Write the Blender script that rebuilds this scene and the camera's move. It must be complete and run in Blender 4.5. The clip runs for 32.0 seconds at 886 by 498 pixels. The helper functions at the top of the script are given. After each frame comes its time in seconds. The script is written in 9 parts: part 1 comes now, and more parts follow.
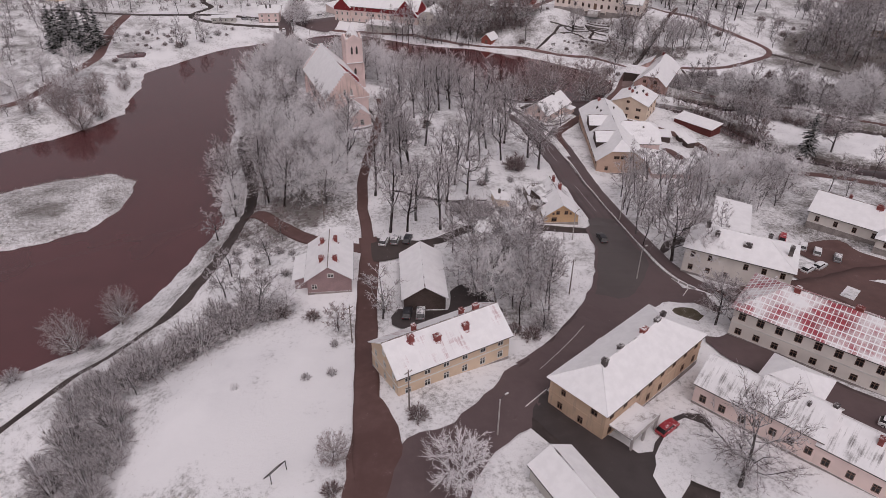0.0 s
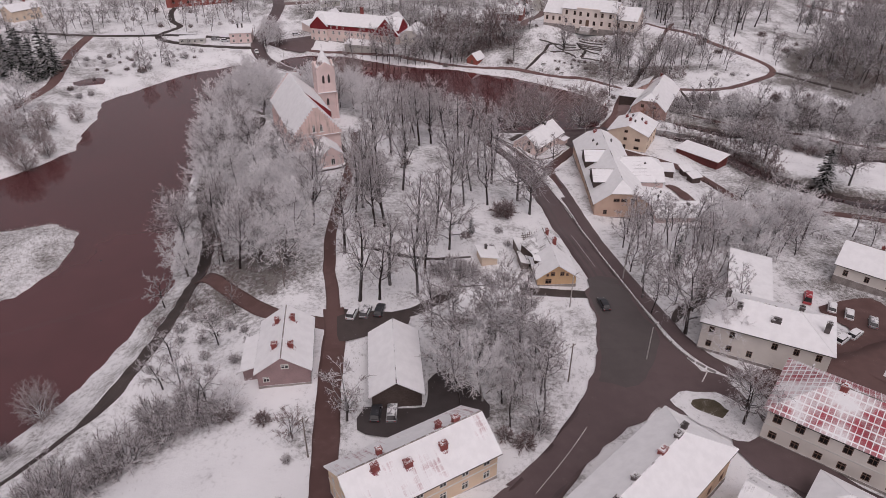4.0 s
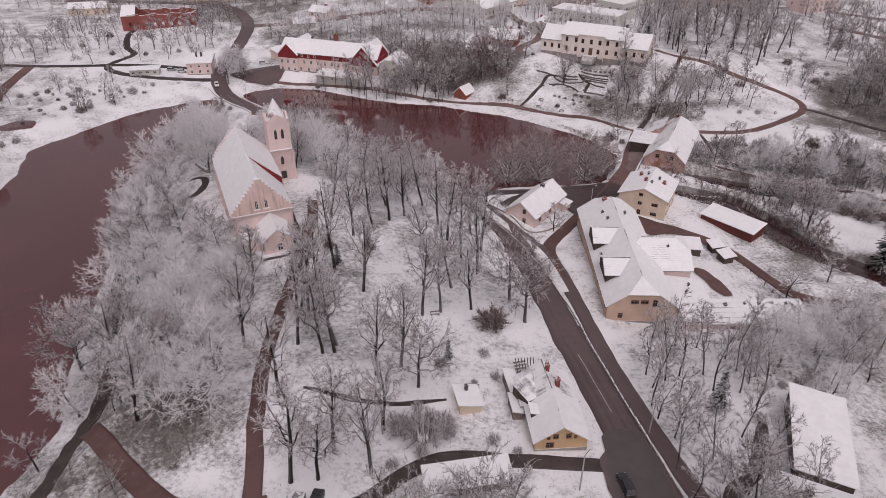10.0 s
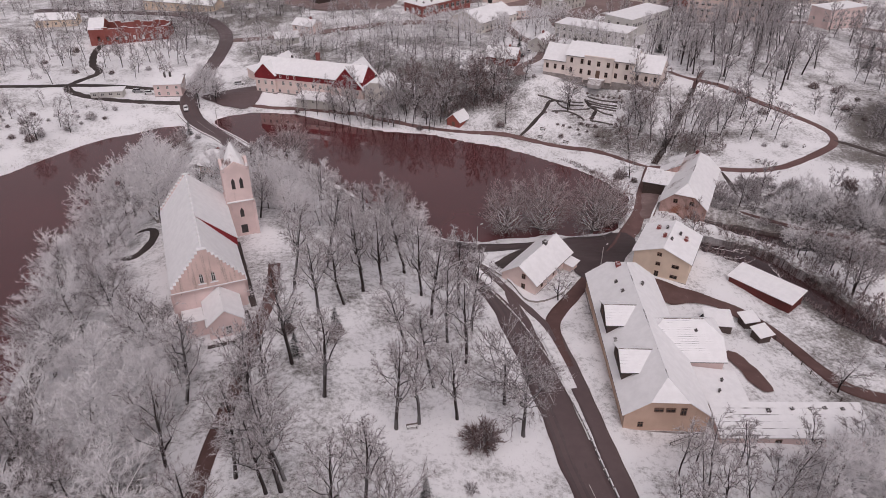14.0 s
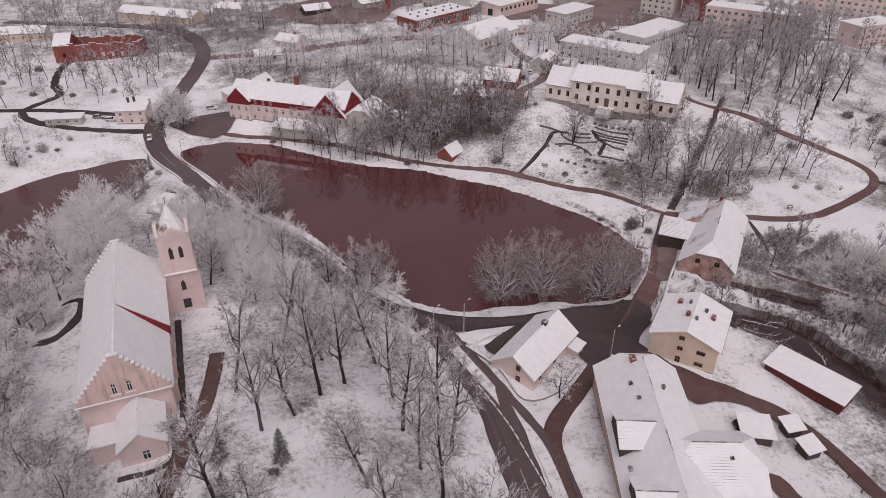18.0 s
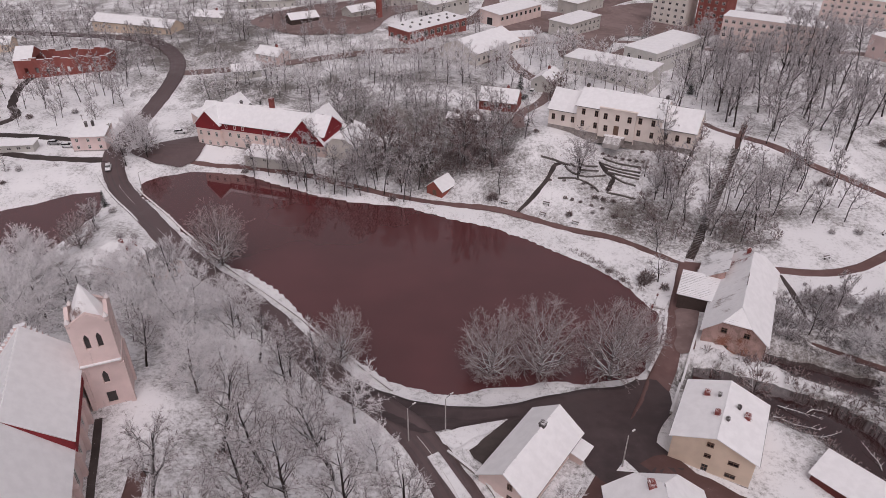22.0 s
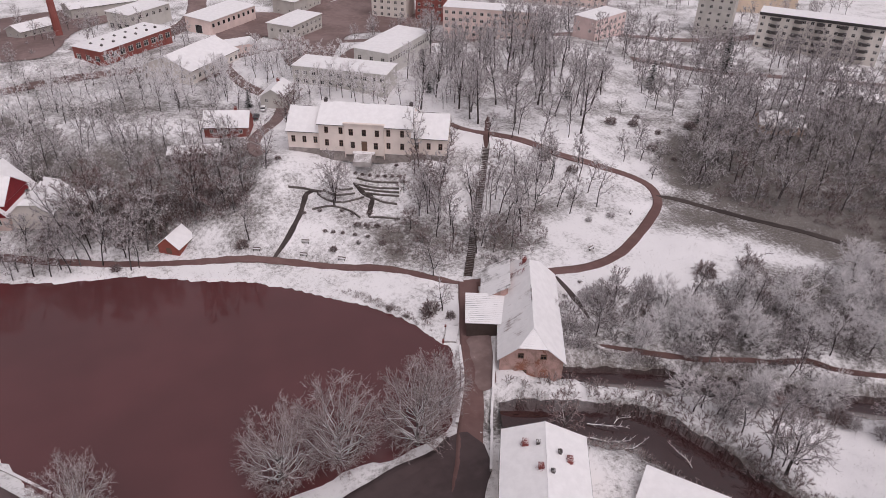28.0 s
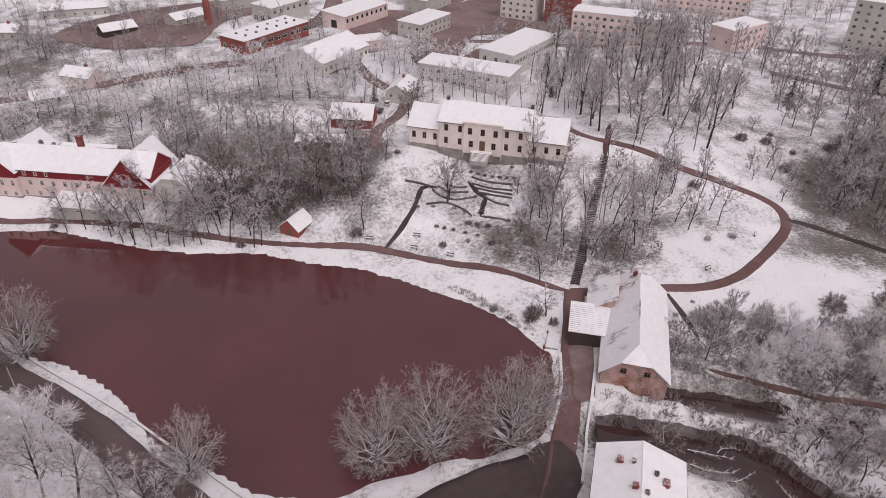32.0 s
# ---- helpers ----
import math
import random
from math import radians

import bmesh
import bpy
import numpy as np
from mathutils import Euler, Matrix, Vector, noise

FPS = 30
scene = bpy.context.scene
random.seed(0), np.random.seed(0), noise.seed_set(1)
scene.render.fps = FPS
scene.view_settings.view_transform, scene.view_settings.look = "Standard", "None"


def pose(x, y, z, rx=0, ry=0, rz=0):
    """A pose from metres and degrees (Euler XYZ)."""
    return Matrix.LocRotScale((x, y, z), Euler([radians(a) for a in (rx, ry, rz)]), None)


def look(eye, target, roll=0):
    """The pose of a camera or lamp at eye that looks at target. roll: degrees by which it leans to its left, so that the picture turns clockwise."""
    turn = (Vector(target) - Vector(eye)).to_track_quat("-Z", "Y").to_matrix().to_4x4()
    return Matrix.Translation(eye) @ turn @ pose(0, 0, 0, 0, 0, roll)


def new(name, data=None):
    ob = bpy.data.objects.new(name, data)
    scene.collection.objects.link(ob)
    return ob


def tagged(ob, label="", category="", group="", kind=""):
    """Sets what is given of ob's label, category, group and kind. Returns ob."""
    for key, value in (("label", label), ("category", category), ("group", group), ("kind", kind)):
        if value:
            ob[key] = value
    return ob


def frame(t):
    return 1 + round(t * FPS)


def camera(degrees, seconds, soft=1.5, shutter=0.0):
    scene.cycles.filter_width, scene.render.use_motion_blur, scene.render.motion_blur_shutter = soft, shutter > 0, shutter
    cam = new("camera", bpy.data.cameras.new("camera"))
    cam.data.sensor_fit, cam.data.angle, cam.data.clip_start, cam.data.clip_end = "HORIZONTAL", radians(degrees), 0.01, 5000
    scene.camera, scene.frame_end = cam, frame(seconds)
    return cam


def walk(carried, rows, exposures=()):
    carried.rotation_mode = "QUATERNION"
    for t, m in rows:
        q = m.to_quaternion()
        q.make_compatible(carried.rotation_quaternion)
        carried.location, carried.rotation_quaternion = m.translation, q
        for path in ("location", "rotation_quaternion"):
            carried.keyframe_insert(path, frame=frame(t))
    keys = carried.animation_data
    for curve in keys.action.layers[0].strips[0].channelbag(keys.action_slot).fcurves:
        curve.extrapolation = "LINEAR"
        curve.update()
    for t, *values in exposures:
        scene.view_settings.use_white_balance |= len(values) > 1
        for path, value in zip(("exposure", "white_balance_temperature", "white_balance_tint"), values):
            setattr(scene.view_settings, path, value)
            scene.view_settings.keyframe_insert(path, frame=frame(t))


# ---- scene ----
cam = camera(67.0, 32.0, soft=0.7)
# seconds, eye, yaw (to the left from +y), pitch (up), roll
ROWS = [
    (0, 0.70, 0.53, 90.61, -1.39, -32.08, 0.59),
    (0.5, 1.04, 3.28, 90.61, -1.52, -32.05, 0.54),
    (1, 1.40, 6.09, 90.61, -1.65, -31.96, 0.51),
    (1.5, 1.80, 9.00, 90.61, -1.75, -31.88, 0.42),
    (2, 2.23, 12.02, 90.61, -1.87, -31.80, 0.42),
    (2.5, 2.69, 15.17, 90.63, -1.98, -31.76, 0.33),
    (3, 3.16, 18.44, 90.65, -2.08, -31.68, 0.26),
    (3.5, 3.68, 21.81, 90.67, -2.14, -31.64, 0.22),
    (5.5, 6.06, 35.74, 90.92, -2.23, -31.53, 0.11),
    (6, 6.69, 39.36, 90.95, -2.26, -31.51, 0.04),
    (6.5, 7.35, 43.04, 90.98, -2.28, -31.49, 0.04),
    (7, 8.01, 46.73, 91.01, -2.27, -31.48, 0.00),
    (7.5, 8.64, 50.43, 91.05, -2.24, -31.44, -0.04),
    (8, 9.22, 54.13, 91.09, -2.25, -31.44, -0.05),
    (8.5, 9.76, 57.84, 91.12, -2.27, -31.42, -0.06),
    (9, 10.29, 61.56, 91.15, -2.30, -31.42, -0.05),
    (9.5, 10.84, 65.30, 91.17, -2.32, -31.42, -0.05),
    (10, 11.40, 69.07, 91.20, -2.32, -31.41, -0.01),
    (10.5, 11.96, 72.86, 91.22, -2.32, -31.38, -0.01),
    (11, 12.53, 76.67, 91.23, -2.34, -31.40, 0.02),
    (11.5, 13.11, 80.47, 91.24, -2.35, -31.39, 0.09),
    (12, 13.68, 84.27, 91.26, -2.35, -31.37, 0.09),
    (12.5, 14.24, 88.06, 91.28, -2.34, -31.39, 0.14),
    (13, 14.80, 91.84, 91.30, -2.34, -31.38, 0.16),
    (13.5, 15.35, 95.61, 91.32, -2.34, -31.40, 0.22),
    (14, 15.94, 99.37, 91.33, -2.32, -31.41, 0.21),
    (14.5, 16.60, 103.15, 91.35, -2.28, -31.40, 0.18),
    (16.5, 19.65, 118.39, 91.52, -2.04, -31.49, 0.16),
    (17, 20.44, 122.17, 91.55, -2.01, -31.50, 0.21),
    (17.5, 21.24, 125.89, 91.57, -1.92, -31.50, 0.22),
    (18, 22.03, 129.54, 91.60, -1.83, -31.42, 0.22),
    (18.5, 22.80, 133.10, 91.63, -1.76, -31.41, 0.19),
    (19, 23.55, 136.58, 91.66, -1.69, -31.46, 0.25),
    (19.5, 24.25, 140.02, 91.67, -1.61, -31.50, 0.22),
    (20, 24.92, 143.46, 91.68, -1.59, -31.53, 0.24),
    (20.5, 25.55, 146.91, 91.68, -1.51, -31.55, 0.21),
    (21, 26.16, 150.30, 91.67, -1.45, -31.57, 0.19),
    (21.5, 26.75, 153.64, 91.66, -1.43, -31.62, 0.19),
    (22, 27.33, 156.96, 91.65, -1.39, -31.68, 0.17),
    (22.5, 27.90, 160.23, 91.65, -1.35, -31.71, 0.11),
    (23, 28.45, 163.40, 91.64, -2.81, -31.72, 0.17),
    (23.5, 28.96, 166.42, 91.64, -5.38, -31.76, 0.25),
    (24, 29.41, 169.20, 91.64, -6.94, -31.73, 0.31),
    (24.5, 29.80, 171.57, 91.64, -6.94, -31.63, 0.38),
    (26.5, 31.22, 178.74, 91.77, -11.16, -31.77, 0.80),
    (27, 31.49, 179.96, 91.79, -15.90, -32.00, 1.11),
    (27.5, 31.69, 180.69, 91.81, -20.56, -32.31, 1.30),
    (28, 31.84, 181.05, 91.84, -25.00, -32.35, 1.60),
    (28.5, 31.92, 181.19, 91.87, -27.38, -32.42, 1.58),
    (29, 31.93, 181.21, 91.89, -32.02, -32.33, 1.79),
    (29.5, 31.87, 181.18, 91.91, -32.90, -32.32, 1.81),
    (30, 31.74, 181.14, 91.92, -33.12, -32.27, 1.88),
    (30.5, 31.53, 181.08, 91.92, -34.29, -32.19, 1.85),
    (31, 31.27, 180.99, 91.92, -29.42, -32.34, 1.43),
    (31.5, 31.00, 180.88, 91.92, -21.23, -32.35, 1.29),
    (32, 30.73, 180.74, 91.92, -14.42, -32.42, 1.18),
]


def flown(x, y, z, yaw, pitch, roll):
    """The camera's pose from its place and the three turns of its gimbal."""
    return pose(x, y, z, 0, 0, yaw) @ pose(0, 0, 0, 90 + pitch, 0, 0) @ pose(0, 0, 0, 0, 0, roll)


walk(cam, [(t, flown(*row)) for t, *row in ROWS], exposures=[(0, -0.28, 6590, 22), (5, -0.20, 6590, 22), (10, -0.13, 6590, 22), (18, -0.19, 6590, 22), (22, -0.19, 6590, 22), (27, -0.06, 6590, 22), (30, 0.02, 6590, 22), (32, 0.02, 6590, 22)])

# ---- light: a high overcast winter sky ----
world = bpy.data.worlds.new("overcast_sky")
scene.world = world
world.use_nodes = True
wn = world.node_tree
sky = wn.nodes.new("ShaderNodeTexSky")
sky.sky_type, sky.sun_disc, sky.sun_elevation, sky.sun_rotation = "NISHITA", False, radians(62), radians(168)
sky.dust_density, sky.air_density, sky.ozone_density = 4.0, 1.2, 1.0
veil = wn.nodes.new("ShaderNodeHueSaturation")
veil.inputs["Saturation"].default_value = 0.12
wn.links.new(sky.outputs[0], veil.inputs["Color"])
wn.links.new(veil.outputs[0], wn.nodes["Background"].inputs[0])
wn.nodes["Background"].inputs[1].default_value = 0.098
sun = new("sun", bpy.data.lights.new("sun", "SUN"))
sun.data.energy, sun.data.angle, sun.data.color = 0.74, radians(70), (1.0, 0.95, 0.92)
sun.matrix_world = look((14, -64, 96), (0, 0, 0))

# ---- materials ----
SNOW = (0.84, 0.83, 0.84)


class Nodes:
    """A short way to write a material's nodes."""

    def __init__(self, name, rough=0.8, spec=0.3, metal=0.0):
        self.mat = bpy.data.materials.new(name)
        self.mat.use_nodes = True
        self.tree = self.mat.node_tree
        self.out = self.tree.nodes["Principled BSDF"]
        self.out.inputs["Roughness"].default_value = rough
        self.out.inputs["Specular IOR Level"].default_value = spec
        self.out.inputs["Metallic"].default_value = metal
        self.at = self.add("ShaderNodeTexCoord").outputs["Object"]

    def add(self, kind):
        return self.tree.nodes.new(kind)

    def join(self, socket, value):
        if isinstance(value, bpy.types.NodeSocket):
            self.tree.links.new(value, socket)
        elif isinstance(value, tuple) and len(value) == 3 and socket.type == "RGBA":
            socket.default_value = (*value, 1)
        else:
            socket.default_value = value

    def math(self, op, a, b=0.0, c=0.0):
        node = self.add("ShaderNodeMath")
        node.operation = op
        for socket, value in zip(node.inputs, (a, b, c)):
            self.join(socket, value)
        return node.outputs[0]

    def noise(self, scale, detail=3.0, at=None, rough=0.55):
        node = self.add("ShaderNodeTexNoise")
        self.join(node.inputs["Vector"], at or self.at)
        node.inputs["Scale"].default_value, node.inputs["Detail"].default_value, node.inputs["Roughness"].default_value = scale, detail, rough
        return node.outputs[0]

    def span(self, value, a, b):
        """0 at a and 1 at b, smooth between."""
        node = self.add("ShaderNodeMapRange")
        node.interpolation_type = "SMOOTHSTEP"
        self.join(node.inputs[0], value)
        node.inputs[1].default_value, node.inputs[2].default_value = a, b
        return node.outputs[0]

    def mix(self, k, a, b):
        node = self.add("ShaderNodeMix")
        node.data_type = "RGBA"
        self.join(node.inputs[0], k)
        self.join(node.inputs[6], a)
        self.join(node.inputs[7], b)
        return node.outputs[2]

    def scaled(self, x, y, z):
        node = self.add("ShaderNodeMapping")
        self.join(node.inputs["Vector"], self.at)
        node.inputs["Scale"].default_value = (x, y, z)
        return node.outputs[0]

    def upward(self):
        node = self.add("ShaderNodeSeparateXYZ")
        self.join(node.inputs[0], self.add("ShaderNodeNewGeometry").outputs["Normal"])
        return node.outputs[2]

    def each(self):
        return self.add("ShaderNodeObjectInfo").outputs["Random"]

    def island(self):
        return self.add("ShaderNodeNewGeometry").outputs["Random Per Island"]

    def place(self):
        return self.add("ShaderNodeNewGeometry").outputs["Position"]

    def done(self, colour, bump=None, strength=0.3, distance=0.05):
        self.join(self.out.inputs["Base Color"], colour)
        if bump is not None:
            node = self.add("ShaderNodeBump")
            node.inputs["Strength"].default_value, node.inputs["Distance"].default_value = strength, distance
            self.join(node.inputs["Height"], bump)
            self.tree.links.new(node.outputs[0], self.out.inputs["Normal"])
        return self.mat


def plain(name, low, high, size=1.0, rough=0.8, bump=0.25, metal=0.0, spec=0.3, snow=0.0):
    """A surface that varies between two colours at two scales; snow: how much lies on its upper faces."""
    n = Nodes(name, rough, spec, metal)
    big, fine = n.noise(0.35 / size, 4), n.noise(4.0 / size, 5)
    k = n.span(n.math("ADD", n.math("MULTIPLY", big, 0.6), n.math("MULTIPLY", fine, 0.4)), 0.36, 0.64)
    colour = n.mix(k, low, high)
    if snow:
        lie = n.math("MULTIPLY", n.span(n.upward(), 0.25, 0.6), n.span(n.math("ADD", n.math("MULTIPLY", big, 0.5), n.math("MULTIPLY", fine, 0.5)), 0.62 - 0.3 * snow, 0.72 - 0.3 * snow))
        colour = n.mix(lie, colour, SNOW)
    return n.done(colour, fine, bump)


def plaster(name, base, dirt, age=0.5):
    """Rendered wall: faded colour, streaks and stains; age: how much of it is worn."""
    n = Nodes(name, 0.9, 0.2)
    big, fine, streak = n.noise(0.22, 4), n.noise(5.0, 5), n.noise(1.0, 4, n.scaled(1.6, 1.6, 0.16))
    pale = tuple(min(1, 1.12 * c + 0.02) for c in base)
    colour = n.mix(n.span(big, 0.35, 0.65), base, pale)
    colour = n.mix(n.span(n.math("ADD", n.math("MULTIPLY", streak, 0.7), n.math("MULTIPLY", fine, 0.3)), 0.72 - 0.26 * age, 0.92 - 0.26 * age), colour, dirt)
    return n.done(colour, fine, 0.15)


def crumbled(name, base, dirt, brick):
    """Old render that has fallen in patches from the brick behind it."""
    n = Nodes(name, 0.92, 0.15)
    big, fine, streak = n.noise(0.16, 3), n.noise(4.0, 5), n.noise(1.0, 4, n.scaled(0.7, 0.7, 0.5))
    colour = n.mix(n.span(n.math("ADD", n.math("MULTIPLY", streak, 0.7), n.math("MULTIPLY", fine, 0.3)), 0.42, 0.62), base, dirt)
    bare = n.span(n.math("ADD", n.math("MULTIPLY", big, 0.75), n.math("MULTIPLY", fine, 0.25)), 0.565, 0.62)
    return n.done(n.mix(bare, colour, n.mix(n.span(fine, 0.35, 0.65), brick, tuple(0.6 * c for c in brick))), fine, 0.3)


def boards(name, base, dirt, pitch=0.18, upright=False):
    """Board-clad wall with the shadow line of each board."""
    n = Nodes(name, 0.85, 0.2)
    part_of = n.add("ShaderNodeSeparateXYZ")
    n.join(part_of.inputs[0], n.at)
    along = n.math("ADD", part_of.outputs[0], part_of.outputs[1]) if upright else part_of.outputs[2]
    saw = n.math("FRACT", n.math("DIVIDE", along, pitch))
    fine, big = n.noise(3.0, 5, n.scaled(1, 1, 4)), n.noise(0.3, 4)
    colour = n.mix(n.span(n.math("ADD", n.math("MULTIPLY", big, 0.5), n.math("MULTIPLY", fine, 0.5)), 0.42, 0.68), base, dirt)
    return n.done(colour, n.math("ADD", saw, n.math("MULTIPLY", fine, 0.5)), 0.5, 0.03)


def snowy_roof(name, bare, cover=0.8, seam=0.0, grid=0.0, rows=0.0, streak=0.0, soft=0.05, axis=2):
    """Roofing under thin snow. cover: share hidden by snow; seam: metres between seams that show through; grid: how much more snow keeps to the joints; rows: metres along the axis between courses whose edges stay bare; streak: how much the snow has slid down in runs; soft: how gradually it thins."""
    n = Nodes(name, 0.75, 0.3)
    big, mid, fine = n.noise(0.13, 3), n.noise(0.7, 4), n.noise(6.0, 4)
    rust = n.mix(n.span(mid, 0.35, 0.7), bare, tuple(0.6 * c for c in bare))
    thick = n.math("ADD", n.math("MULTIPLY", big, 0.62), n.math("ADD", n.math("MULTIPLY", mid, 0.26), n.math("MULTIPLY", fine, 0.12)))
    lift = fine
    if seam:
        xyz = n.add("ShaderNodeSeparateXYZ")
        n.join(xyz.inputs[0], n.at)
        rib = n.math("PINGPONG", n.math("DIVIDE", xyz.outputs[0], seam), 0.5)
        lift = n.math("ADD", n.math("MULTIPLY", n.span(rib, 0.0, 0.12), 0.8), n.math("MULTIPLY", fine, 0.3))
        if grid:
            across = n.math("PINGPONG", n.math("DIVIDE", xyz.outputs[1], seam * 1.4), 0.5)
            lines = n.math("MINIMUM", n.span(rib, 0.03, 0.13), n.span(across, 0.03, 0.13))
            thick = n.math("ADD", thick, n.math("MULTIPLY", n.math("SUBTRACT", 1.0, lines), grid))
    if streak:
        runs = n.noise(1.0, 4, n.scaled(2.4, 0.16, 0.16))
        thick = n.math("ADD", thick, n.math("MULTIPLY", n.math("SUBTRACT", runs, 0.5), streak))
    if rows:
        xyz = n.add("ShaderNodeSeparateXYZ")
        n.join(xyz.inputs[0], n.at)
        step = n.span(n.math("PINGPONG", n.math("DIVIDE", xyz.outputs[axis], rows), 0.5), 0.02, 0.16)
        thick = n.math("SUBTRACT", thick, n.math("MULTIPLY", n.math("SUBTRACT", 1.0, step), 0.2))
        lift = n.math("ADD", step, n.math("MULTIPLY", fine, 0.3))
    edge = 0.5 + 0.22 * (0.5 - cover)
    white = n.mix(n.span(mid, 0.3, 0.7), (0.88, 0.87, 0.88), (0.82, 0.81, 0.82))
    colour = n.mix(n.span(thick, edge - soft, edge + 0.9 * soft), rust, white)
    return n.done(colour, lift, 0.22, 0.04)


def ground_cover(name):
    """Thin snow over meadow: white in the open, dry grass and leaf litter showing through in drifts and specks."""
    n = Nodes(name, 0.9, 0.15)
    at = n.place()
    wide, mid, fine, grain = n.noise(0.018, 3, at), n.noise(0.12, 4, at), n.noise(1.1, 5, at, 0.65), n.noise(5.0, 3, at)
    grassy = n.add("ShaderNodeAttribute")
    grassy.attribute_name = "rough_grass"
    worn = grassy.outputs["Fac"]
    soil = n.mix(n.span(mid, 0.3, 0.7), (0.085, 0.067, 0.056), (0.16, 0.135, 0.115))
    soil = n.mix(n.span(grain, 0.3, 0.75), soil, (0.06, 0.05, 0.043))
    bare = n.math("ADD", n.math("MULTIPLY", fine, 0.46), n.math("ADD", n.math("MULTIPLY", mid, 0.34), n.math("MULTIPLY", grain, 0.20)))
    bare = n.math("ADD", bare, n.math("MULTIPLY", worn, 0.2))
    snow = n.mix(n.span(mid, 0.3, 0.7), (0.88, 0.87, 0.88), (0.78, 0.77, 0.785))
    snow = n.mix(n.span(wide, 0.35, 0.65), snow, (0.82, 0.81, 0.82))
    colour = n.mix(n.math("MULTIPLY", n.span(bare, 0.475, 0.72), 0.92), snow, soil)
    colour = n.mix(n.math("MULTIPLY", n.span(n.math("ADD", n.math("MULTIPLY", n.noise(2.3, 4, at, 0.6), 0.7), n.math("MULTIPLY", mid, 0.3)), 0.48, 0.64), n.math("SUBTRACT", 0.5, n.math("MULTIPLY", n.span(worn, 0.3, 0.95), 0.38))), colour, snow)
    return n.done(colour, n.math("ADD", fine, n.math("MULTIPLY", grain, 0.5)), 0.5, 0.2)


def tarmac(name, dark, light, slush=0.3, rough=0.6):
    """Wet road with wheel-worn bands, damp patches and grains of slush."""
    n = Nodes(name, rough, 0.25)
    at = n.place()
    wide, mid, fine = n.noise(0.05, 3, at), n.noise(0.5, 4, at), n.noise(6.0, 4, at)
    colour = n.mix(n.span(n.math("ADD", n.math("MULTIPLY", wide, 0.6), n.math("MULTIPLY", mid, 0.4)), 0.38, 0.62), dark, light)
    colour = n.mix(n.math("MULTIPLY", n.span(n.math("ADD", n.math("MULTIPLY", mid, 0.5), n.math("MULTIPLY", fine, 0.5)), 0.60, 0.72), slush), colour, (0.55, 0.53, 0.53))
    n.join(n.out.inputs["Roughness"], n.math("ADD", n.math("MULTIPLY", mid, 0.5), rough - 0.3))
    return n.done(colour, fine, 0.2, 0.02)


def still_water(name, tone):
    n = Nodes(name, 0.04, 0.8)
    n.out.inputs["IOR"].default_value = 1.62
    at = n.place()
    calm = n.noise(0.6, 2, at)
    return n.done(n.mix(n.span(n.noise(0.03, 3, at), 0.3, 0.7), tone, tuple(0.8 * c for c in tone)), calm, 0.02, 0.05)


def bark(name, dark, light, frost):
    """Bark with frost on its upper sides."""
    n = Nodes(name, 0.95, 0.1)
    fine = n.noise(3.0, 4)
    colour = n.mix(n.span(fine, 0.3, 0.7), dark, light)
    return n.done(n.mix(n.math("MULTIPLY", n.span(n.upward(), -0.05, 0.5), frost), colour, SNOW), fine, 0.4)


def twigs(name, dark, rime, share):
    """Fine branches, each with more or less rime on it."""
    n = Nodes(name, 0.95, 0.1)
    k = n.span(n.math("ADD", n.math("MULTIPLY", n.island(), 0.75), n.math("MULTIPLY", n.noise(0.45, 3), 0.5)), 0.85 - share, 1.25 - share)
    return n.done(n.mix(k, dark, rime))


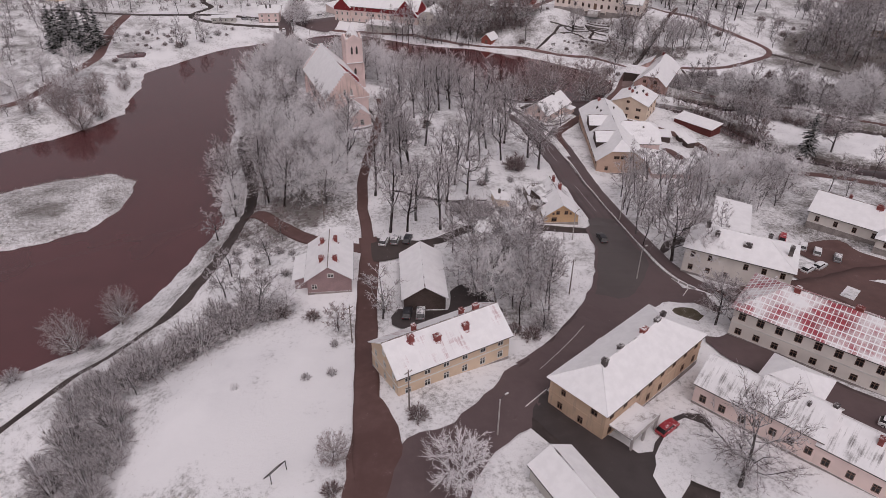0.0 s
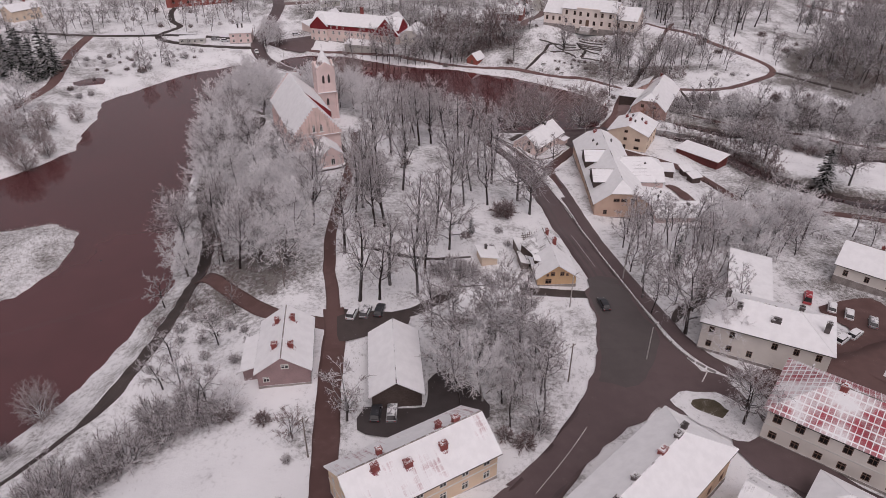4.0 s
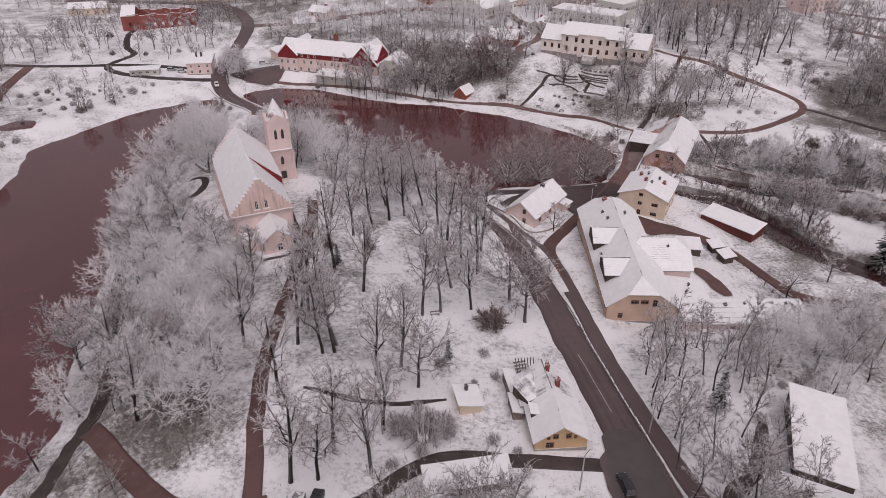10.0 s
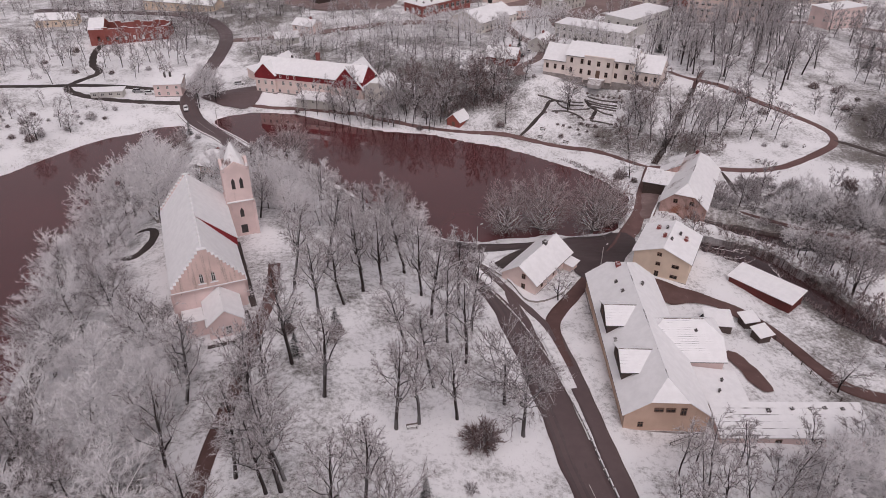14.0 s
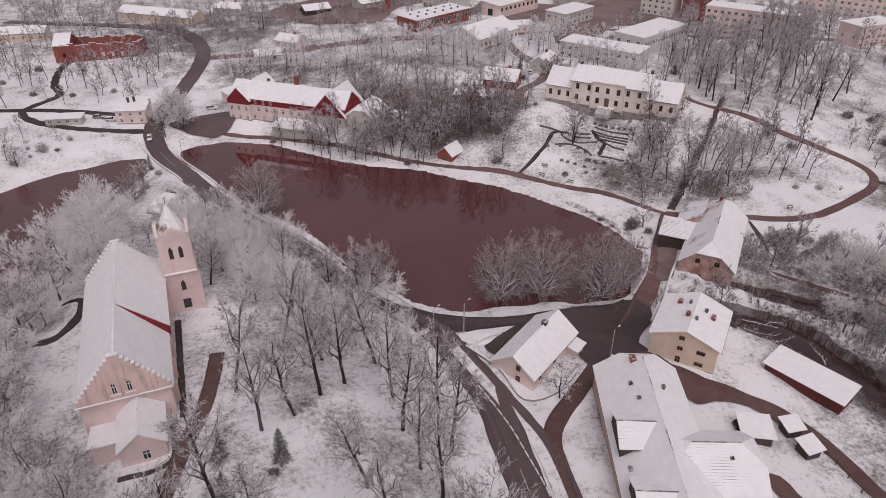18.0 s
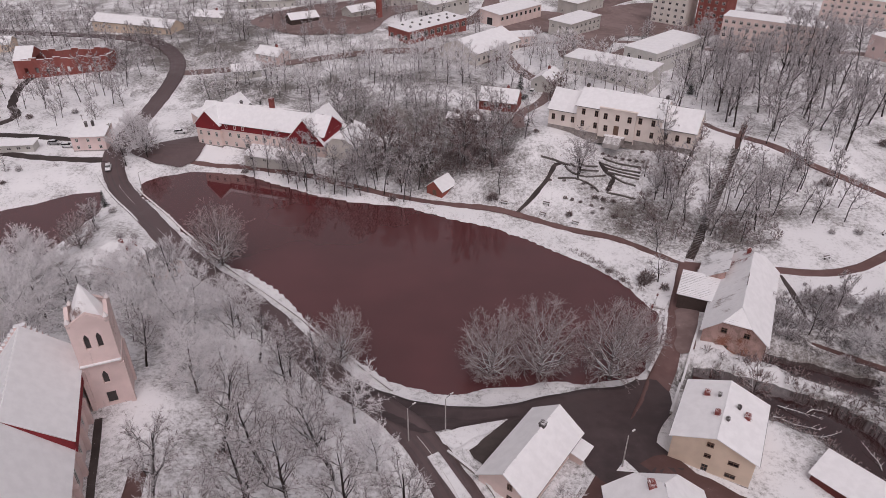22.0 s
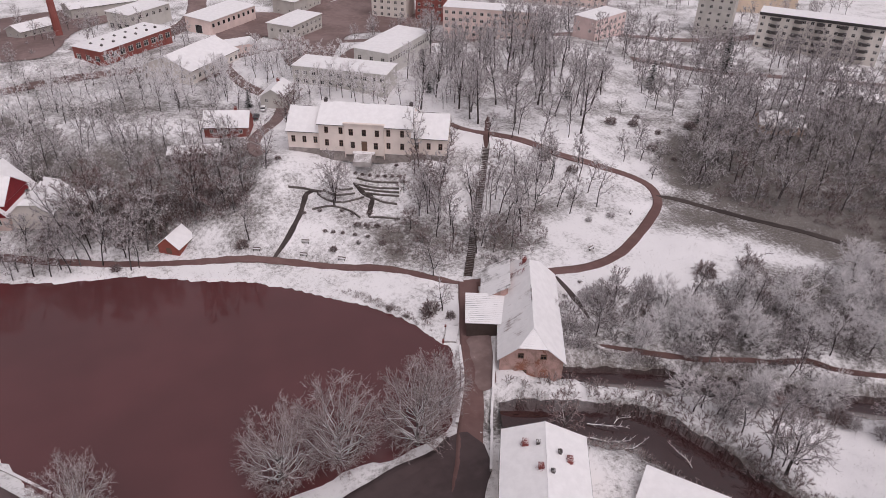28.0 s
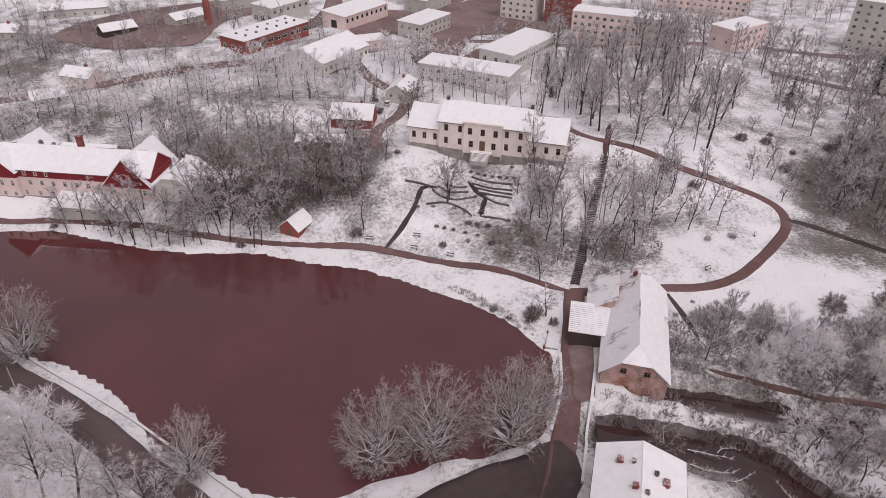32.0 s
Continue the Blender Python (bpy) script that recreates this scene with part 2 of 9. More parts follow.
M = dict(
    ground=ground_cover("snowy_meadow"),
    asphalt=tarmac("wet_asphalt", (0.118, 0.083, 0.084), (0.142, 0.102, 0.103), 0.10, 0.5),
    moss=plain("brown_moss", (0.075, 0.062, 0.040), (0.14, 0.115, 0.085), 0.8, 0.95, 0.6, snow=0.15),
    worn_patch=tarmac("worn_grey_asphalt", (0.094, 0.079, 0.077), (0.116, 0.098, 0.096), 0.08, 0.5),
    patch=tarmac("grey_asphalt", (0.052, 0.043, 0.042), (0.074, 0.061, 0.060), 0.1, 0.5),
    soaked=tarmac("soaked_asphalt", (0.060, 0.043, 0.044), (0.092, 0.067, 0.068), 0.10, 0.45),
    red_gravel=tarmac("damp_red_gravel", (0.140, 0.078, 0.072), (0.190, 0.114, 0.107), 0.3, 0.8),
    gravel=tarmac("wet_gravel", (0.105, 0.057, 0.052), (0.150, 0.088, 0.081), 0.28, 0.8),
    dark_path=tarmac("dark_path", (0.045, 0.035, 0.033), (0.085, 0.067, 0.063), 0.25, 0.8),
    track=tarmac("polished_wheel_track", (0.094, 0.069, 0.070), (0.128, 0.097, 0.097), 0.06, 0.45),
    slush=tarmac("slushy_town_paving", (0.17, 0.115, 0.108), (0.27, 0.195, 0.185), 0.5, 0.8),
    verge=tarmac("slushy_verge", (0.30, 0.26, 0.25), (0.5, 0.47, 0.46), 0.7, 0.9),
    water=still_water("pond_water", (0.118, 0.037, 0.038)),
    stream=still_water("stream_water", (0.046, 0.018, 0.018)),
    snow=plain("snow", (0.74, 0.73, 0.74), SNOW, 1.0, 0.9, 0.3),
    paint=plain("road_paint", (0.5, 0.48, 0.48), (0.75, 0.73, 0.72), 1.0),
    yellow=plaster("yellow_render", (0.60, 0.465, 0.345), (0.46, 0.37, 0.285), 0.55),
    ochre=plaster("ochre_render", (0.53, 0.38, 0.275), (0.42, 0.32, 0.25), 0.85),
    cream=plaster("cream_render", (0.68, 0.55, 0.44), (0.55, 0.45, 0.37), 0.4),
    pink=plaster("pale_pink_render", (0.70, 0.565, 0.525), (0.50, 0.40, 0.37), 0.5),
    white=plaster("white_render", (0.70, 0.655, 0.61), (0.50, 0.455, 0.42), 0.4),
    grey=plaster("grey_render", (0.50, 0.48, 0.45), (0.33, 0.30, 0.28), 0.5),
    rose=plaster("rose_render", (0.68, 0.535, 0.51), (0.50, 0.39, 0.37), 0.55),
    worn_rose=plaster("stained_rose_render", (0.66, 0.50, 0.46), (0.42, 0.32, 0.28), 0.9),
    mill_wall=crumbled("crumbling_mill_render", (0.54, 0.36, 0.325), (0.34, 0.23, 0.20), (0.38, 0.17, 0.12)),
    tan=plaster("tan_render", (0.52, 0.37, 0.29), (0.40, 0.30, 0.24), 0.6),
    manor=plaster("pale_cream_render", (0.74, 0.65, 0.60), (0.60, 0.52, 0.475), 0.35),
    brick=plaster("red_brick", (0.27, 0.085, 0.072), (0.19, 0.085, 0.075), 0.8),
    orange=boards("orange_boards", (0.66, 0.44, 0.26), (0.52, 0.36, 0.23)),
    mauve=boards("weathered_mauve_boards", (0.36, 0.245, 0.245), (0.26, 0.185, 0.185)),
    red_boards=boards("red_boards", (0.36, 0.11, 0.085), (0.27, 0.09, 0.075), 0.2, True),
    maroon_boards=boards("maroon_boards", (0.15, 0.042, 0.038), (0.10, 0.036, 0.033), 0.2, True),
    dark_boards=boards("dark_boards", (0.075, 0.055, 0.05), (0.12, 0.09, 0.08), 0.2, True),
    crimson=boards("crimson_sheet", (0.26, 0.035, 0.04), (0.19, 0.03, 0.035), 0.5),
    red_sheet=plain("bare_red_sheet", (0.19, 0.028, 0.035), (0.30, 0.06, 0.07), 0.5, 0.5, snow=0.62),
    timber=plain("grey_timber", (0.16, 0.13, 0.12), (0.26, 0.22, 0.20), 0.6, snow=0.4),
    iron=plain("dark_iron", (0.05, 0.045, 0.045), (0.09, 0.08, 0.08), 0.5, 0.6),
    chimney=plain("chimney_brick", (0.20, 0.055, 0.05), (0.30, 0.09, 0.08), 0.4, snow=0.5),
    soot=plain("sooty_chimney", (0.07, 0.06, 0.06), (0.14, 0.12, 0.115), 0.4, snow=0.5),
    pinnacle=plain("snow_topped_pinnacle", (0.5, 0.4, 0.38), (0.64, 0.52, 0.5), 0.5, snow=0.9),
    stone=plain("field_stone", (0.22, 0.19, 0.18), (0.38, 0.34, 0.32), 0.7, snow=0.8),
    dry_stone=plain("dark_dry_stone", (0.10, 0.085, 0.08), (0.2, 0.175, 0.165), 0.6, snow=0.25),
    concrete=plain("concrete", (0.36, 0.33, 0.32), (0.5, 0.47, 0.46), 0.7, snow=0.7),
    frame=plain("window_frame_white", (0.62, 0.60, 0.57), (0.72, 0.70, 0.67), 0.5, 0.5),
    brown_frame=plain("window_frame_brown", (0.14, 0.085, 0.06), (0.20, 0.12, 0.09), 0.5, 0.5),
    glass=plain("dark_window_glass", (0.018, 0.016, 0.018), (0.035, 0.032, 0.034), 0.6, 0.08, 0.0, spec=0.6),
    trunk=bark("dark_bark", (0.024, 0.018, 0.017), (0.058, 0.044, 0.042), 0.48),
    white_bark=bark("snow_laden_bark", (0.075, 0.06, 0.057), (0.14, 0.115, 0.11), 1.0),
    twig_white=twigs("thickly_rimed_twigs", (0.17, 0.14, 0.14), (0.84, 0.815, 0.825), 0.77),
    twig_mid=twigs("half_rimed_twigs", (0.12, 0.092, 0.092), (0.66, 0.62, 0.63), 0.46),
    far_bark=bark("thin_grey_bark", (0.05, 0.039, 0.038), (0.10, 0.08, 0.077), 0.7),
    twig=twigs("rimed_twigs", (0.15, 0.118, 0.118), (0.70, 0.665, 0.675), 0.52),
    twig_dark=twigs("sparse_rime_twigs", (0.085, 0.064, 0.064), (0.50, 0.46, 0.465), 0.30),
    twig_brown=twigs("brownish_rime_twigs", (0.17, 0.115, 0.11), (0.60, 0.53, 0.53), 0.46),
    twig_red=twigs("reddish_twigs", (0.13, 0.078, 0.074), (0.50, 0.44, 0.44), 0.34),
    needles=twigs("snowy_needles", (0.028, 0.034, 0.026), (0.66, 0.65, 0.66), 0.4),
    straw=twigs("dry_grass", (0.20, 0.165, 0.13), (0.66, 0.64, 0.63), 0.55),
)
M["ridge"] = snowy_roof("patchy_ridge_tiles", (0.12, 0.10, 0.10), 0.75)
ROOF = dict(
    white=snowy_roof("snowed_roof", (0.16, 0.14, 0.14), 1.85),
    thin=snowy_roof("thinly_snowed_roof", (0.17, 0.155, 0.15), 0.95, 0.55, streak=0.42, soft=0.09),
    sheet=snowy_roof("snowed_sheet_roof", (0.20, 0.185, 0.18), 1.7, 1.1),
    red=snowy_roof("snowed_red_roof", (0.32, 0.06, 0.08), 1.15, 0.62, 0.05, streak=0.34, soft=0.13),
    red_grid=snowy_roof("melting_red_roof", (0.38, 0.06, 0.08), 0.45, 0.8, 0.15, soft=0.11),
    crimson=snowy_roof("crimson_roof_with_snow", (0.24, 0.035, 0.045), 1.25, 1.2),
    patchy=snowy_roof("patchy_old_roof", (0.13, 0.11, 0.105), 0.78, 0.6, streak=0.2, soft=0.08),
    courses=snowy_roof("snow_lying_in_roof_courses", (0.22, 0.20, 0.20), 1.6, rows=0.26),
    ribbed=snowy_roof("snow_between_roof_ribs", (0.22, 0.20, 0.20), 1.45, rows=0.62, axis=1),
    old_tiles=snowy_roof("old_tiles_showing_through_snow", (0.20, 0.13, 0.12), 1.12, 0.5, streak=0.25, soft=0.1),
    spire=snowy_roof("rusty_spire_roof", (0.24, 0.17, 0.16), 0.75),
)
# ---- plan of the land: shores, streams and spot heights, water level at 0 ----
LAKE = [(-260, -20), (-140, 40), (-98, 80), (-82, 98), (-71, 106), (-65, 117), (-60, 131), (-57, 146), (-55, 158), (-60, 175),
        (-64, 197), (-69, 228), (-67, 245), (-69, 262), (-76, 277), (-74, 294), (-70, 310), (-67, 326), (-71, 340), (-80, 338),
        (-99, 325), (-110, 308), (-117, 297), (-122, 288), (-117, 272), (-117, 262), (-114, 248), (-115, 234), (-122, 222), (-130, 213), (-139, 205), (-180, 186), (-300, 150)]
ISLAND = [(-140, 162), (-123, 176), (-112, 184), (-96, 189), (-87, 184), (-85, 167), (-90, 154), (-100, 147), (-112, 142), (-132, 146)]
POND = [(-62, 346), (-57, 350), (-48, 354), (-32, 351), (-21, 345), (-10, 338), (4, 332), (22, 328), (32, 322), (47, 315),
        (57, 306), (65, 299), (72, 291), (76, 283), (79, 277), (76, 268), (70, 258), (64, 255), (57, 255), (49, 255), (40, 254),
        (32, 252), (26, 253), (20, 256), (14, 261), (4, 268), (-1, 278), (-9, 288), (-17, 295), (-25, 301), (-36, 312), (-46, 325), (-58, 337)]
RACE = [(92, 265), (97.6, 262), (107.6, 256.8), (116.6, 251.4), (124.5, 246.6), (136, 239), (146, 231.8), (152, 228), (158, 225.6), (166.5, 221), (195, 212), (260, 205), (400, 180)]
BROOK = [(80, 256.5), (86, 254), (93, 250.3), (100, 246), (105, 240), (108, 232), (111.5, 224), (115.4, 215), (120.4, 208), (127, 201), (133, 197), (146, 192.5), (165, 190), (190, 194)]
BROOK_POOL = [(86, 253.6), (93, 249.8), (100, 245.4), (105, 239.4), (107.4, 233)]
SPOTS_TOWN = [(0, 75, 13), (25, 70, 12.4), (60, 90, 11.5), (45, 115, 10.2), (85, 75, 12), (22, 138, 9.5), (-9, 130, 10), (-20, 120, 10.5), (-30, 80, 10.5), (-55, 62, 6),
              (-52, 105, 5), (60, 40, 13), (0, 30, 13), (120, 90, 10), (-42, 130, 7)]
SPOTS_HILL = [(-25, 165, 10.2), (-30, 200, 10.6), (-22, 238, 10.2), (-24, 206, 10.6), (-3, 184, 12.5), (15.8, 161.3, 10.0), (10.6, 156.6, 9.8), (36, 165, 7.2), (21.5, 180, 8.9), (20, 208, 8.6), (0, 240, 6.6), (42, 192, 5), (45, 220, 3.2),
              (-6.5, 162.5, 12.4), (-10.4, 172.5, 12.2), (-9, 198, 12.8), (-9, 211.5, 12.3), (5, 209, 11.8), (12, 194, 11.0), (-17, 222, 11.2), (30, 200, 6.4), (27, 222, 5.0), (37, 205, 4.4), (41.5, 172, 5.6),
              (-35, 270, 7), (-48, 300, 3.2), (-48, 170, 4.5), (-15, 145, 10.0)]
SPOTS_POND = [(62, 243, 2.2), (72, 250, 2), (84, 275, 1.6), (8, 258, 1.8), (-30, 302, 1.8), (-66, 343, 1.8), (28, 332, 1.4), (60, 314, 1.6), (92, 297, 1.4)]
SPOTS_EAST = [(60, 180, 4), (76, 225, 2), (97, 215, 0.2), (103, 212, -0.3), (100, 190, 1), (130, 225, -1), (150, 190, -0.8), (95, 150, 4), (120, 130, 5), (200, 190, 0),
              (112, 245, -0.8), (140, 290, 3), (170, 300, 2.5), (210, 265, 0.5), (300, 250, 2), (200, 120, 5)]
SPOTS_NORTH = [(62, 350, 14.2), (105, 348, 14.5), (45, 345, 8), (62, 332, 6.5), (5, 362, 6), (-45, 362, 4.5), (20, 400, 13), (100, 420, 16), (0, 480, 16), (-80, 375, 4), (-90, 440, 9),
               (-60, 480, 13), (120, 312, 4), (135, 350, 13), (200, 420, 15), (250, 350, 8), (350, 450, 15), (100, 620, 18), (400, 700, 20), (-300, 700, 20)]
SPOTS_WEST = [(-130, 330, 3), (-160, 300, 4), (-220, 380, 8), (-170, 240, 3), (-105, 390, 6), (-110, 165, 0.8)]
SPOTS = np.array(SPOTS_TOWN + SPOTS_HILL + SPOTS_POND + SPOTS_EAST + SPOTS_NORTH + SPOTS_WEST, float)


def to_line(x, y, line, closed=False):
    """Distance from each point to a polyline."""
    line = np.array(line, float)
    ends = np.roll(line, -1, 0) if closed else line[1:]
    best = np.full(np.shape(x), 1e9)
    for (ax, ay), (bx, by) in zip(line if closed else line[:-1], ends):
        dx, dy = bx - ax, by - ay
        k = np.clip(((x - ax) * dx + (y - ay) * dy) / (dx * dx + dy * dy), 0, 1)
        best = np.minimum(best, np.hypot(x - ax - k * dx, y - ay - k * dy))
    return best


def inside(x, y, ring):
    hit = np.zeros(np.shape(x), bool)
    for (ax, ay), (bx, by) in zip(ring, ring[1:] + ring[:1]):
        if ay != by:
            hit ^= ((ay > y) != (by > y)) & (x < (bx - ax) * (y - ay) / (by - ay) + ax)
    return hit


def ring_distance(x, y, ring):
    """Metres outside a ring; negative within it."""
    return to_line(x, y, ring, True) * np.where(inside(x, y, ring), -1, 1)


def smooth(a, b, v):
    k = np.clip((v - a) / (b - a), 0, 1)
    return k * k * (3 - 2 * k)


def wobble(x, y, size, seed=0.0):
    """A cheap smooth unevenness, about -1 to 1."""
    x, y = x / size + seed, y / size - seed * 1.7
    return (np.sin(x * 2.1 + np.sin(y * 1.3 + seed)) + np.sin(y * 2.7 - np.sin(x * 1.9)) + np.sin((x + y) * 1.6 + 2 * np.sin(x * 0.7))) / 3


def land(x, y):
    """Height of the ground at x, y."""
    x, y = np.asarray(x, float), np.asarray(y, float)
    top, low = np.zeros(x.shape), np.zeros(x.shape)
    for sx, sy, sz in SPOTS:
        w = 1 / ((x - sx) ** 2 + (y - sy) ** 2 + 30) ** 1.6
        top, low = top + w * sz, low + w
    base = top / low + 0.12 * wobble(x, y, 3.0) + 0.06 * wobble(x, y, 0.9, 3)
    d = np.minimum(ring_distance(x, y, LAKE), ring_distance(x, y, POND))
    d = np.maximum(d, -ring_distance(x, y, ISLAND)) + 0.6 * wobble(x, y, 4.5, 5) + 0.15 * wobble(x, y, 1.9, 2)
    bank = np.where(d > 0, 0.45 * (1 - np.exp(-np.maximum(d, 0) / 0.8)) + (np.maximum(base, 0.7) - 0.45) * smooth(1.5, 16, d), -1.6 * (1 - np.exp(np.minimum(d, 0) / 2)))
    bank = np.where(d > 16, base, bank)
    for line, half, slope in ((RACE, 2.9, 2.2), (BROOK, 3.8, 3.4), (BROOK_POOL, 5.9, 2.4)):
        r = to_line(x, y, line) - half + 0.9 * wobble(x, y, 2.5, 7)
        bank = np.where(r < slope, -3.2 + (bank + 3.2) * smooth(-2.5, slope, r), bank)
    return bank


# ---- helpers for things and parts ----
def mesh_from(name, verts, faces, material, shade=False):
    me = bpy.data.meshes.new(name)
    me.from_pydata([tuple(map(float, v)) for v in verts], [], faces)
    me.materials.append(material)
    if shade:
        me.polygons.foreach_set("use_smooth", [True] * len(me.polygons))
    me.update()
    return me


def put(name, me, parent=None, at=None, label=""):
    """A mesh object, under a thing or part, at a local pose."""
    ob = new(name, me)
    if parent is not None:
        ob.parent = parent
    if at is not None:
        ob.matrix_basis = at
    if label:
        ob["label"] = label
    return ob


def part(name, bm, material, parent, label="", at=None):
    me = bpy.data.meshes.new(name)
    bmesh.ops.recalc_face_normals(bm, faces=bm.faces)
    bm.to_mesh(me)
    bm.free()
    me.materials.append(material)
    return put(name, me, parent, at, label)


def thing(name, x, y, z, turn, label, category, group="", kind=""):
    ob = new(name)
    ob.empty_display_size = 0.3
    ob.matrix_basis = pose(x, y, z, 0, 0, turn)
    return tagged(ob, label, category, group, kind)


def box(bm, x0, y0, z0, x1, y1, z1, bevel=0.0):
    vs = bmesh.ops.create_cube(bm, size=1.0, matrix=pose((x0 + x1) / 2, (y0 + y1) / 2, (z0 + z1) / 2) @ Matrix.Diagonal((abs(x1 - x0), abs(y1 - y0), abs(z1 - z0), 1)))["verts"]
    if bevel:
        bmesh.ops.bevel(bm, geom=list({e for v in vs for e in v.link_edges}), offset=bevel, segments=1, affect="EDGES")


def cyl(bm, r0, r1, z0, z1, n=8, x=0.0, y=0.0):
    bmesh.ops.create_cone(bm, cap_ends=True, segments=n, radius1=r0, radius2=r1, depth=z1 - z0, matrix=pose(x, y, (z0 + z1) / 2))


def rod(bm, a, b, r, n=5):
    a, b = Vector(a), Vector(b)
    turn = (b - a).to_track_quat("Z", "Y").to_matrix().to_4x4()
    bmesh.ops.create_cone(bm, cap_ends=True, segments=n, radius1=r, radius2=r, depth=(b - a).length, matrix=Matrix.Translation((a + b) / 2) @ turn)


# ---- the ground: one sheet, fine in the middle, reaching the horizon ----
STEP = 1.8
gx = np.arange(-205, 335, STEP)
gy = np.arange(30, 545, STEP)
far = np.array([6, 16, 34, 66, 120, 210, 380, 700, 1300, 2400, 4000], float)
axis_x = np.concatenate([gx[0] - far[::-1], gx, gx[-1] + far])
axis_y = np.concatenate([gy[0] - far[::-1], gy, gy[-1] + far])
GX, GY = np.meshgrid(axis_x, axis_y)
HEIGHT = land(GX, GY)


def ground_z(x, y):
    """Height of the ground sheet itself."""
    i = np.clip(np.searchsorted(axis_x, x) - 1, 0, len(axis_x) - 2)
    j = np.clip(np.searchsorted(axis_y, y) - 1, 0, len(axis_y) - 2)
    u, v = (x - axis_x[i]) / (axis_x[i + 1] - axis_x[i]), (y - axis_y[j]) / (axis_y[j + 1] - axis_y[j])
    return (1 - v) * ((1 - u) * HEIGHT[j, i] + u * HEIGHT[j, i + 1]) + v * ((1 - u) * HEIGHT[j + 1, i] + u * HEIGHT[j + 1, i + 1])


def curve(points, step=1.5):
    """Points evenly along a smooth line through those given."""
    p = np.array(points, float)
    p = np.vstack([2 * p[0] - p[1], p, 2 * p[-1] - p[-2]])
    out = []
    for a, b, c, d in zip(p[:-3], p[1:-2], p[2:-1], p[3:]):
        n = max(2, int(np.hypot(*(c - b)[:2]) / step))
        for t in np.arange(n) / n:
            out.append(0.5 * (2 * b + (c - a) * t + (2 * a - 5 * b + 4 * c - d) * t * t + (3 * b - a - 3 * c + d) * t**3))
    out.append(p[-2])
    return np.array(out)


def sideways(line):
    along = np.gradient(line[:, :2], axis=0)
    along /= np.linalg.norm(along, axis=1)[:, None] + 1e-9
    return np.stack([along[:, 1], -along[:, 0]], 1)


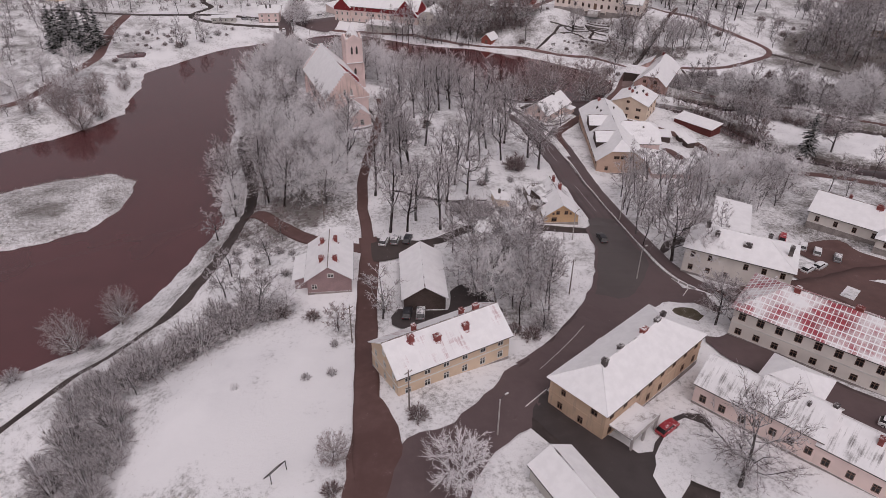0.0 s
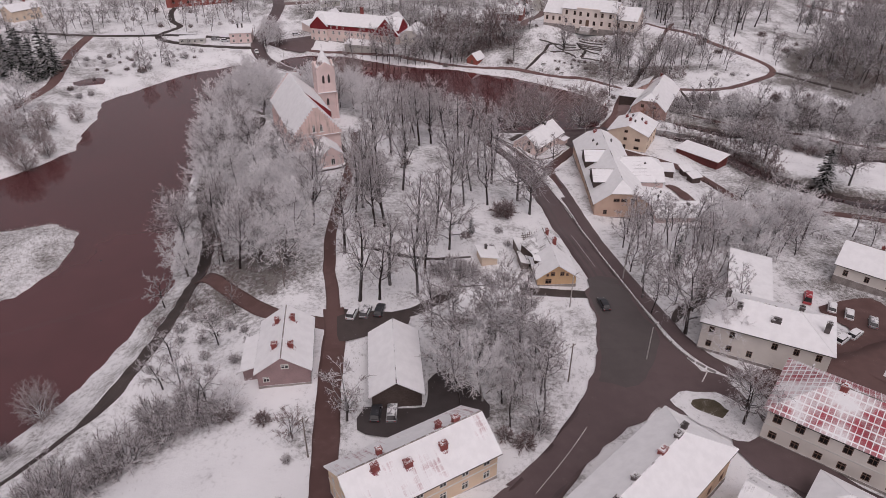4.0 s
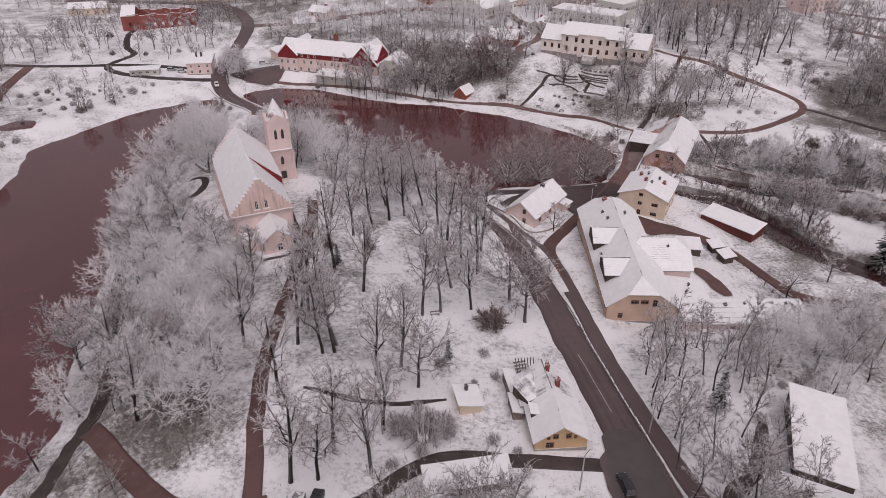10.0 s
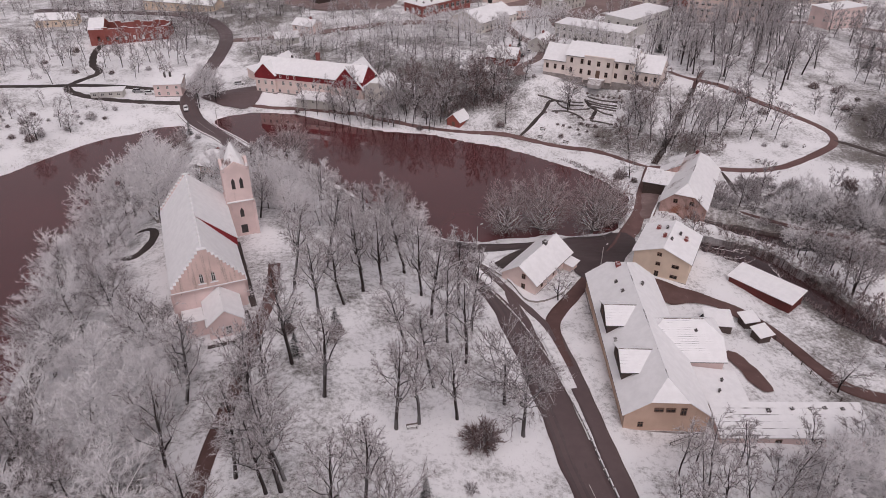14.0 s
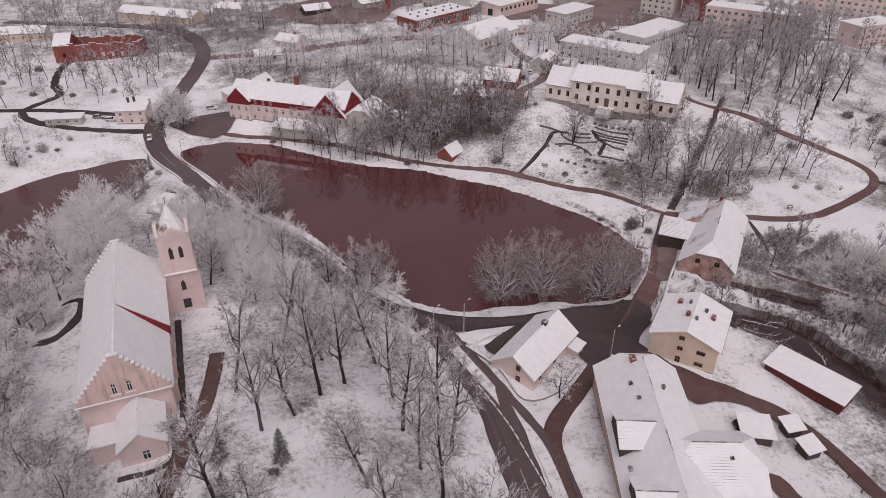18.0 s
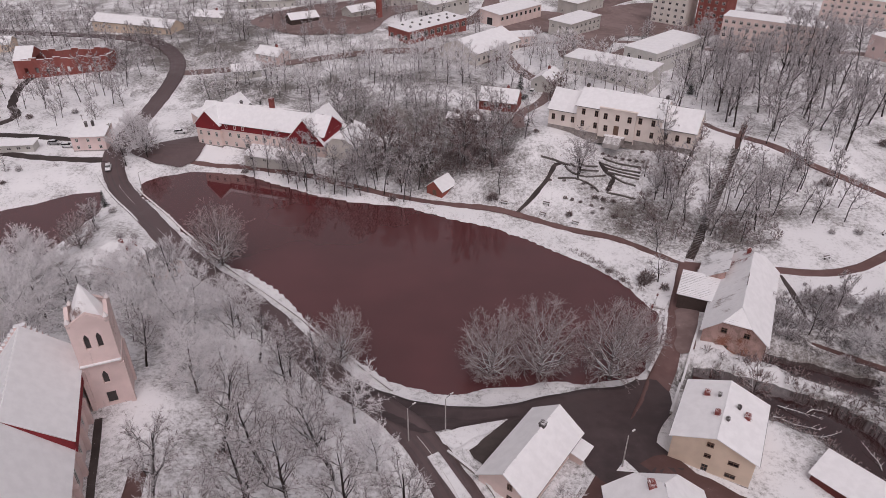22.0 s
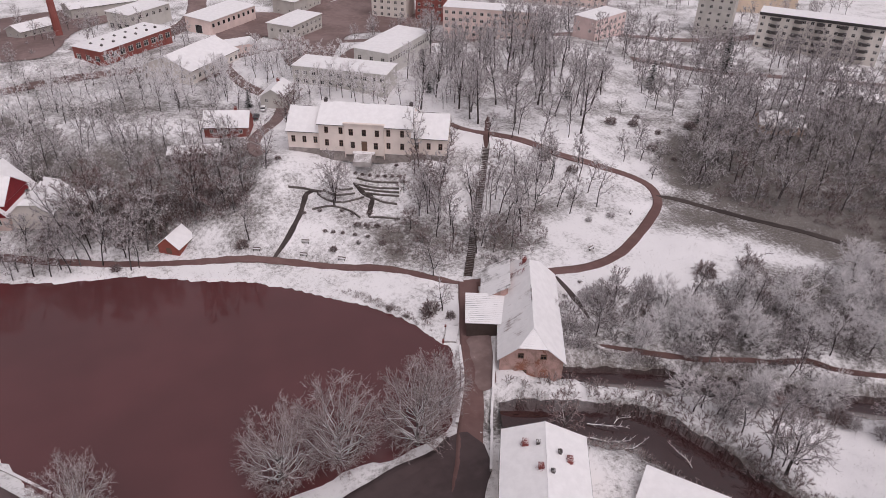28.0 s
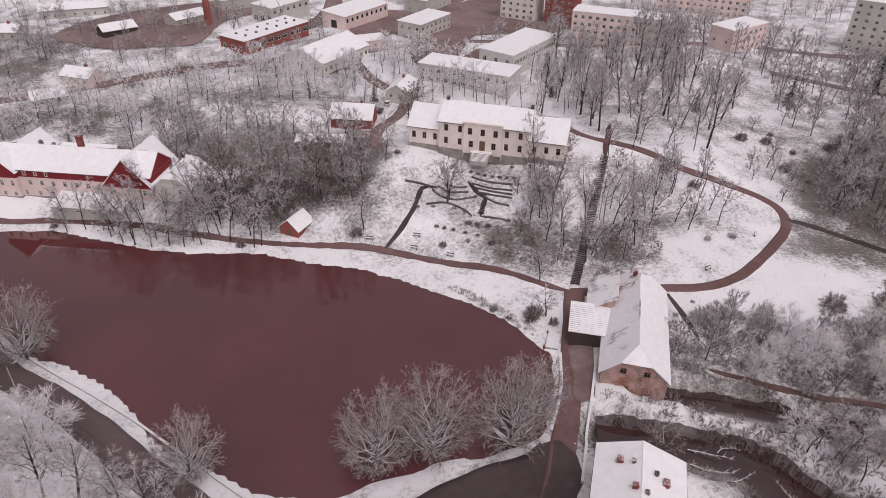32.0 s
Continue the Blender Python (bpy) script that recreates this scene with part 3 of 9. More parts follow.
ROADS = {
    "main": ([(-4, 52), (-1, 61.5), (7.5, 72), (17, 83.5), (27, 96), (36.5, 110), (42, 123), (43.6, 135), (43.8, 148), (42, 163), (40.4, 176), (39, 188), (36.5, 205), (33, 220), (27, 233), (19, 243.5),
              (11, 252.5), (2, 263), (-9, 275), (-24, 290), (-40, 308), (-55, 327), (-67, 343), (-74, 358), (-76, 378), (-75, 402), (-75, 428), (-84, 455), (-104, 477), (-140, 492), (-200, 505)], 6.5),
    "church": ([(-6.5, 58), (-8.6, 68), (-9.6, 81), (-11, 97), (-12, 112), (-12.6, 127), (-13.6, 134)], 4.2),
    "church_walk": ([(-13.2, 131), (-14.6, 141), (-16, 148), (-16.2, 151.7), (-17, 161.3), (-16.7, 170.4), (-16, 182.4), (-15.4, 194.4), (-15.2, 204.4), (-14.7, 210.8), (-15.2, 218.1), (-16.3, 225.6)], 2.7),
    "ledge": ([(-55.5, 247.6), (-50.4, 246.7), (-48.3, 240), (-49.5, 232.7), (-54, 230.6), (-60, 226)], 1.9),
    "dam": ([(62, 236), (65.5, 242), (74.8, 258.8), (79.4, 268), (83.4, 276.6), (87.6, 286), (91.6, 294.8)], 4.6),
    "pond_end": ([(10, 252.5), (18, 246), (26, 243), (34, 241.6), (42, 242.6), (50, 246), (58, 248.5), (66, 249.5), (70, 252)], 7.0),
    "mill_yard": ([(60, 240), (66, 231), (72.5, 226), (80, 221.5), (88, 217.5), (93, 209), (95.5, 199), (99, 192), (108, 188.5), (130, 183), (170, 176)], 3.2),
    "pond_walk": ([(28.5, 233.8), (33.2, 226.8), (37.6, 219), (40.7, 213), (42, 208), (42.8, 202)], 1.9),
    "mill_lane": ([(60, 236), (56, 229.5), (50, 221.3), (45.5, 215), (43.5, 210), (42.9, 204), (43.4, 196)], 3.3),
    "crossing": ([(38, 112), (46, 108), (53, 103), (58, 94), (62, 86), (72, 76), (90, 60)], 8.5),
    "square": ([(62, 104), (74, 108), (86, 112), (98, 118), (112, 122)], 15.0),
    "ochre_yard": ([(17, 79), (22, 72), (28, 66), (34, 61), (40, 58)], 7.5),
    "park": ([(-46, 153), (-40.4, 147.2), (-31.6, 138.4), (-24.5, 132.8), (-13, 128.5)], 3.4),
    "promenade": ([(-55, 109), (-51, 116.5), (-48.6, 126), (-47.6, 136), (-47.3, 145), (-47.4, 154), (-48.4, 165), (-50.2, 175), (-54, 186), (-60, 204), (-63, 226)], 3.2),
    "shore": ([(-86, 52), (-77, 66), (-69.4, 78.6), (-64.1, 90.7), (-61.2, 97), (-56, 107), (-53, 112.5)], 1.1),
    "lot": ([(-13, 133), (-6, 130.8), (2, 132.5), (9, 138), (16, 140.6), (26, 139.6), (39, 138.6)], 2.6),
    "north": ([(-70, 362), (-58, 361), (-42, 357), (-28, 354), (-12, 347), (2, 340), (14, 335.5), (24, 332), (36, 327.5), (54, 319.5), (67.5, 311), (80, 303), (90.5, 294.5)], 1.9),
    "park_loop": ([(90.5, 294.5), (100, 292.4), (110.4, 289.8), (120, 287.6), (130, 289.4), (141, 295.4), (152, 302.8), (158.2, 308.6), (161.2, 315.2), (159, 321), (150, 327), (138.5, 333.4), (131.8, 341.2), (125, 348.4), (118, 354), (116, 360)], 2.7),
    "east_path": ([(159.6, 311), (165, 307), (170.6, 298.8), (179.6, 286), (190, 274.6), (200, 263.6), (206.6, 251.2), (210.4, 243), (216, 232), (240, 208)], 2.2),
    "river_path": ([(111, 287.5), (110.7, 280.8), (110.3, 276), (109.8, 272)], 1.3),
    "west_lane": ([(-73, 357), (-84, 356), (-100, 357), (-116, 362), (-126, 372), (-120, 388), (-128, 402), (-134, 425), (-128, 445)], 3.0),
    "west_road": ([(-200, 372), (-160, 373), (-126, 373), (-100, 371), (-78, 372)], 3.0),
    "west_walk": ([(-205, 205), (-175, 226), (-158, 236), (-151, 246), (-148, 262), (-146, 284), (-146, 300), (-152, 322), (-158, 345), (-160, 372)], 4.5),
    "garden_track": ([(-9, 155.3), (-0.7, 152.9), (7.5, 152.2), (15.4, 153)], 1.0),
    "race_path": ([(107.4, 264.4), (111.2, 262.2), (119, 257.4), (125.7, 253.2), (134, 249.2), (137, 247.2), (144.7, 244.2), (147.4, 240.8), (153, 236.4), (158.6, 232.8), (165, 228.6), (174, 223)], 1.4),
    "manor_drive": ([(58, 358), (57, 366), (60, 378), (68, 388), (72, 400), (64, 420), (60, 452)], 4.0),
    "park_street": ([(214, 396), (236, 388), (262, 374), (290, 356), (340, 325)], 4.2),
    "garden_path": ([(51.5, 321), (57, 325.3), (60.4, 330), (65.2, 339), (69, 338.6)], 1.3),
    "town_street": ([(-75, 430), (-40, 437), (10, 446), (60, 455), (120, 458), (180, 440), (260, 420), (330, 405)], 5.5),
    "works_yard": ([(10, 470), (40, 490), (60, 530), (70, 600)], 9.0),
    "block_street": ([(60, 455), (90, 500), (130, 545), (190, 590)], 9.0),
}
MADE = {name: curve(points) for name, (points, _) in ROADS.items()}
WILD = np.clip(0.3 * wobble(GX, GY, 9, 1) + 0.25 * wobble(GX, GY, 3, 4), -1, 1)
for ring, much in (([(-62, 150), (-20, 128), (0, 160), (30, 200), (15, 240), (-45, 300), (-70, 300), (-70, 200)], 0.25), ([(148, 298), (158, 304.6), (166, 304), (190, 292), (206, 270), (214, 248), (204, 244), (194, 262), (181, 267), (168, 282), (158, 289)], 1.0), ([(168, 311), (182, 293), (202, 270), (214, 250), (240, 228), (400, 200), (400, 290), (300, 325), (210, 345), (176, 335)], 1.0), ([(-50, 55), (-30, 115), (-60, 130), (-95, 70)], 0.15),
                   ([(80, 150), (95, 236), (112, 236), (150, 232), (400, 200), (400, 100), (110, 120)], 0.5), ([(30, 330), (90, 300), (100, 340), (60, 348)], 0.3), (ISLAND, 0.5), ([(116, 232), (122, 243), (140, 232), (164, 220), (164, 206), (138, 204), (122, 214)], -0.85), ([(98, 260), (106, 254.6), (118, 247.5), (117, 243), (110, 248.5), (98, 256)], -0.7), ([(100, 266), (110, 259), (124, 251), (148, 237), (160, 230), (200, 228), (200, 258), (168, 265), (134, 266), (116, 272)], 0.6), ([(117, 284), (129, 279), (130, 273), (138, 270), (146, 276), (159, 277), (174, 268), (168, 281), (156, 290), (146, 293), (132, 287)], -0.7), ([(-12.8, 94), (-17, 98), (-16.2, 103), (-12.6, 103)], 0.8), ([(82, 263), (96, 263), (99, 254), (92, 252), (84, 256)], -0.9), ([(99, 297), (101, 312), (122, 314), (114, 299)], 0.9), ([(76, 309), (94, 302), (99, 312), (90, 326), (78, 318)], 0.75),
                   ([(0, 342), (50, 338), (60, 352), (60, 378), (0, 392), (-30, 382)], 0.95), ([(-60, 365), (0, 392), (80, 390), (80, 410), (-60, 424)], 0.35), ([(130, 350), (200, 340), (340, 330), (340, 420), (190, 470), (110, 420)], 0.35), ([(-70, 400), (60, 404), (60, 470), (-120, 520), (-120, 450)], 0.45),
                   ([(160, 306), (205, 282), (290, 240), (380, 270), (350, 330), (210, 350), (176, 332)], 0.45), ([(146, 262), (260, 216), (400, 200), (290, 238), (196, 284), (148, 286)], 0.4), ([(-250, 190), (-130, 215), (-125, 300), (-170, 440), (-260, 420)], 0.3),
                   ([(-62, 62), (-46, 66), (-42, 98), (-30, 104), (-52, 108)], 0.05), ([(20, 460), (380, 440), (400, 640), (20, 640)], 0.3), ([(-14, 70), (-44, 66), (-42, 96), (-16, 96)], -0.55), ([(6, 100), (22, 100), (24, 114), (20, 128), (8, 126)], 0.5), ([(100, 310), (150, 312), (130, 340), (110, 345)], 0.3), ([(-54, 134), (-30, 132), (-20, 150), (-24, 164), (-50, 160)], 0.65), ([(-240, 440), (-60, 440), (0, 560), (-240, 600)], 0.4)):
    WILD = WILD + much * smooth(8, -8, ring_distance(GX, GY, ring))
for line, much, reach in ((BROOK, 1.2, 6.0), (BROOK_POOL, 0.8, 7.5), (RACE, 0.9, 4.2)):
    WILD = WILD + much * np.exp(-((to_line(GX, GY, line) / reach) ** 2))
rows, cols = GX.shape
corner = (np.arange(rows - 1)[:, None] * cols + np.arange(cols - 1)).ravel()
sheet = bpy.data.meshes.new("ground")
sheet.vertices.add(rows * cols)
sheet.vertices.foreach_set("co", np.stack([GX, GY, HEIGHT], -1).ravel())
sheet.loops.add(4 * len(corner))
sheet.loops.foreach_set("vertex_index", np.stack([corner, corner + 1, corner + cols + 1, corner + cols], -1).ravel())
sheet.polygons.add(len(corner))
sheet.polygons.foreach_set("loop_start", np.arange(len(corner)) * 4)
sheet.polygons.foreach_set("use_smooth", np.ones(len(corner), bool))
sheet.update(calc_edges=True)
sheet.attributes.new("rough_grass", "FLOAT", "POINT").data.foreach_set("value", np.clip(WILD, -0.6, 1.2).ravel())
sheet.materials.append(M["ground"])
tagged(new("ground", sheet), "meadow and town ground under thin uneven snow", "ground", kind="structure")


def ring_sheet(name, ring, z, material, label, category):
    me = bpy.data.meshes.new(name)
    bm = bmesh.new()
    vs = [bm.verts.new((x, y, z)) for x, y in ring]
    bmesh.ops.triangulate(bm, faces=[bm.faces.new(vs)])
    bmesh.ops.recalc_face_normals(bm, faces=bm.faces)
    bm.to_mesh(me)
    bm.free()
    me.materials.append(material)
    return tagged(new(name, me), label, category, kind="structure")


ring_sheet("lake_water", [(-700, -300), (-60, -300), (-50, 100), (-45, 165), (-52, 250), (-60, 300), (-62, 342), (-78, 350), (-105, 343), (-125, 320), (-130, 285), (-112, 240), (-150, 190), (-700, 260)], 0.0, M["water"], "still brown lake water reflecting bare trees", "water")
ring_sheet("pond_water", [(-66, 350), (-50, 360), (-25, 354), (5, 338), (35, 328), (62, 310), (80, 290), (83, 277), (70, 252), (40, 249), (18, 250), (-4, 268), (-40, 306), (-64, 338)], 0.0, M["water"], "still reddish-brown mill pond water", "water")


def ribbon(name, line, width, material, lift, label, category, kind="structure", across=6, skirt=0.25, follow=None, parent=None):
    """A strip that lies on the ground along a line."""
    side = sideways(line)
    offs = np.linspace(-0.5, 0.5, across + 1)
    wide = width * (1 + 0.05 * np.sin(np.arange(len(line)) * 0.9) * np.cos(np.arange(len(line)) * 0.37))
    if category == "path":
        ends = np.minimum(np.arange(len(line)), np.arange(len(line))[::-1])
        wide = wide * np.clip(0.35 + 0.22 * ends, 0.35, 1) * (1 + 0.12 * np.sin(np.arange(len(line)) * 1.7))
    verts, faces = [], []
    for (x, y), (sx, sy), w in zip(line[:, :2], side, wide):
        px, py = x + sx * offs * w, y + sy * offs * w
        pz = (ground_z(px, py) if follow is None else np.full(across + 1, follow)) + lift
        pz = np.maximum(pz, pz.mean() - 0.1)
        verts.append((px[0], py[0], pz[0] - skirt))
        verts += list(zip(px, py, pz))
        verts.append((px[-1], py[-1], pz[-1] - skirt))
    n = across + 3
    for r in range(len(line) - 1):
        for c in range(n - 1):
            faces.append((r * n + c, r * n + c + 1, r * n + n + c + 1, r * n + n + c))
    ob = put(name, mesh_from(name, verts, faces, material, True), parent)
    return tagged(ob, label, category, kind=kind) if label else ob


ribbon("mill_race_water", curve(RACE, 3), 9.8, M["stream"], -1.3, "dark water of the narrow mill race", "water", follow=0.0, across=2)
ribbon("brook_water", curve(BROOK, 3), 17, M["stream"], -1.5, "dark water of the brook below the dam", "water", follow=0.0, across=2)

LOOK = {"main": ("asphalt", "wet brownish asphalt main road", "road"), "church": ("gravel", "wet red-brown lane up the church hill", "road"), "dam": ("red_gravel", "wet gravel lane over the mill dam", "road"),
        "pond_end": ("soaked", "wet asphalt junction beside the pond", "road"), "mill_lane": ("gravel", "wet brown lane beside the long house", "road"), "pond_walk": ("asphalt", "narrow asphalt footway between strips of snow", "path"), "church_walk": ("gravel", "wet red-brown footpath up the church hill", "road"), "mill_yard": ("gravel", "red-brown gravel yard track", "road"), "crossing": ("asphalt", "wet asphalt side street", "road"),
        "square": ("gravel", "wet reddish yard with parked cars", "yard"), "ochre_yard": ("dark_path", "dark wet yard beside the ochre house", "yard"), "lot": ("dark_path", "dark wet parking strip and track", "road"),
        "town_street": ("slush", "wet town street behind the manor", "road"), "works_yard": ("slush", "wet reddish works yard", "yard"), "block_street": ("slush", "wet street towards the apartment blocks", "road"),
    "park_street": ("slush", "slushy street before the apartment blocks", "road"), "manor_drive": ("slush", "wet drive round the manor", "road"), "west_walk": ("red_gravel", "broad wet reddish lane along the west bank", "road"), "west_road": ("dark_path", "narrow dark road across the west bank", "road"), "north": ("red_gravel", "reddish gravel footpath round the pond", "path"), "park_loop": ("red_gravel", "broad reddish gravel path through the manor park", "road"), "race_path": ("gravel", "trodden red-brown path along the mill race", "path"),
        "park": ("gravel", "brown footpath down to the lake", "road"), "shore": ("dark_path", "dark footpath along the lake shore", "path"), "promenade": ("dark_path", "dark wet promenade along the lake wall", "path")}
for order, (name, (points, width)) in enumerate(ROADS.items()):
    look_of, words, category = LOOK.get(name, ("dark_path", "narrow dark footpath through the snow", "path"))
    ribbon("road" if category != "path" else "footpath", MADE[name], width, M[look_of], 0.17 - 0.003 * order, words, category)


def patch(name, ring, material, lift, label, category, step=1.2):
    """A paved or grassed area of free outline that lies on the ground."""
    line = curve(ring + ring[:1], 2.0)[:-1] if len(ring) > 4 else np.array(ring, float)
    k = np.arange(len(line))
    line = line + 0.22 * np.stack([np.sin(2.3 * k) + np.sin(0.9 * k), np.cos(1.9 * k) + np.sin(1.3 * k)], 1) if len(ring) > 4 else line
    x0, y0, x1, y1 = *line.min(0), *line.max(0)
    bm = bmesh.new()
    bm.faces.new([bm.verts.new((x, y, 0)) for x, y in line])
    for lo, hi, axis in ((x0, x1, 0), (y0, y1, 1)):
        for k in np.arange(lo + step, hi, 1.3 * step):
            spot, way = [0, 0, 0], [0, 0, 0]
            spot[axis], way[axis] = float(k), 1
            bmesh.ops.bisect_plane(bm, geom=bm.verts[:] + bm.edges[:] + bm.faces[:], plane_co=spot, plane_no=way)
    bmesh.ops.triangulate(bm, faces=bm.faces[:])
    bm.normal_update()
    bmesh.ops.reverse_faces(bm, faces=[f for f in bm.faces if f.normal.z < 0])
    for v in bm.verts:
        v.co.z = float(ground_z(v.co.x, v.co.y)) + lift
    me = bpy.data.meshes.new(name)
    bm.to_mesh(me)
    bm.free()
    me.materials.append(material)
    return tagged(new(name, me), label, category, kind="structure")


PAVED = [
    ("asphalt", "wide wet asphalt junction of the town street", [(15.7, 88.5), (21.3, 94), (27.9, 101.9), (34.2, 113.6), (38.1, 127.1), (39, 140), (44, 146), (47.2, 146), (49.6, 126), (53.6, 113.4), (57, 111), (58.4, 98.8), (54.7, 92), (49, 106.5), (40, 102), (32, 96), (21.6, 86.8)]),
    ("asphalt", "wide wet asphalt of the lower town street", [(-9, 58), (-5, 65.4), (-2.7, 70.4), (4.2, 74), (9.9, 80.1), (15.7, 88.5), (21.8, 87.5), (20, 81), (17, 75), (15.4, 72.4), (10.7, 68.5), (6.1, 60.7), (2, 52), (-10, 50)]),
    ("patch", "dark mossy wet yard round the ochre house", [(19.8, 81.7), (22, 75.5), (26.5, 72.5), (30, 69.5), (33.5, 68.5), (41, 76.6), (45, 74), (37.4, 62.8), (32, 58), (26, 58), (21, 69.5), (16.7, 75.4)]),
    ("gravel", "wet reddish square with parked cars", [(80, 124), (90.9, 128.1), (88.5, 137), (96.5, 141), (102.7, 141), (106, 133), (112, 128), (104, 116), (92, 103), (86, 110), (82, 117)]),
    ("asphalt", "wet side street between white and pink houses", [(52.6, 99.5), (58, 97.5), (65, 88.2), (76, 76), (92, 62), (88, 58), (71, 71.8), (67, 76.6), (60.1, 84), (51.7, 92.3)]),
    ("soaked", "wet asphalt junction at the pond", [(18, 243.5), (25, 243), (36.8, 245.6), (44.8, 247.6), (55, 247.9), (60.2, 249.9), (66, 254), (72, 254), (72, 246), (66.5, 237), (70, 230.5), (61, 229), (56, 227), (53.2, 231), (51, 238), (45, 242.5), (34, 240.6), (28, 237), (20, 239.5)]),
    ("dark_path", "dark wet ground behind the gabled house", [(33.6, 233.2), (36, 236), (40.5, 240.4), (46, 242.2), (51.5, 239.6), (48, 237.5), (42, 234), (37.6, 229.4), (35.4, 230.6)]),
    ("gravel", "red-brown yard in front of the cream house", [(62, 232), (67, 234.5), (73, 229), (80, 224), (89, 217.5), (88, 214.8), (78, 220), (72, 219), (69, 224)]),
    ("gravel", "bare reddish ground behind the long house", [(76.5, 201), (78.5, 203), (81, 201), (82, 197), (82.5, 192.5), (80.8, 189.8), (79.2, 191.5), (78, 196)]),
    ("dark_path", "dark wet parking bay beside the church lane", [(-12.6, 131), (-9.6, 132.6), (-1.8, 132.6), (2, 130), (-0.5, 127.6), (-6.8, 124.8), (-11.6, 123.6)]),
    ("patch", "dark mossy ground between barn and trees", [(-5.5, 106), (4.4, 106), (5, 112), (8, 116), (12, 112), (15, 106), (13, 101), (6.2, 98.5), (0, 98.6), (-6.5, 101)]),
    ("gravel", "wet gravel mouth of the church lane", [(-12, 57), (-11.4, 64), (-11, 72), (-10, 82), (-7, 79), (-4.4, 73), (-3, 69), (-5, 63), (-7, 57)]),
    ("slush", "wet reddish works yard with ridges of snow", [(45, 430), (60, 468), (66, 500), (74, 528), (105, 526), (155, 545), (166, 500), (140, 474), (118, 470), (98, 428), (84, 420), (82, 440), (88, 470), (76, 486), (62, 440)]),
    ("slush", "wet reddish street before the apartment blocks", [(100, 428), (138, 474), (172, 498), (200, 480), (165, 476), (138, 458), (116, 440), (106, 424)]),
    ("slush", "reddish wet yards beyond the works", [(-30, 470), (0, 466), (10, 500), (30, 540), (10, 560), (-40, 540), (-60, 500)]),
    ("slush", "slushy brown ground in front of the mill porch", [(82.4, 276.6), (85, 278), (87.6, 275.6), (85.6, 270.8), (83.2, 265.6), (80.6, 262), (78.6, 263.4), (80, 268)]),
    ("asphalt", "wet asphalt forecourt of the crimson house", [(-62, 368), (-50, 372), (-47, 364), (-52, 356), (-62, 357.5), (-70, 362)]),
]
for k, (look_of, words, ring) in enumerate(PAVED):
    kind_of_place = "road" if look_of in ("asphalt", "soaked") else "yard"
    patch(kind_of_place, ring, M[look_of], 0.215 + 0.005 * k, words, kind_of_place)
SNOWY = [[(28.4, 236.6), (34.1, 239.6), (41, 241.4), (36.4, 237.4), (31.2, 233.6)], [(32.6, 63.6), (35.1, 69.5), (41.2, 75.2), (44.2, 72), (37.4, 62.6), (33.6, 59)], [(57.6, 230.4), (59.7, 233), (61.3, 230.3)], [(45.4, 105.8), (47.5, 107.9), (50.1, 107.9), (53.6, 107.2), (56.6, 104.4), (58.4, 101.4), (57.4, 97.4), (54, 95.8), (50.6, 97), (48.4, 100.4), (46.6, 103)],
         [(86.4, 112.4), (91.4, 117.6), (93, 115.4), (88.4, 110.4)], [(98, 121), (104, 128), (108, 126.6), (103, 119)]]
for k, ring in enumerate(SNOWY):
    patch("verge", ring, M["ground"], 0.315 + 0.004 * k, "patch of snowy grass among the paving", "verge")
patch("verge", [(49.2, 105.6), (51.4, 106), (53.4, 104.6), (54, 102.4), (52.2, 101.4), (50, 102.6), (48.8, 104.2)], M["moss"], 0.36, "brown mossy grass in the middle of the traffic island", "verge")
ribbon("verge", curve([(27.6, 232.4), (34.0, 221.2), (38.2, 213.2), (41.0, 206.5), (42.4, 198), (43.4, 190)], 1.5), 2.1, M["ground"], 0.25, "strip of snowy grass between road and footway", "verge")
patch("water", [(-138.6, 302), (-135, 308), (-131, 309), (-127.4, 307.4), (-127, 302.6), (-131.4, 298.6), (-136, 298)], M["water"], 0.06, "shallow reddish flood puddle on the west bank", "water")
for name, offsets, wide in (("main", (-2.4, -1.0, 1.0, 2.4), 0.6),):
    line = MADE[name][4:-4]
    for off in offsets:
        ribbon("wheel_track", line[:, :2] + sideways(line) * off, wide, M["track"], 0.176, "worn wheel track polished by traffic", "road", across=2, skirt=0.0)


# ---- buildings ----
WINDOWS = {}
PLOTS = []


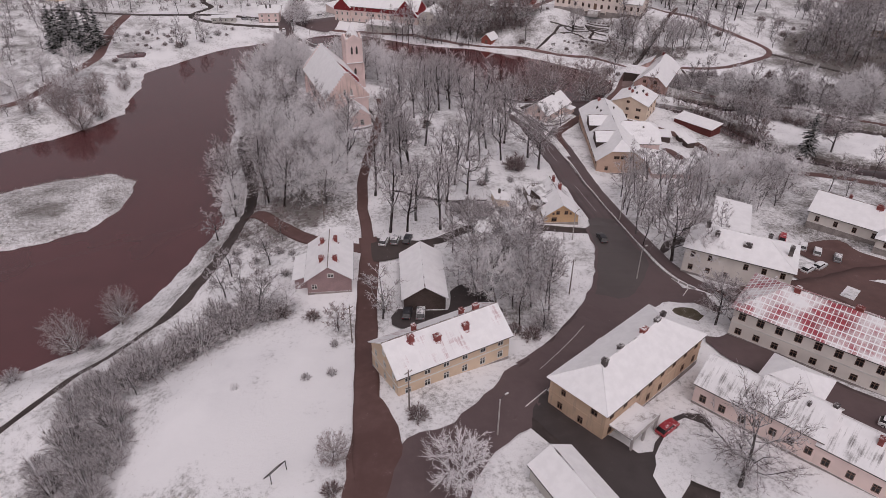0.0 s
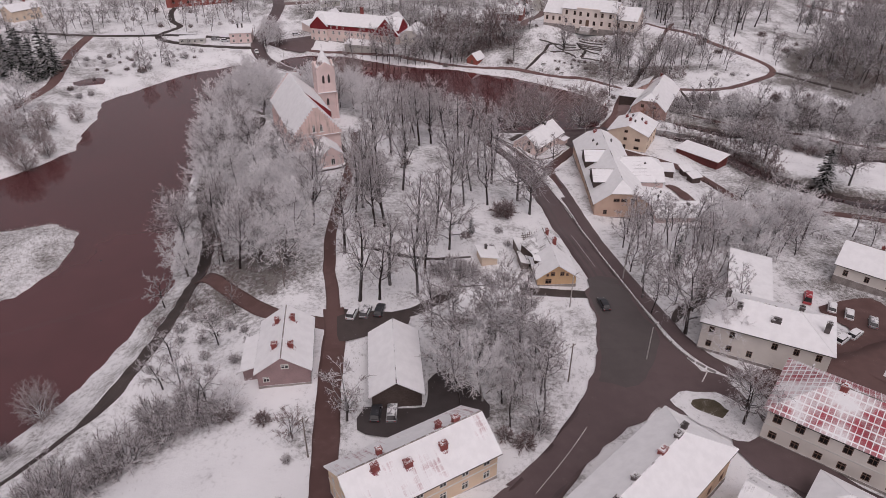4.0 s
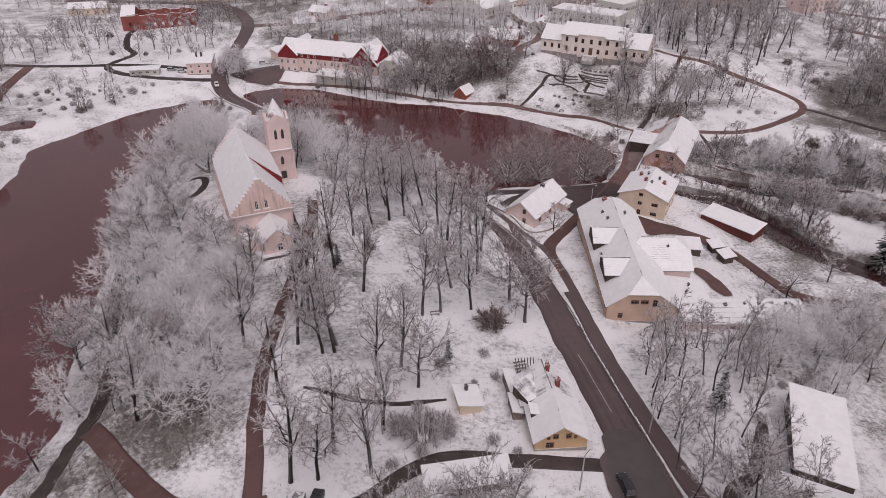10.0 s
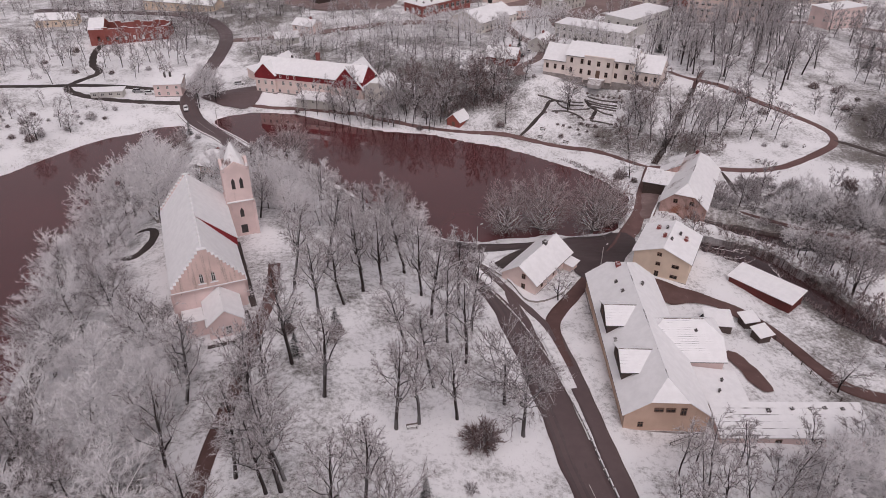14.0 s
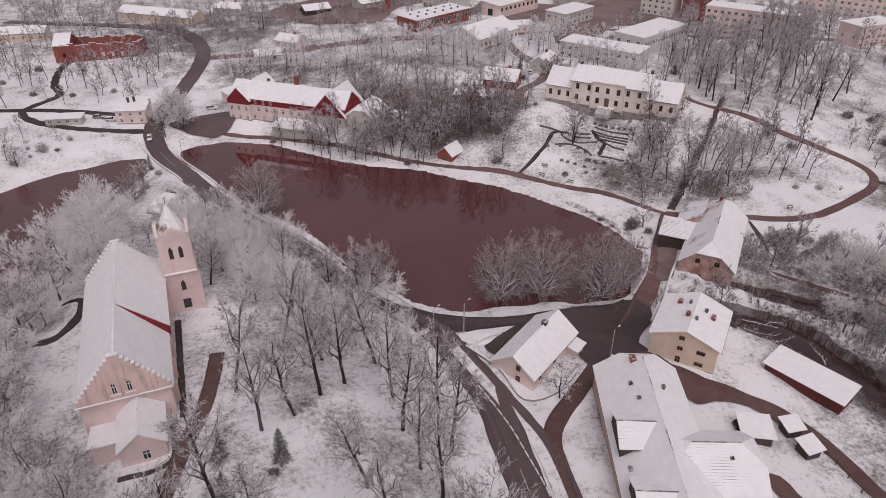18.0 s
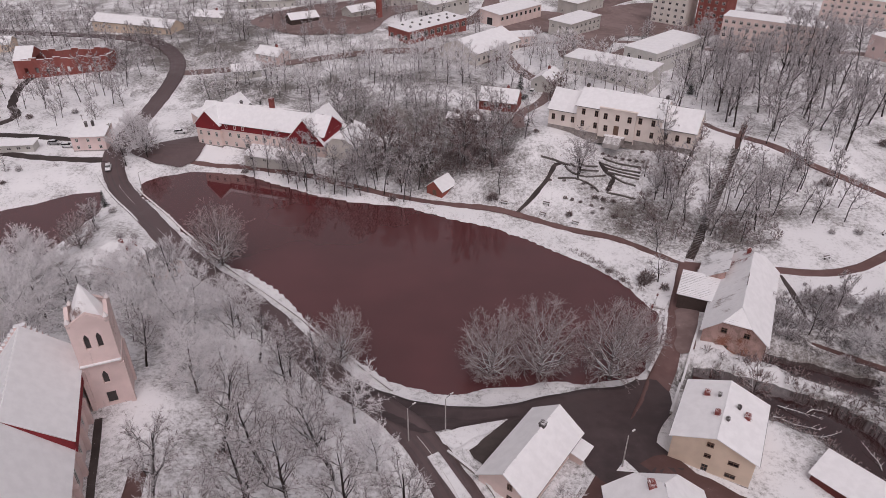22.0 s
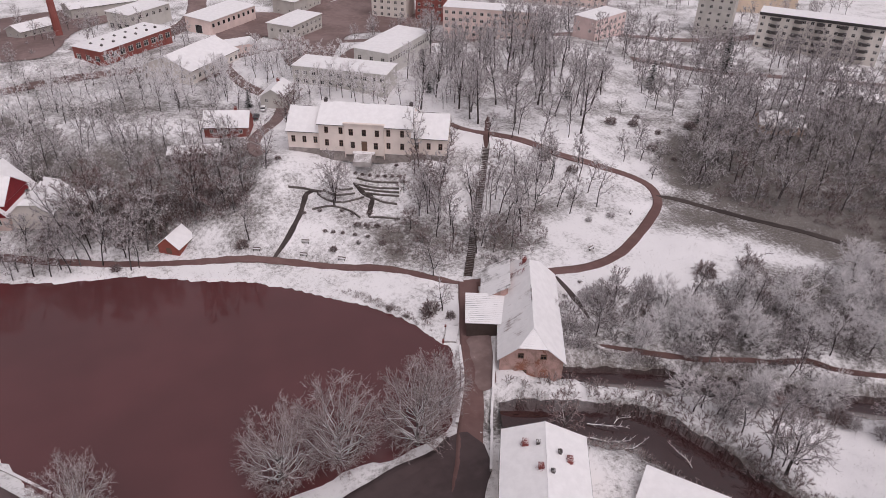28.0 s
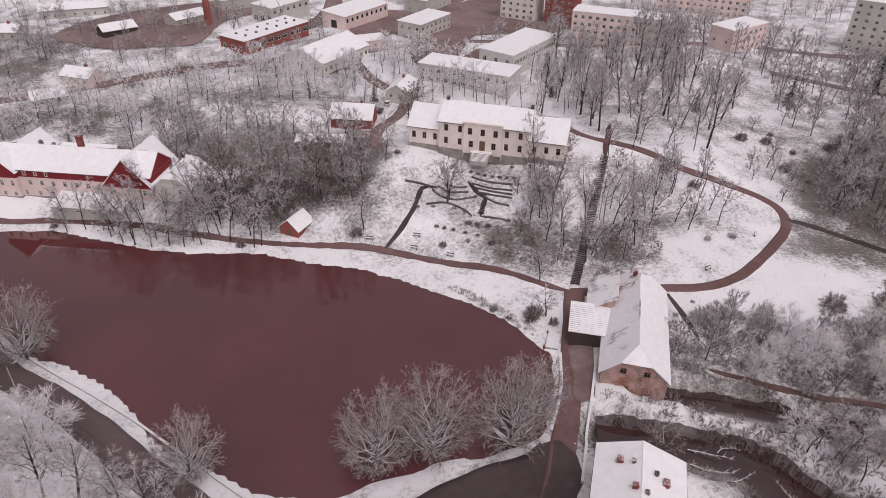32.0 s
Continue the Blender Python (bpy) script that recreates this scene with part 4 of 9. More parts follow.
def window_meshes(w, h, style):
    """Frame and pane meshes of one window size, made once. The opening lies in the xz plane; outside is -y."""
    key = (round(w, 2), round(h, 2), style)
    if key not in WINDOWS:
        bm = bmesh.new()
        f = 0.11
        xs, zs = [-w / 2, -w / 2 + f, w / 2 - f, w / 2], [-0.05, 0.09, h - f, h]
        if style != "plain":
            xs[2:2], zs[2:2] = [-0.045, 0.045], [h * 0.62, h * 0.62 + 0.08]
        grid = [[bm.verts.new((x, -0.04, z)) for z in zs] for x in xs]
        for i in range(len(xs) - 1):
            for j in range(len(zs) - 1):
                if i % 2 == 0 or j % 2 == 0:
                    bm.faces.new((grid[i][j], grid[i + 1][j], grid[i + 1][j + 1], grid[i][j + 1]))
        for v in [e for e in bmesh.ops.extrude_face_region(bm, geom=bm.faces[:])["geom"] if isinstance(e, bmesh.types.BMVert)]:
            v.co.y = 0.1
        frame_mesh = bpy.data.meshes.new("window")
        bm.to_mesh(frame_mesh)
        bm.free()
        frame_mesh.materials.append(M["brown_frame"] if style == "brown" else M["frame"])
        bm = bmesh.new()
        box(bm, -w / 2 + 0.02, 0.06, 0.02, w / 2 - 0.02, 0.09, h - 0.02)
        pane_mesh = bpy.data.meshes.new("pane")
        bm.to_mesh(pane_mesh)
        bm.free()
        pane_mesh.materials.append(M["glass"])
        WINDOWS[key] = frame_mesh, pane_mesh
    return WINDOWS[key]


def set_window(parent, at, w, h, style="cross"):
    frame_mesh, pane_mesh = window_meshes(w, h, style)
    ob = put("window", frame_mesh, parent, at)
    put("pane", pane_mesh, ob)


def facade(bm, length, low, high, holes, at, depth=0.16):
    """One wall face in the xz plane of `at` (outside is -y), with real openings: holes are (x centre, z bottom, width, height)."""
    xs = sorted({-length / 2, length / 2, *(x + s * w / 2 for x, _, w, _ in holes for s in (-1, 1))})
    zs = sorted({low, high, *(z + k for _, z, _, h in holes for k in (0, h))})

    def quad(*points):
        bm.faces.new([bm.verts.new(at @ Vector(p)) for p in points])

    for x0, x1 in zip(xs, xs[1:]):
        for z0, z1 in zip(zs, zs[1:]):
            if not any(abs((x0 + x1) / 2 - x) < w / 2 and z < (z0 + z1) / 2 < z + h for x, z, w, h in holes):
                quad((x0, 0, z0), (x1, 0, z0), (x1, 0, z1), (x0, 0, z1))
    for x, z, w, h in holes:
        a, b, c = x - w / 2, x + w / 2, z + h
        quad((a, 0, z), (a, depth, z), (b, depth, z), (b, 0, z))
        quad((a, 0, c), (b, 0, c), (b, depth, c), (a, depth, c))
        quad((a, 0, z), (a, 0, c), (a, depth, c), (a, depth, z))
        quad((b, 0, z), (b, depth, z), (b, depth, c), (b, 0, c))


def slab(name, corners, thick, material, parent, label=""):
    """A roof plane with thickness: corners in order, the slab lies above them."""
    a, b, c = (Vector(p) for p in corners[:3])
    up = (b - a).cross(c - a).normalized()
    up = up if up.z > 0 else -up
    low = [Vector(p) for p in corners]
    top = [p + up * thick for p in low]
    n = len(low)
    faces = [tuple(range(n))[::-1], tuple(range(n, 2 * n))] + [(i, (i + 1) % n, n + (i + 1) % n, n + i) for i in range(n)]
    bm = bmesh.new()
    vs = [bm.verts.new(p) for p in low + top]
    for f in faces:
        bm.faces.new([vs[i] for i in f])
    return part(name, bm, material, parent, label)


def stack(parent, x, y, z, w=0.7, d=0.7, h=1.6, material="chimney"):
    """A chimney with its collar and pot."""
    bm = bmesh.new()
    box(bm, x - w / 2, y - d / 2, z - 1.2, x + w / 2, y + d / 2, z + h)
    box(bm, x - w / 2 - 0.09, y - d / 2 - 0.09, z + h - 0.28, x + w / 2 + 0.09, y + d / 2 + 0.09, z + h - 0.1)
    box(bm, x - w / 4, y - d / 4, z + h, x + w / 4, y + d / 4, z + h + 0.22)
    part("chimney", bm, M[material], parent)


def melt(parent, cx, cy, steep, top, reach):
    """Bare red sheet where the warmth of a chimney has cleared the snow."""
    rng = random.Random(int(cx * 37 + cy * 91))
    side = 1 if cy > 0 else -1
    bm = bmesh.new()
    vs = []
    for k in range(14):
        a, r = k * 2 * math.pi / 14, reach * (rng.uniform(0.8, 1.05) + 0.15 * math.sin(3 * k))
        x, y = cx + r * math.cos(a), abs(cy) + r * (0.9 if math.sin(a) < 0 else 1.15) * math.sin(a)
        y = max(y, 0.02)
        vs.append(bm.verts.new((x, side * y, top - y * steep + 0.015)))
    bmesh.ops.triangulate(bm, faces=[bm.faces.new(vs)])
    ob = part("bare_patch", bm, M["red_sheet"], parent, "bare red sheet roofing round a chimney")
    if ob.data.polygons[0].normal.z < 0:
        ob.data.flip_normals()


def even(n, length, w, z, h, skip=()):
    """n openings evenly along a wall."""
    return [((i + 0.5) * length / n - length / 2, z, w, h) for i in range(n) if i not in skip]


def house(name, label, x, y, turn, length, width, eave, rise, wall, roof, front=(), back=(), left=(), right=(), kind_of="gable", chimneys=(), over=0.45, style="cross",
          base=None, plinth=0.5, category="house", hip=1.0, group="", band=None, thick=0.16, doors=(), upper=None, melted=False, far_slope=None, ends=None):
    """A building: ridge along local x, front is -y, left is -x. kind_of: gable, hip, half (a hipped tip on a gable) or lean (one slope, falling to the front).
    doors: (side, x, width, height). hip: share of the half width by which a hip runs in."""
    L, W = length / 2, width / 2
    if base is None:
        c, s = math.cos(radians(turn)), math.sin(radians(turn))
        base = float(np.mean([ground_z(x + c * a - s * b, y + s * a + c * b) for a in (-L, L) for b in (-W, W)]))
    PLOTS.append((x, y, turn, L, W))
    ob = thing(name, x, y, base, turn, label, category, group)
    sides = {"front": (length, front, pose(0, -W, 0)), "back": (length, back, pose(0, W, 0, 0, 0, 180)), "left": (width, left, pose(-L, 0, 0, 0, 0, -90)), "right": (width, right, pose(L, 0, 0, 0, 0, 90))}
    bm = bmesh.new()
    gables = []
    for side, (span, holes, at) in sides.items():
        low = [h for h in holes if h[1] + h[3] < (upper[0] if upper else eave) - 0.05]
        cut = [(dx, 0.0, dw, dh) for where, dx, dw, dh in doors if where == side]
        facade(bm, span, -2.5, upper[0] if upper else eave, low + cut, at)
        for hx, hz, hw, hh in low:
            set_window(ob, at @ pose(hx, 0.06, hz), hw, hh, style)
        for dx, dz, dw, dh in cut:
            dbm = bmesh.new()
            box(dbm, -dw / 2, 0.08, 0, dw / 2, 0.14, dh)
            for k in (-0.25, 0.25):
                box(dbm, dw * k - dw * 0.17, 0.05, 0.15, dw * k + dw * 0.17, 0.08, dh * 0.9)
            part("door", dbm, M["brown_frame"], ob, "", at @ pose(dx, 0, dz))
        gables += [(side, at, h) for h in holes if h not in low]
    steep = rise / W
    if upper:
        part("wall", bm, M[wall], ob)
        bm = bmesh.new()
        for span, _, at in sides.values():
            facade(bm, span + 0.1, upper[0], eave, (), at @ pose(0, -0.05, 0))
    if kind_of in ("gable", "half"):
        for s in (-1, 1):
            tip = rise if kind_of == "gable" else rise * 0.55
            cut_y = 0.0 if kind_of == "gable" else W * 0.45
            ring = [(s * L, -W, eave), (s * L, W, eave)] + ([(s * L, 0, eave + rise)] if kind_of == "gable" else [(s * L, cut_y, eave + tip), (s * L, -cut_y, eave + tip)])
            bm.faces.new([bm.verts.new(p) for p in (ring if s > 0 else ring[::-1])])
    if kind_of == "lean":
        for s in (-1, 1):
            bm.faces.new([bm.verts.new(p) for p in ((s * L, -W, eave), (s * L, W, eave), (s * L, W, eave + rise))])
        bm.faces.new([bm.verts.new(p) for p in ((-L, W, eave), (L, W, eave), (L, W, eave + rise), (-L, W, eave + rise))])
    part("upper_wall" if upper else "wall", bm, M[upper[1]] if upper else M[wall], ob)
    if plinth:
        bm = bmesh.new()
        for x0, y0, x1, y1 in ((-L - 0.06, -W - 0.06, L + 0.06, -W), (-L - 0.06, W, L + 0.06, W + 0.06), (-L - 0.06, -W, -L, W), (L, -W, L + 0.06, W)):
            box(bm, x0, y0, -2.4, x1, y1, plinth)
        if not doors:
            part("plinth", bm, M["stone"], ob)
        else:
            bm.free()
    if band:
        bm = bmesh.new()
        for x0, y0, x1, y1 in ((-L - 0.05, -W - 0.05, L + 0.05, -W), (-L - 0.05, W, L + 0.05, W + 0.05), (-L - 0.05, -W, -L, W), (L, -W, L + 0.05, W)):
            box(bm, x0, y0, band, x1, y1, band + 0.22)
        part("cornice", bm, M["frame"] if wall != "ochre" else M[wall], ob)
    for side, at, (hx, hz, hw, hh) in gables:
        set_window(ob, at @ pose(hx, -0.1, hz), hw, hh, style)
    top = eave + rise
    R = ROOF[roof]
    o, drop = over, over * steep
    if kind_of == "gable":
        slab("roof", [(-L - o, -W - o, eave - drop), (L + o, -W - o, eave - drop), (L + o, 0, top), (-L - o, 0, top)], thick, R, ob)
        slab("roof", [(-L - o, 0, top), (L + o, 0, top), (L + o, W + o, eave - drop), (-L - o, W + o, eave - drop)], thick, R, ob)
    elif kind_of == "lean":
        k = rise / width
        slab("roof", [(-L - o, -W - o, eave - o * k), (L + o, -W - o, eave - o * k), (L + o, W + o, top + o * k), (-L - o, W + o, top + o * k)], thick, R, ob)
    elif kind_of == "hip":
        r = L - W * hip
        low = eave - drop
        slab("roof", [(-L - o, -W - o, low), (L + o, -W - o, low), (r, 0, top), (-r, 0, top)], thick, R, ob)
        slab("roof", [(L + o, W + o, low), (-L - o, W + o, low), (-r, 0, top), (r, 0, top)], thick, R, ob)
        slab("roof", [(L + o, -W - o, low), (L + o, W + o, low), (r, 0, top)], thick, R, ob)
        slab("roof", [(-L - o, W + o, low), (-L - o, -W - o, low), (-r, 0, top)], thick, R, ob)
    else:
        low, r, my, mz = eave - drop, L - W * 0.45, W * 0.45, eave + rise * 0.55
        for s in (-1, 1):
            slab("roof", [(-L - o, s * (W + o), low), (L + o, s * (W + o), low), (L + o, s * my, mz), (r, 0, top), (-r, 0, top), (-L - o, s * my, mz)], thick, ROOF[far_slope] if far_slope and s > 0 else R, ob)
            slab("roof", [(s * (L + o), -my, mz), (s * (L + o), my, mz), (s * r, 0, top)], thick, ROOF[ends] if ends else R, ob)
    ridge_half = L + o if kind_of in ("gable",) else (L - W * hip if kind_of == "hip" else L - W * 0.45)
    if kind_of != "lean":
        bm = bmesh.new()
        rod(bm, (-ridge_half, 0, top + thick), (ridge_half, 0, top + thick), 0.11, 6)
        part("ridge_cap", bm, M["ridge"] if roof in ("white", "thin", "sheet") else M["timber"], ob)
        for s in (-1, 1):
            bm = bmesh.new()
            rod(bm, (-L - o, s * (W + o + 0.06), eave - drop), (L + o, s * (W + o + 0.06), eave - drop), 0.07, 5)
            part("gutter", bm, M["iron"], ob)
    for cx, cy, *rest in chimneys:
        if roof in ("red", "crimson", "red_grid"):
            melt(ob, cx, cy, steep, top + thick * math.sqrt(1 + steep * steep), 0.75 if roof == "red" else 0.85)
        elif melted and len(rest) < 4:
            melt(ob, cx, cy, steep, top + thick * math.sqrt(1 + steep * steep), 0.75)
        stack(ob, cx, cy, top - abs(cy) * steep, *rest)
    return ob


# ---- the town at the start ----
house("yellow_house", "two-storey yellow rendered house with snow-patched red roof", 2.7, 89.3, 29.1, 21.6, 9.9, 5.4, 3.3, "yellow", "red",
      front=even(6, 21.6, 1.15, 0.9, 1.5) + even(6, 21.6, 1.15, 3.5, 1.35), left=even(3, 9.9, 1.0, 0.9, 1.5) + even(3, 9.9, 1.0, 3.5, 1.4) + [(0, 6.2, 0.9, 1.1)], right=even(2, 9.9, 1.0, 3.5, 1.4), back=even(6, 21.6, 1.1, 3.5, 1.4),
      chimneys=[(-6.4, -1.0, 0.9, 0.7, 1.3), (-4.8, 0.9, 0.7, 0.7, 1.5), (-2.0, -2.1, 1.1, 0.8, 1.2), (3.6, -2.0, 1.0, 0.8, 1.3), (4.4, 0.8, 0.7, 0.7, 1.4), (7.0, 0.3, 1.0, 0.7, 1.4)], band=3.0)
ochre_house = house("ochre_house", "long two-storey ochre house with hipped snowy roof and worn render", 33.6, 83.6, 41.3, 27.6, 10.6, 6.2, 2.9, "ochre", "white",
                    front=even(8, 27.6, 1.1, 3.9, 1.5) + even(8, 27.6, 1.1, 0.9, 1.5, (2, 5)), left=[(-3.0, 0.9, 1.0, 1.4), (1.0, 0.9, 1.0, 1.4), (-2.6, 4.0, 0.9, 1.2), (3.2, 4.2, 1.2, 1.2)], right=even(3, 10.6, 1.0, 4.0, 1.4), back=even(7, 27.6, 1.1, 4.0, 1.5) + even(7, 27.6, 1.1, 0.9, 1.5),
                    kind_of="hip", chimneys=[(-8.2, -0.3, 0.8, 0.8, 1.4, "soot"), (-3.2, 0.3, 0.9, 0.7, 1.0, "soot"), (3.2, 0.2, 1.3, 0.8, 1.0, "chimney"), (7.2, 0.2, 1.1, 0.7, 0.9, "soot"), (9.6, 0.6, 0.8, 0.7, 0.9, "soot")], band=3.2, style="brown", base=11.9)
bm = bmesh.new()
box(bm, -12.6, -9.6, 2.9, -5.6, -5.35, 3.15)
box(bm, -12.6, -9.62, 3.15, -5.6, -9.5, 3.9)
for px in (-12.4, -9.2, -5.9):
    box(bm, px, -9.5, -1.5, px + 0.35, -9.15, 2.9)
part("porch", bm, M["concrete"], ochre_house, "concrete porch with snow on its flat roof")
house("garage_block", "long low garage under a plain snowy roof", 22.6, 56.6, -62.7, 20.0, 7.0, 2.8, 1.9, "grey", "white", front=[], left=[(0, 0.8, 1.0, 1.0)], over=0.35, category="garage", plinth=0, base=12.2)
house("pink_house", "pale pink house with thin snow on a seamed metal roof", 49.9, 79.1, -44, 9.5, 8.6, 4.3, 3.0, "pink", "thin", front=even(3, 9.5, 1.1, 1.0, 1.5), left=even(2, 8.6, 1.0, 1.0, 1.4), style="brown", base=11.5, over=0.3)
house("pink_house_middle", "taller middle wing of the pale pink house", 56.4, 72.8, -44, 10.4, 8.6, 5.3, 3.0, "pink", "thin", front=even(4, 10.4, 1.1, 1.6, 1.5), style="brown", base=11.5, over=0.3, chimneys=[(1.5, -1.2, 0.4, 0.4, 0.9, "soot"), (4.6, 0.2, 0.7, 0.7, 0.8, "soot")])
house("pink_house_end", "end wing of the pale pink house with patchy metal roof", 63.4, 66.0, -44, 10.0, 8.6, 4.3, 3.0, "pink", "thin", front=even(3, 10, 1.1, 1.0, 1.5), style="brown", base=11.6, over=0.3, chimneys=[(1.5, -1.0, 0.7, 0.7, 1.4, "chimney")])
house("hipped_annex", "small annex with a hipped snowy roof", 60.6, 80.8, -44, 9.0, 7.5, 3.6, 2.0, "pink", "white", kind_of="hip", base=11.5, front=even(2, 9, 1.0, 1.0, 1.3), category="annex")
house("white_town_hall", "long two-storey white building with red roof under melting snow", 72.6, 91.4, -39.9, 32.0, 13.2, 6.6, 3.6, "white", "red_grid", front=even(10, 32, 1.25, 4.1, 1.6) + even(10, 32, 1.15, 0.9, 1.4), left=even(3, 13.2, 1.1, 4.1, 1.5), back=even(9, 32, 1.2, 4.1, 1.6),
      kind_of="hip", chimneys=[(-8.0, -0.4, 1.0, 0.9, 1.1), (1.8, 0.2, 1.3, 0.8, 1.0), (7.0, 0.2, 1.6, 0.8, 0.9), (11.5, 0.3, 0.9, 0.8, 1.0)], band=3.2, style="brown", base=11.4, over=0.6)
house("white_hipped_house", "two-storey white house with a hipped snowy roof and small dormers", 67.0, 119.8, -28.8, 21.0, 11.6, 6.5, 2.8, "white", "white", front=even(6, 21, 0.95, 4.2, 1.4, (2,)) + even(6, 21, 0.95, 1.1, 1.4, (3,)), left=even(2, 11.6, 0.9, 4.2, 1.4), right=even(3, 11.6, 0.9, 4.2, 1.4),
      kind_of="hip", chimneys=[(-7.5, 1.5, 0.9, 0.9, 1.2, "soot"), (-5.2, -2.0, 0.9, 0.9, 1.2, "soot"), (1.0, -2.6, 1.6, 1.2, 0.6, "soot"), (4.8, 2.0, 0.8, 0.8, 1.2, "soot"), (9.2, -1.2, 0.8, 0.8, 1.0, "soot")], style="brown", base=10.0, over=0.5)
house("flat_shed", "long dark shed with a flat snow-covered roof", 75.4, 143.2, 66, 19.5, 8.2, 3.3, 0.7, "dark_boards", "white", kind_of="lean", category="shed", plinth=0, base=6.2)
house("low_white_house", "low white house with a red chimney and snowy roof", 111.5, 144.5, -42, 26.0, 11.0, 3.6, 3.4, "white", "crimson", front=even(6, 26, 1.0, 1.0, 1.5), left=[(0, 4.4, 0.9, 1.0)], chimneys=[(-6, 0.5, 0.7, 0.7, 1.2), (1, -0.4, 1.6, 1.0, 1.0)], base=5.4, style="brown")
house("entrance_wing", "lower entrance wing with a snowy roof", 113.0, 134.5, -42, 9.0, 7.0, 3.0, 1.8, "white", "white", kind_of="hip", base=6.2, front=even(2, 9, 1.0, 1.0, 1.4), category="annex", style="brown")
house("mauve_house", "weathered mauve boarded house with red chimneys on a snowy roof", -20.2, 118.8, 95.4, 14.0, 8.8, 3.6, 3.0, "mauve", "crimson", left=[(0.4, 4.0, 1.3, 0.9), (-3.0, 1.2, 1.1, 1.2)], front=even(3, 14, 1.0, 1.0, 1.3), back=even(3, 14, 1.0, 1.0, 1.3),
      chimneys=[(-3.6, -1.4, 0.8, 0.8, 1.3), (-3.4, 1.4, 0.9, 0.9, 1.2), (3.8, -1.3, 0.7, 0.7, 1.4), (3.6, 1.5, 0.7, 0.7, 1.3)], base=10.2)
house("lean_to", "lean-to room on the side of the mauve house", -25.8, 118.0, 275.4, 8.5, 3.0, 2.2, 0.9, "mauve", "white", kind_of="lean", base=10.2, category="annex", plinth=0)
# no opening is cut: dark boards also give the shade of the barn's front
house("open_barn", "dark boarded barn with a plain snowy roof, its shaded open front drawn as dark wall", -0.7, 114.3, 93.7, 16.2, 8.2, 3.0, 2.6, "dark_boards", "white", category="barn", plinth=0, base=10.2)
house("orange_cottage", "orange boarded cottage with a snowy roof beside the road", 32.7, 146.0, 92, 8.6, 8.2, 2.4, 2.9, "orange", "white", left=[(-1.0, 2.75, 0.85, 0.9), (1.0, 2.75, 0.85, 0.9), (-2.1, 2.7, 0.5, 0.5), (2.1, 2.7, 0.5, 0.5), (-1.8, 0.7, 1.3, 1.2)], base=9.2, style="brown")
house("old_cottage", "older rear half of the cottage with bare tiles between snow", 32.2, 153.4, 95, 6.4, 9.2, 2.3, 3.3, "timber", "patchy", chimneys=[(-2.2, -1.3, 0.7, 0.7, 1.9), (1.0, -0.4, 0.6, 0.6, 1.7)], base=9.0, category="annex", plinth=0, over=0.35)
house("cottage_dormer", "wide dormer with a dark edge on the cottage roof", 29.6, 152.0, 31, 4.6, 4.0, 1.3, 0.5, "dark_boards", "patchy", kind_of="lean", category="dormer", plinth=0, base=11.6, over=0.3)
house("cottage_dormer", "small shed dormer on the cottage roof", 29.5, 147.2, 92, 2.0, 1.6, 1.0, 0.4, "dark_boards", "white", kind_of="lean", category="dormer", plinth=0, base=11.6, over=0.25)
house("cottage_lean_to", "leaning timber shed with a snowy roof", 26.9, 155.8, 97, 5.6, 1.9, 1.7, 0.5, "timber", "white", kind_of="lean", category="shed", plinth=0, base=9.2, over=0.2)
house("cottage_lean_to", "low timber lean-to with a snowy roof", 26.9, 150.6, 94, 4.2, 1.7, 1.4, 0.5, "timber", "white", kind_of="lean", category="shed", plinth=0, base=9.2, over=0.2)
ruin_shed = thing("fallen_shed", 29.8, 160.4, 8.8, 12, "fallen shed of bare rafters and snow-dusted boards", "shed")
for k in range(7):
    bm = bmesh.new()
    rod(bm, (-1.6 + 0.5 * k, -2.0 + 0.1 * k, 0.2), (-1.0 + 0.5 * k, 2.2 - 0.2 * k, 1.7 + 0.1 * k), 0.07, 4)
    part("rafter", bm, M["dark_boards"], ruin_shed)
for k in range(6):
    bm = bmesh.new()
    box(bm, -1.7, -2.0 + 0.62 * k, 0.34 + 0.22 * k, 1.4 - 0.15 * k, -1.6 + 0.62 * k, 0.4 + 0.22 * k)
    part("board", bm, M["timber"], ruin_shed)
house("garden_hut", "small cream garden hut with a snowy roof", 18.9, 151.9, 100, 4.4, 3.6, 2.4, 0.8, "cream", "white", kind_of="lean", chimneys=[(1.2, 0, 0.5, 0.5, 0.9, "soot")], category="hut", plinth=0, base=8.9)
house("long_woodshed", "long low woodshed with a snow-covered roof", 17.7, 135.6, 7.7, 12.4, 3.6, 2.1, 0.7, "timber", "white", kind_of="lean", category="shed", plinth=0, base=9.4)
house("tool_shed", "small snow-covered tool shed among shrubs", 12.2, 130.3, 8, 4.8, 3.2, 2.0, 0.6, "timber", "white", kind_of="lean", category="shed", plinth=0, base=9.5)

# ---- by the mill ----
house("long_rose_house", "long rose-rendered house with a half-hipped snowy roof", 58.9, 201.2, 85.8, 42.6, 14.2, 4.5, 5.2, "tan", "white", left=[(-1.6, 5.0, 1.6, 0.9), (0.4, 5.0, 1.6, 0.9), (2.6, 4.4, 1.0, 1.6), (-4.2, 1.2, 1.0, 1.3)], back=even(9, 42.6, 1.2, 2.2, 1.5), kind_of="half", style="brown",
      chimneys=[(18.6, 1.5, 1.4, 0.9, 0.8), (13.2, 2.8, 0.5, 0.5, 0.7, "soot"), (9.4, 2.2, 0.6, 0.5, 0.6, "soot"), (-3.4, 5.6, 0.8, 0.5, 0.5, "soot"), (12.0, -2.4, 0.4, 0.4, 1.0, "soot")], base=4.1)
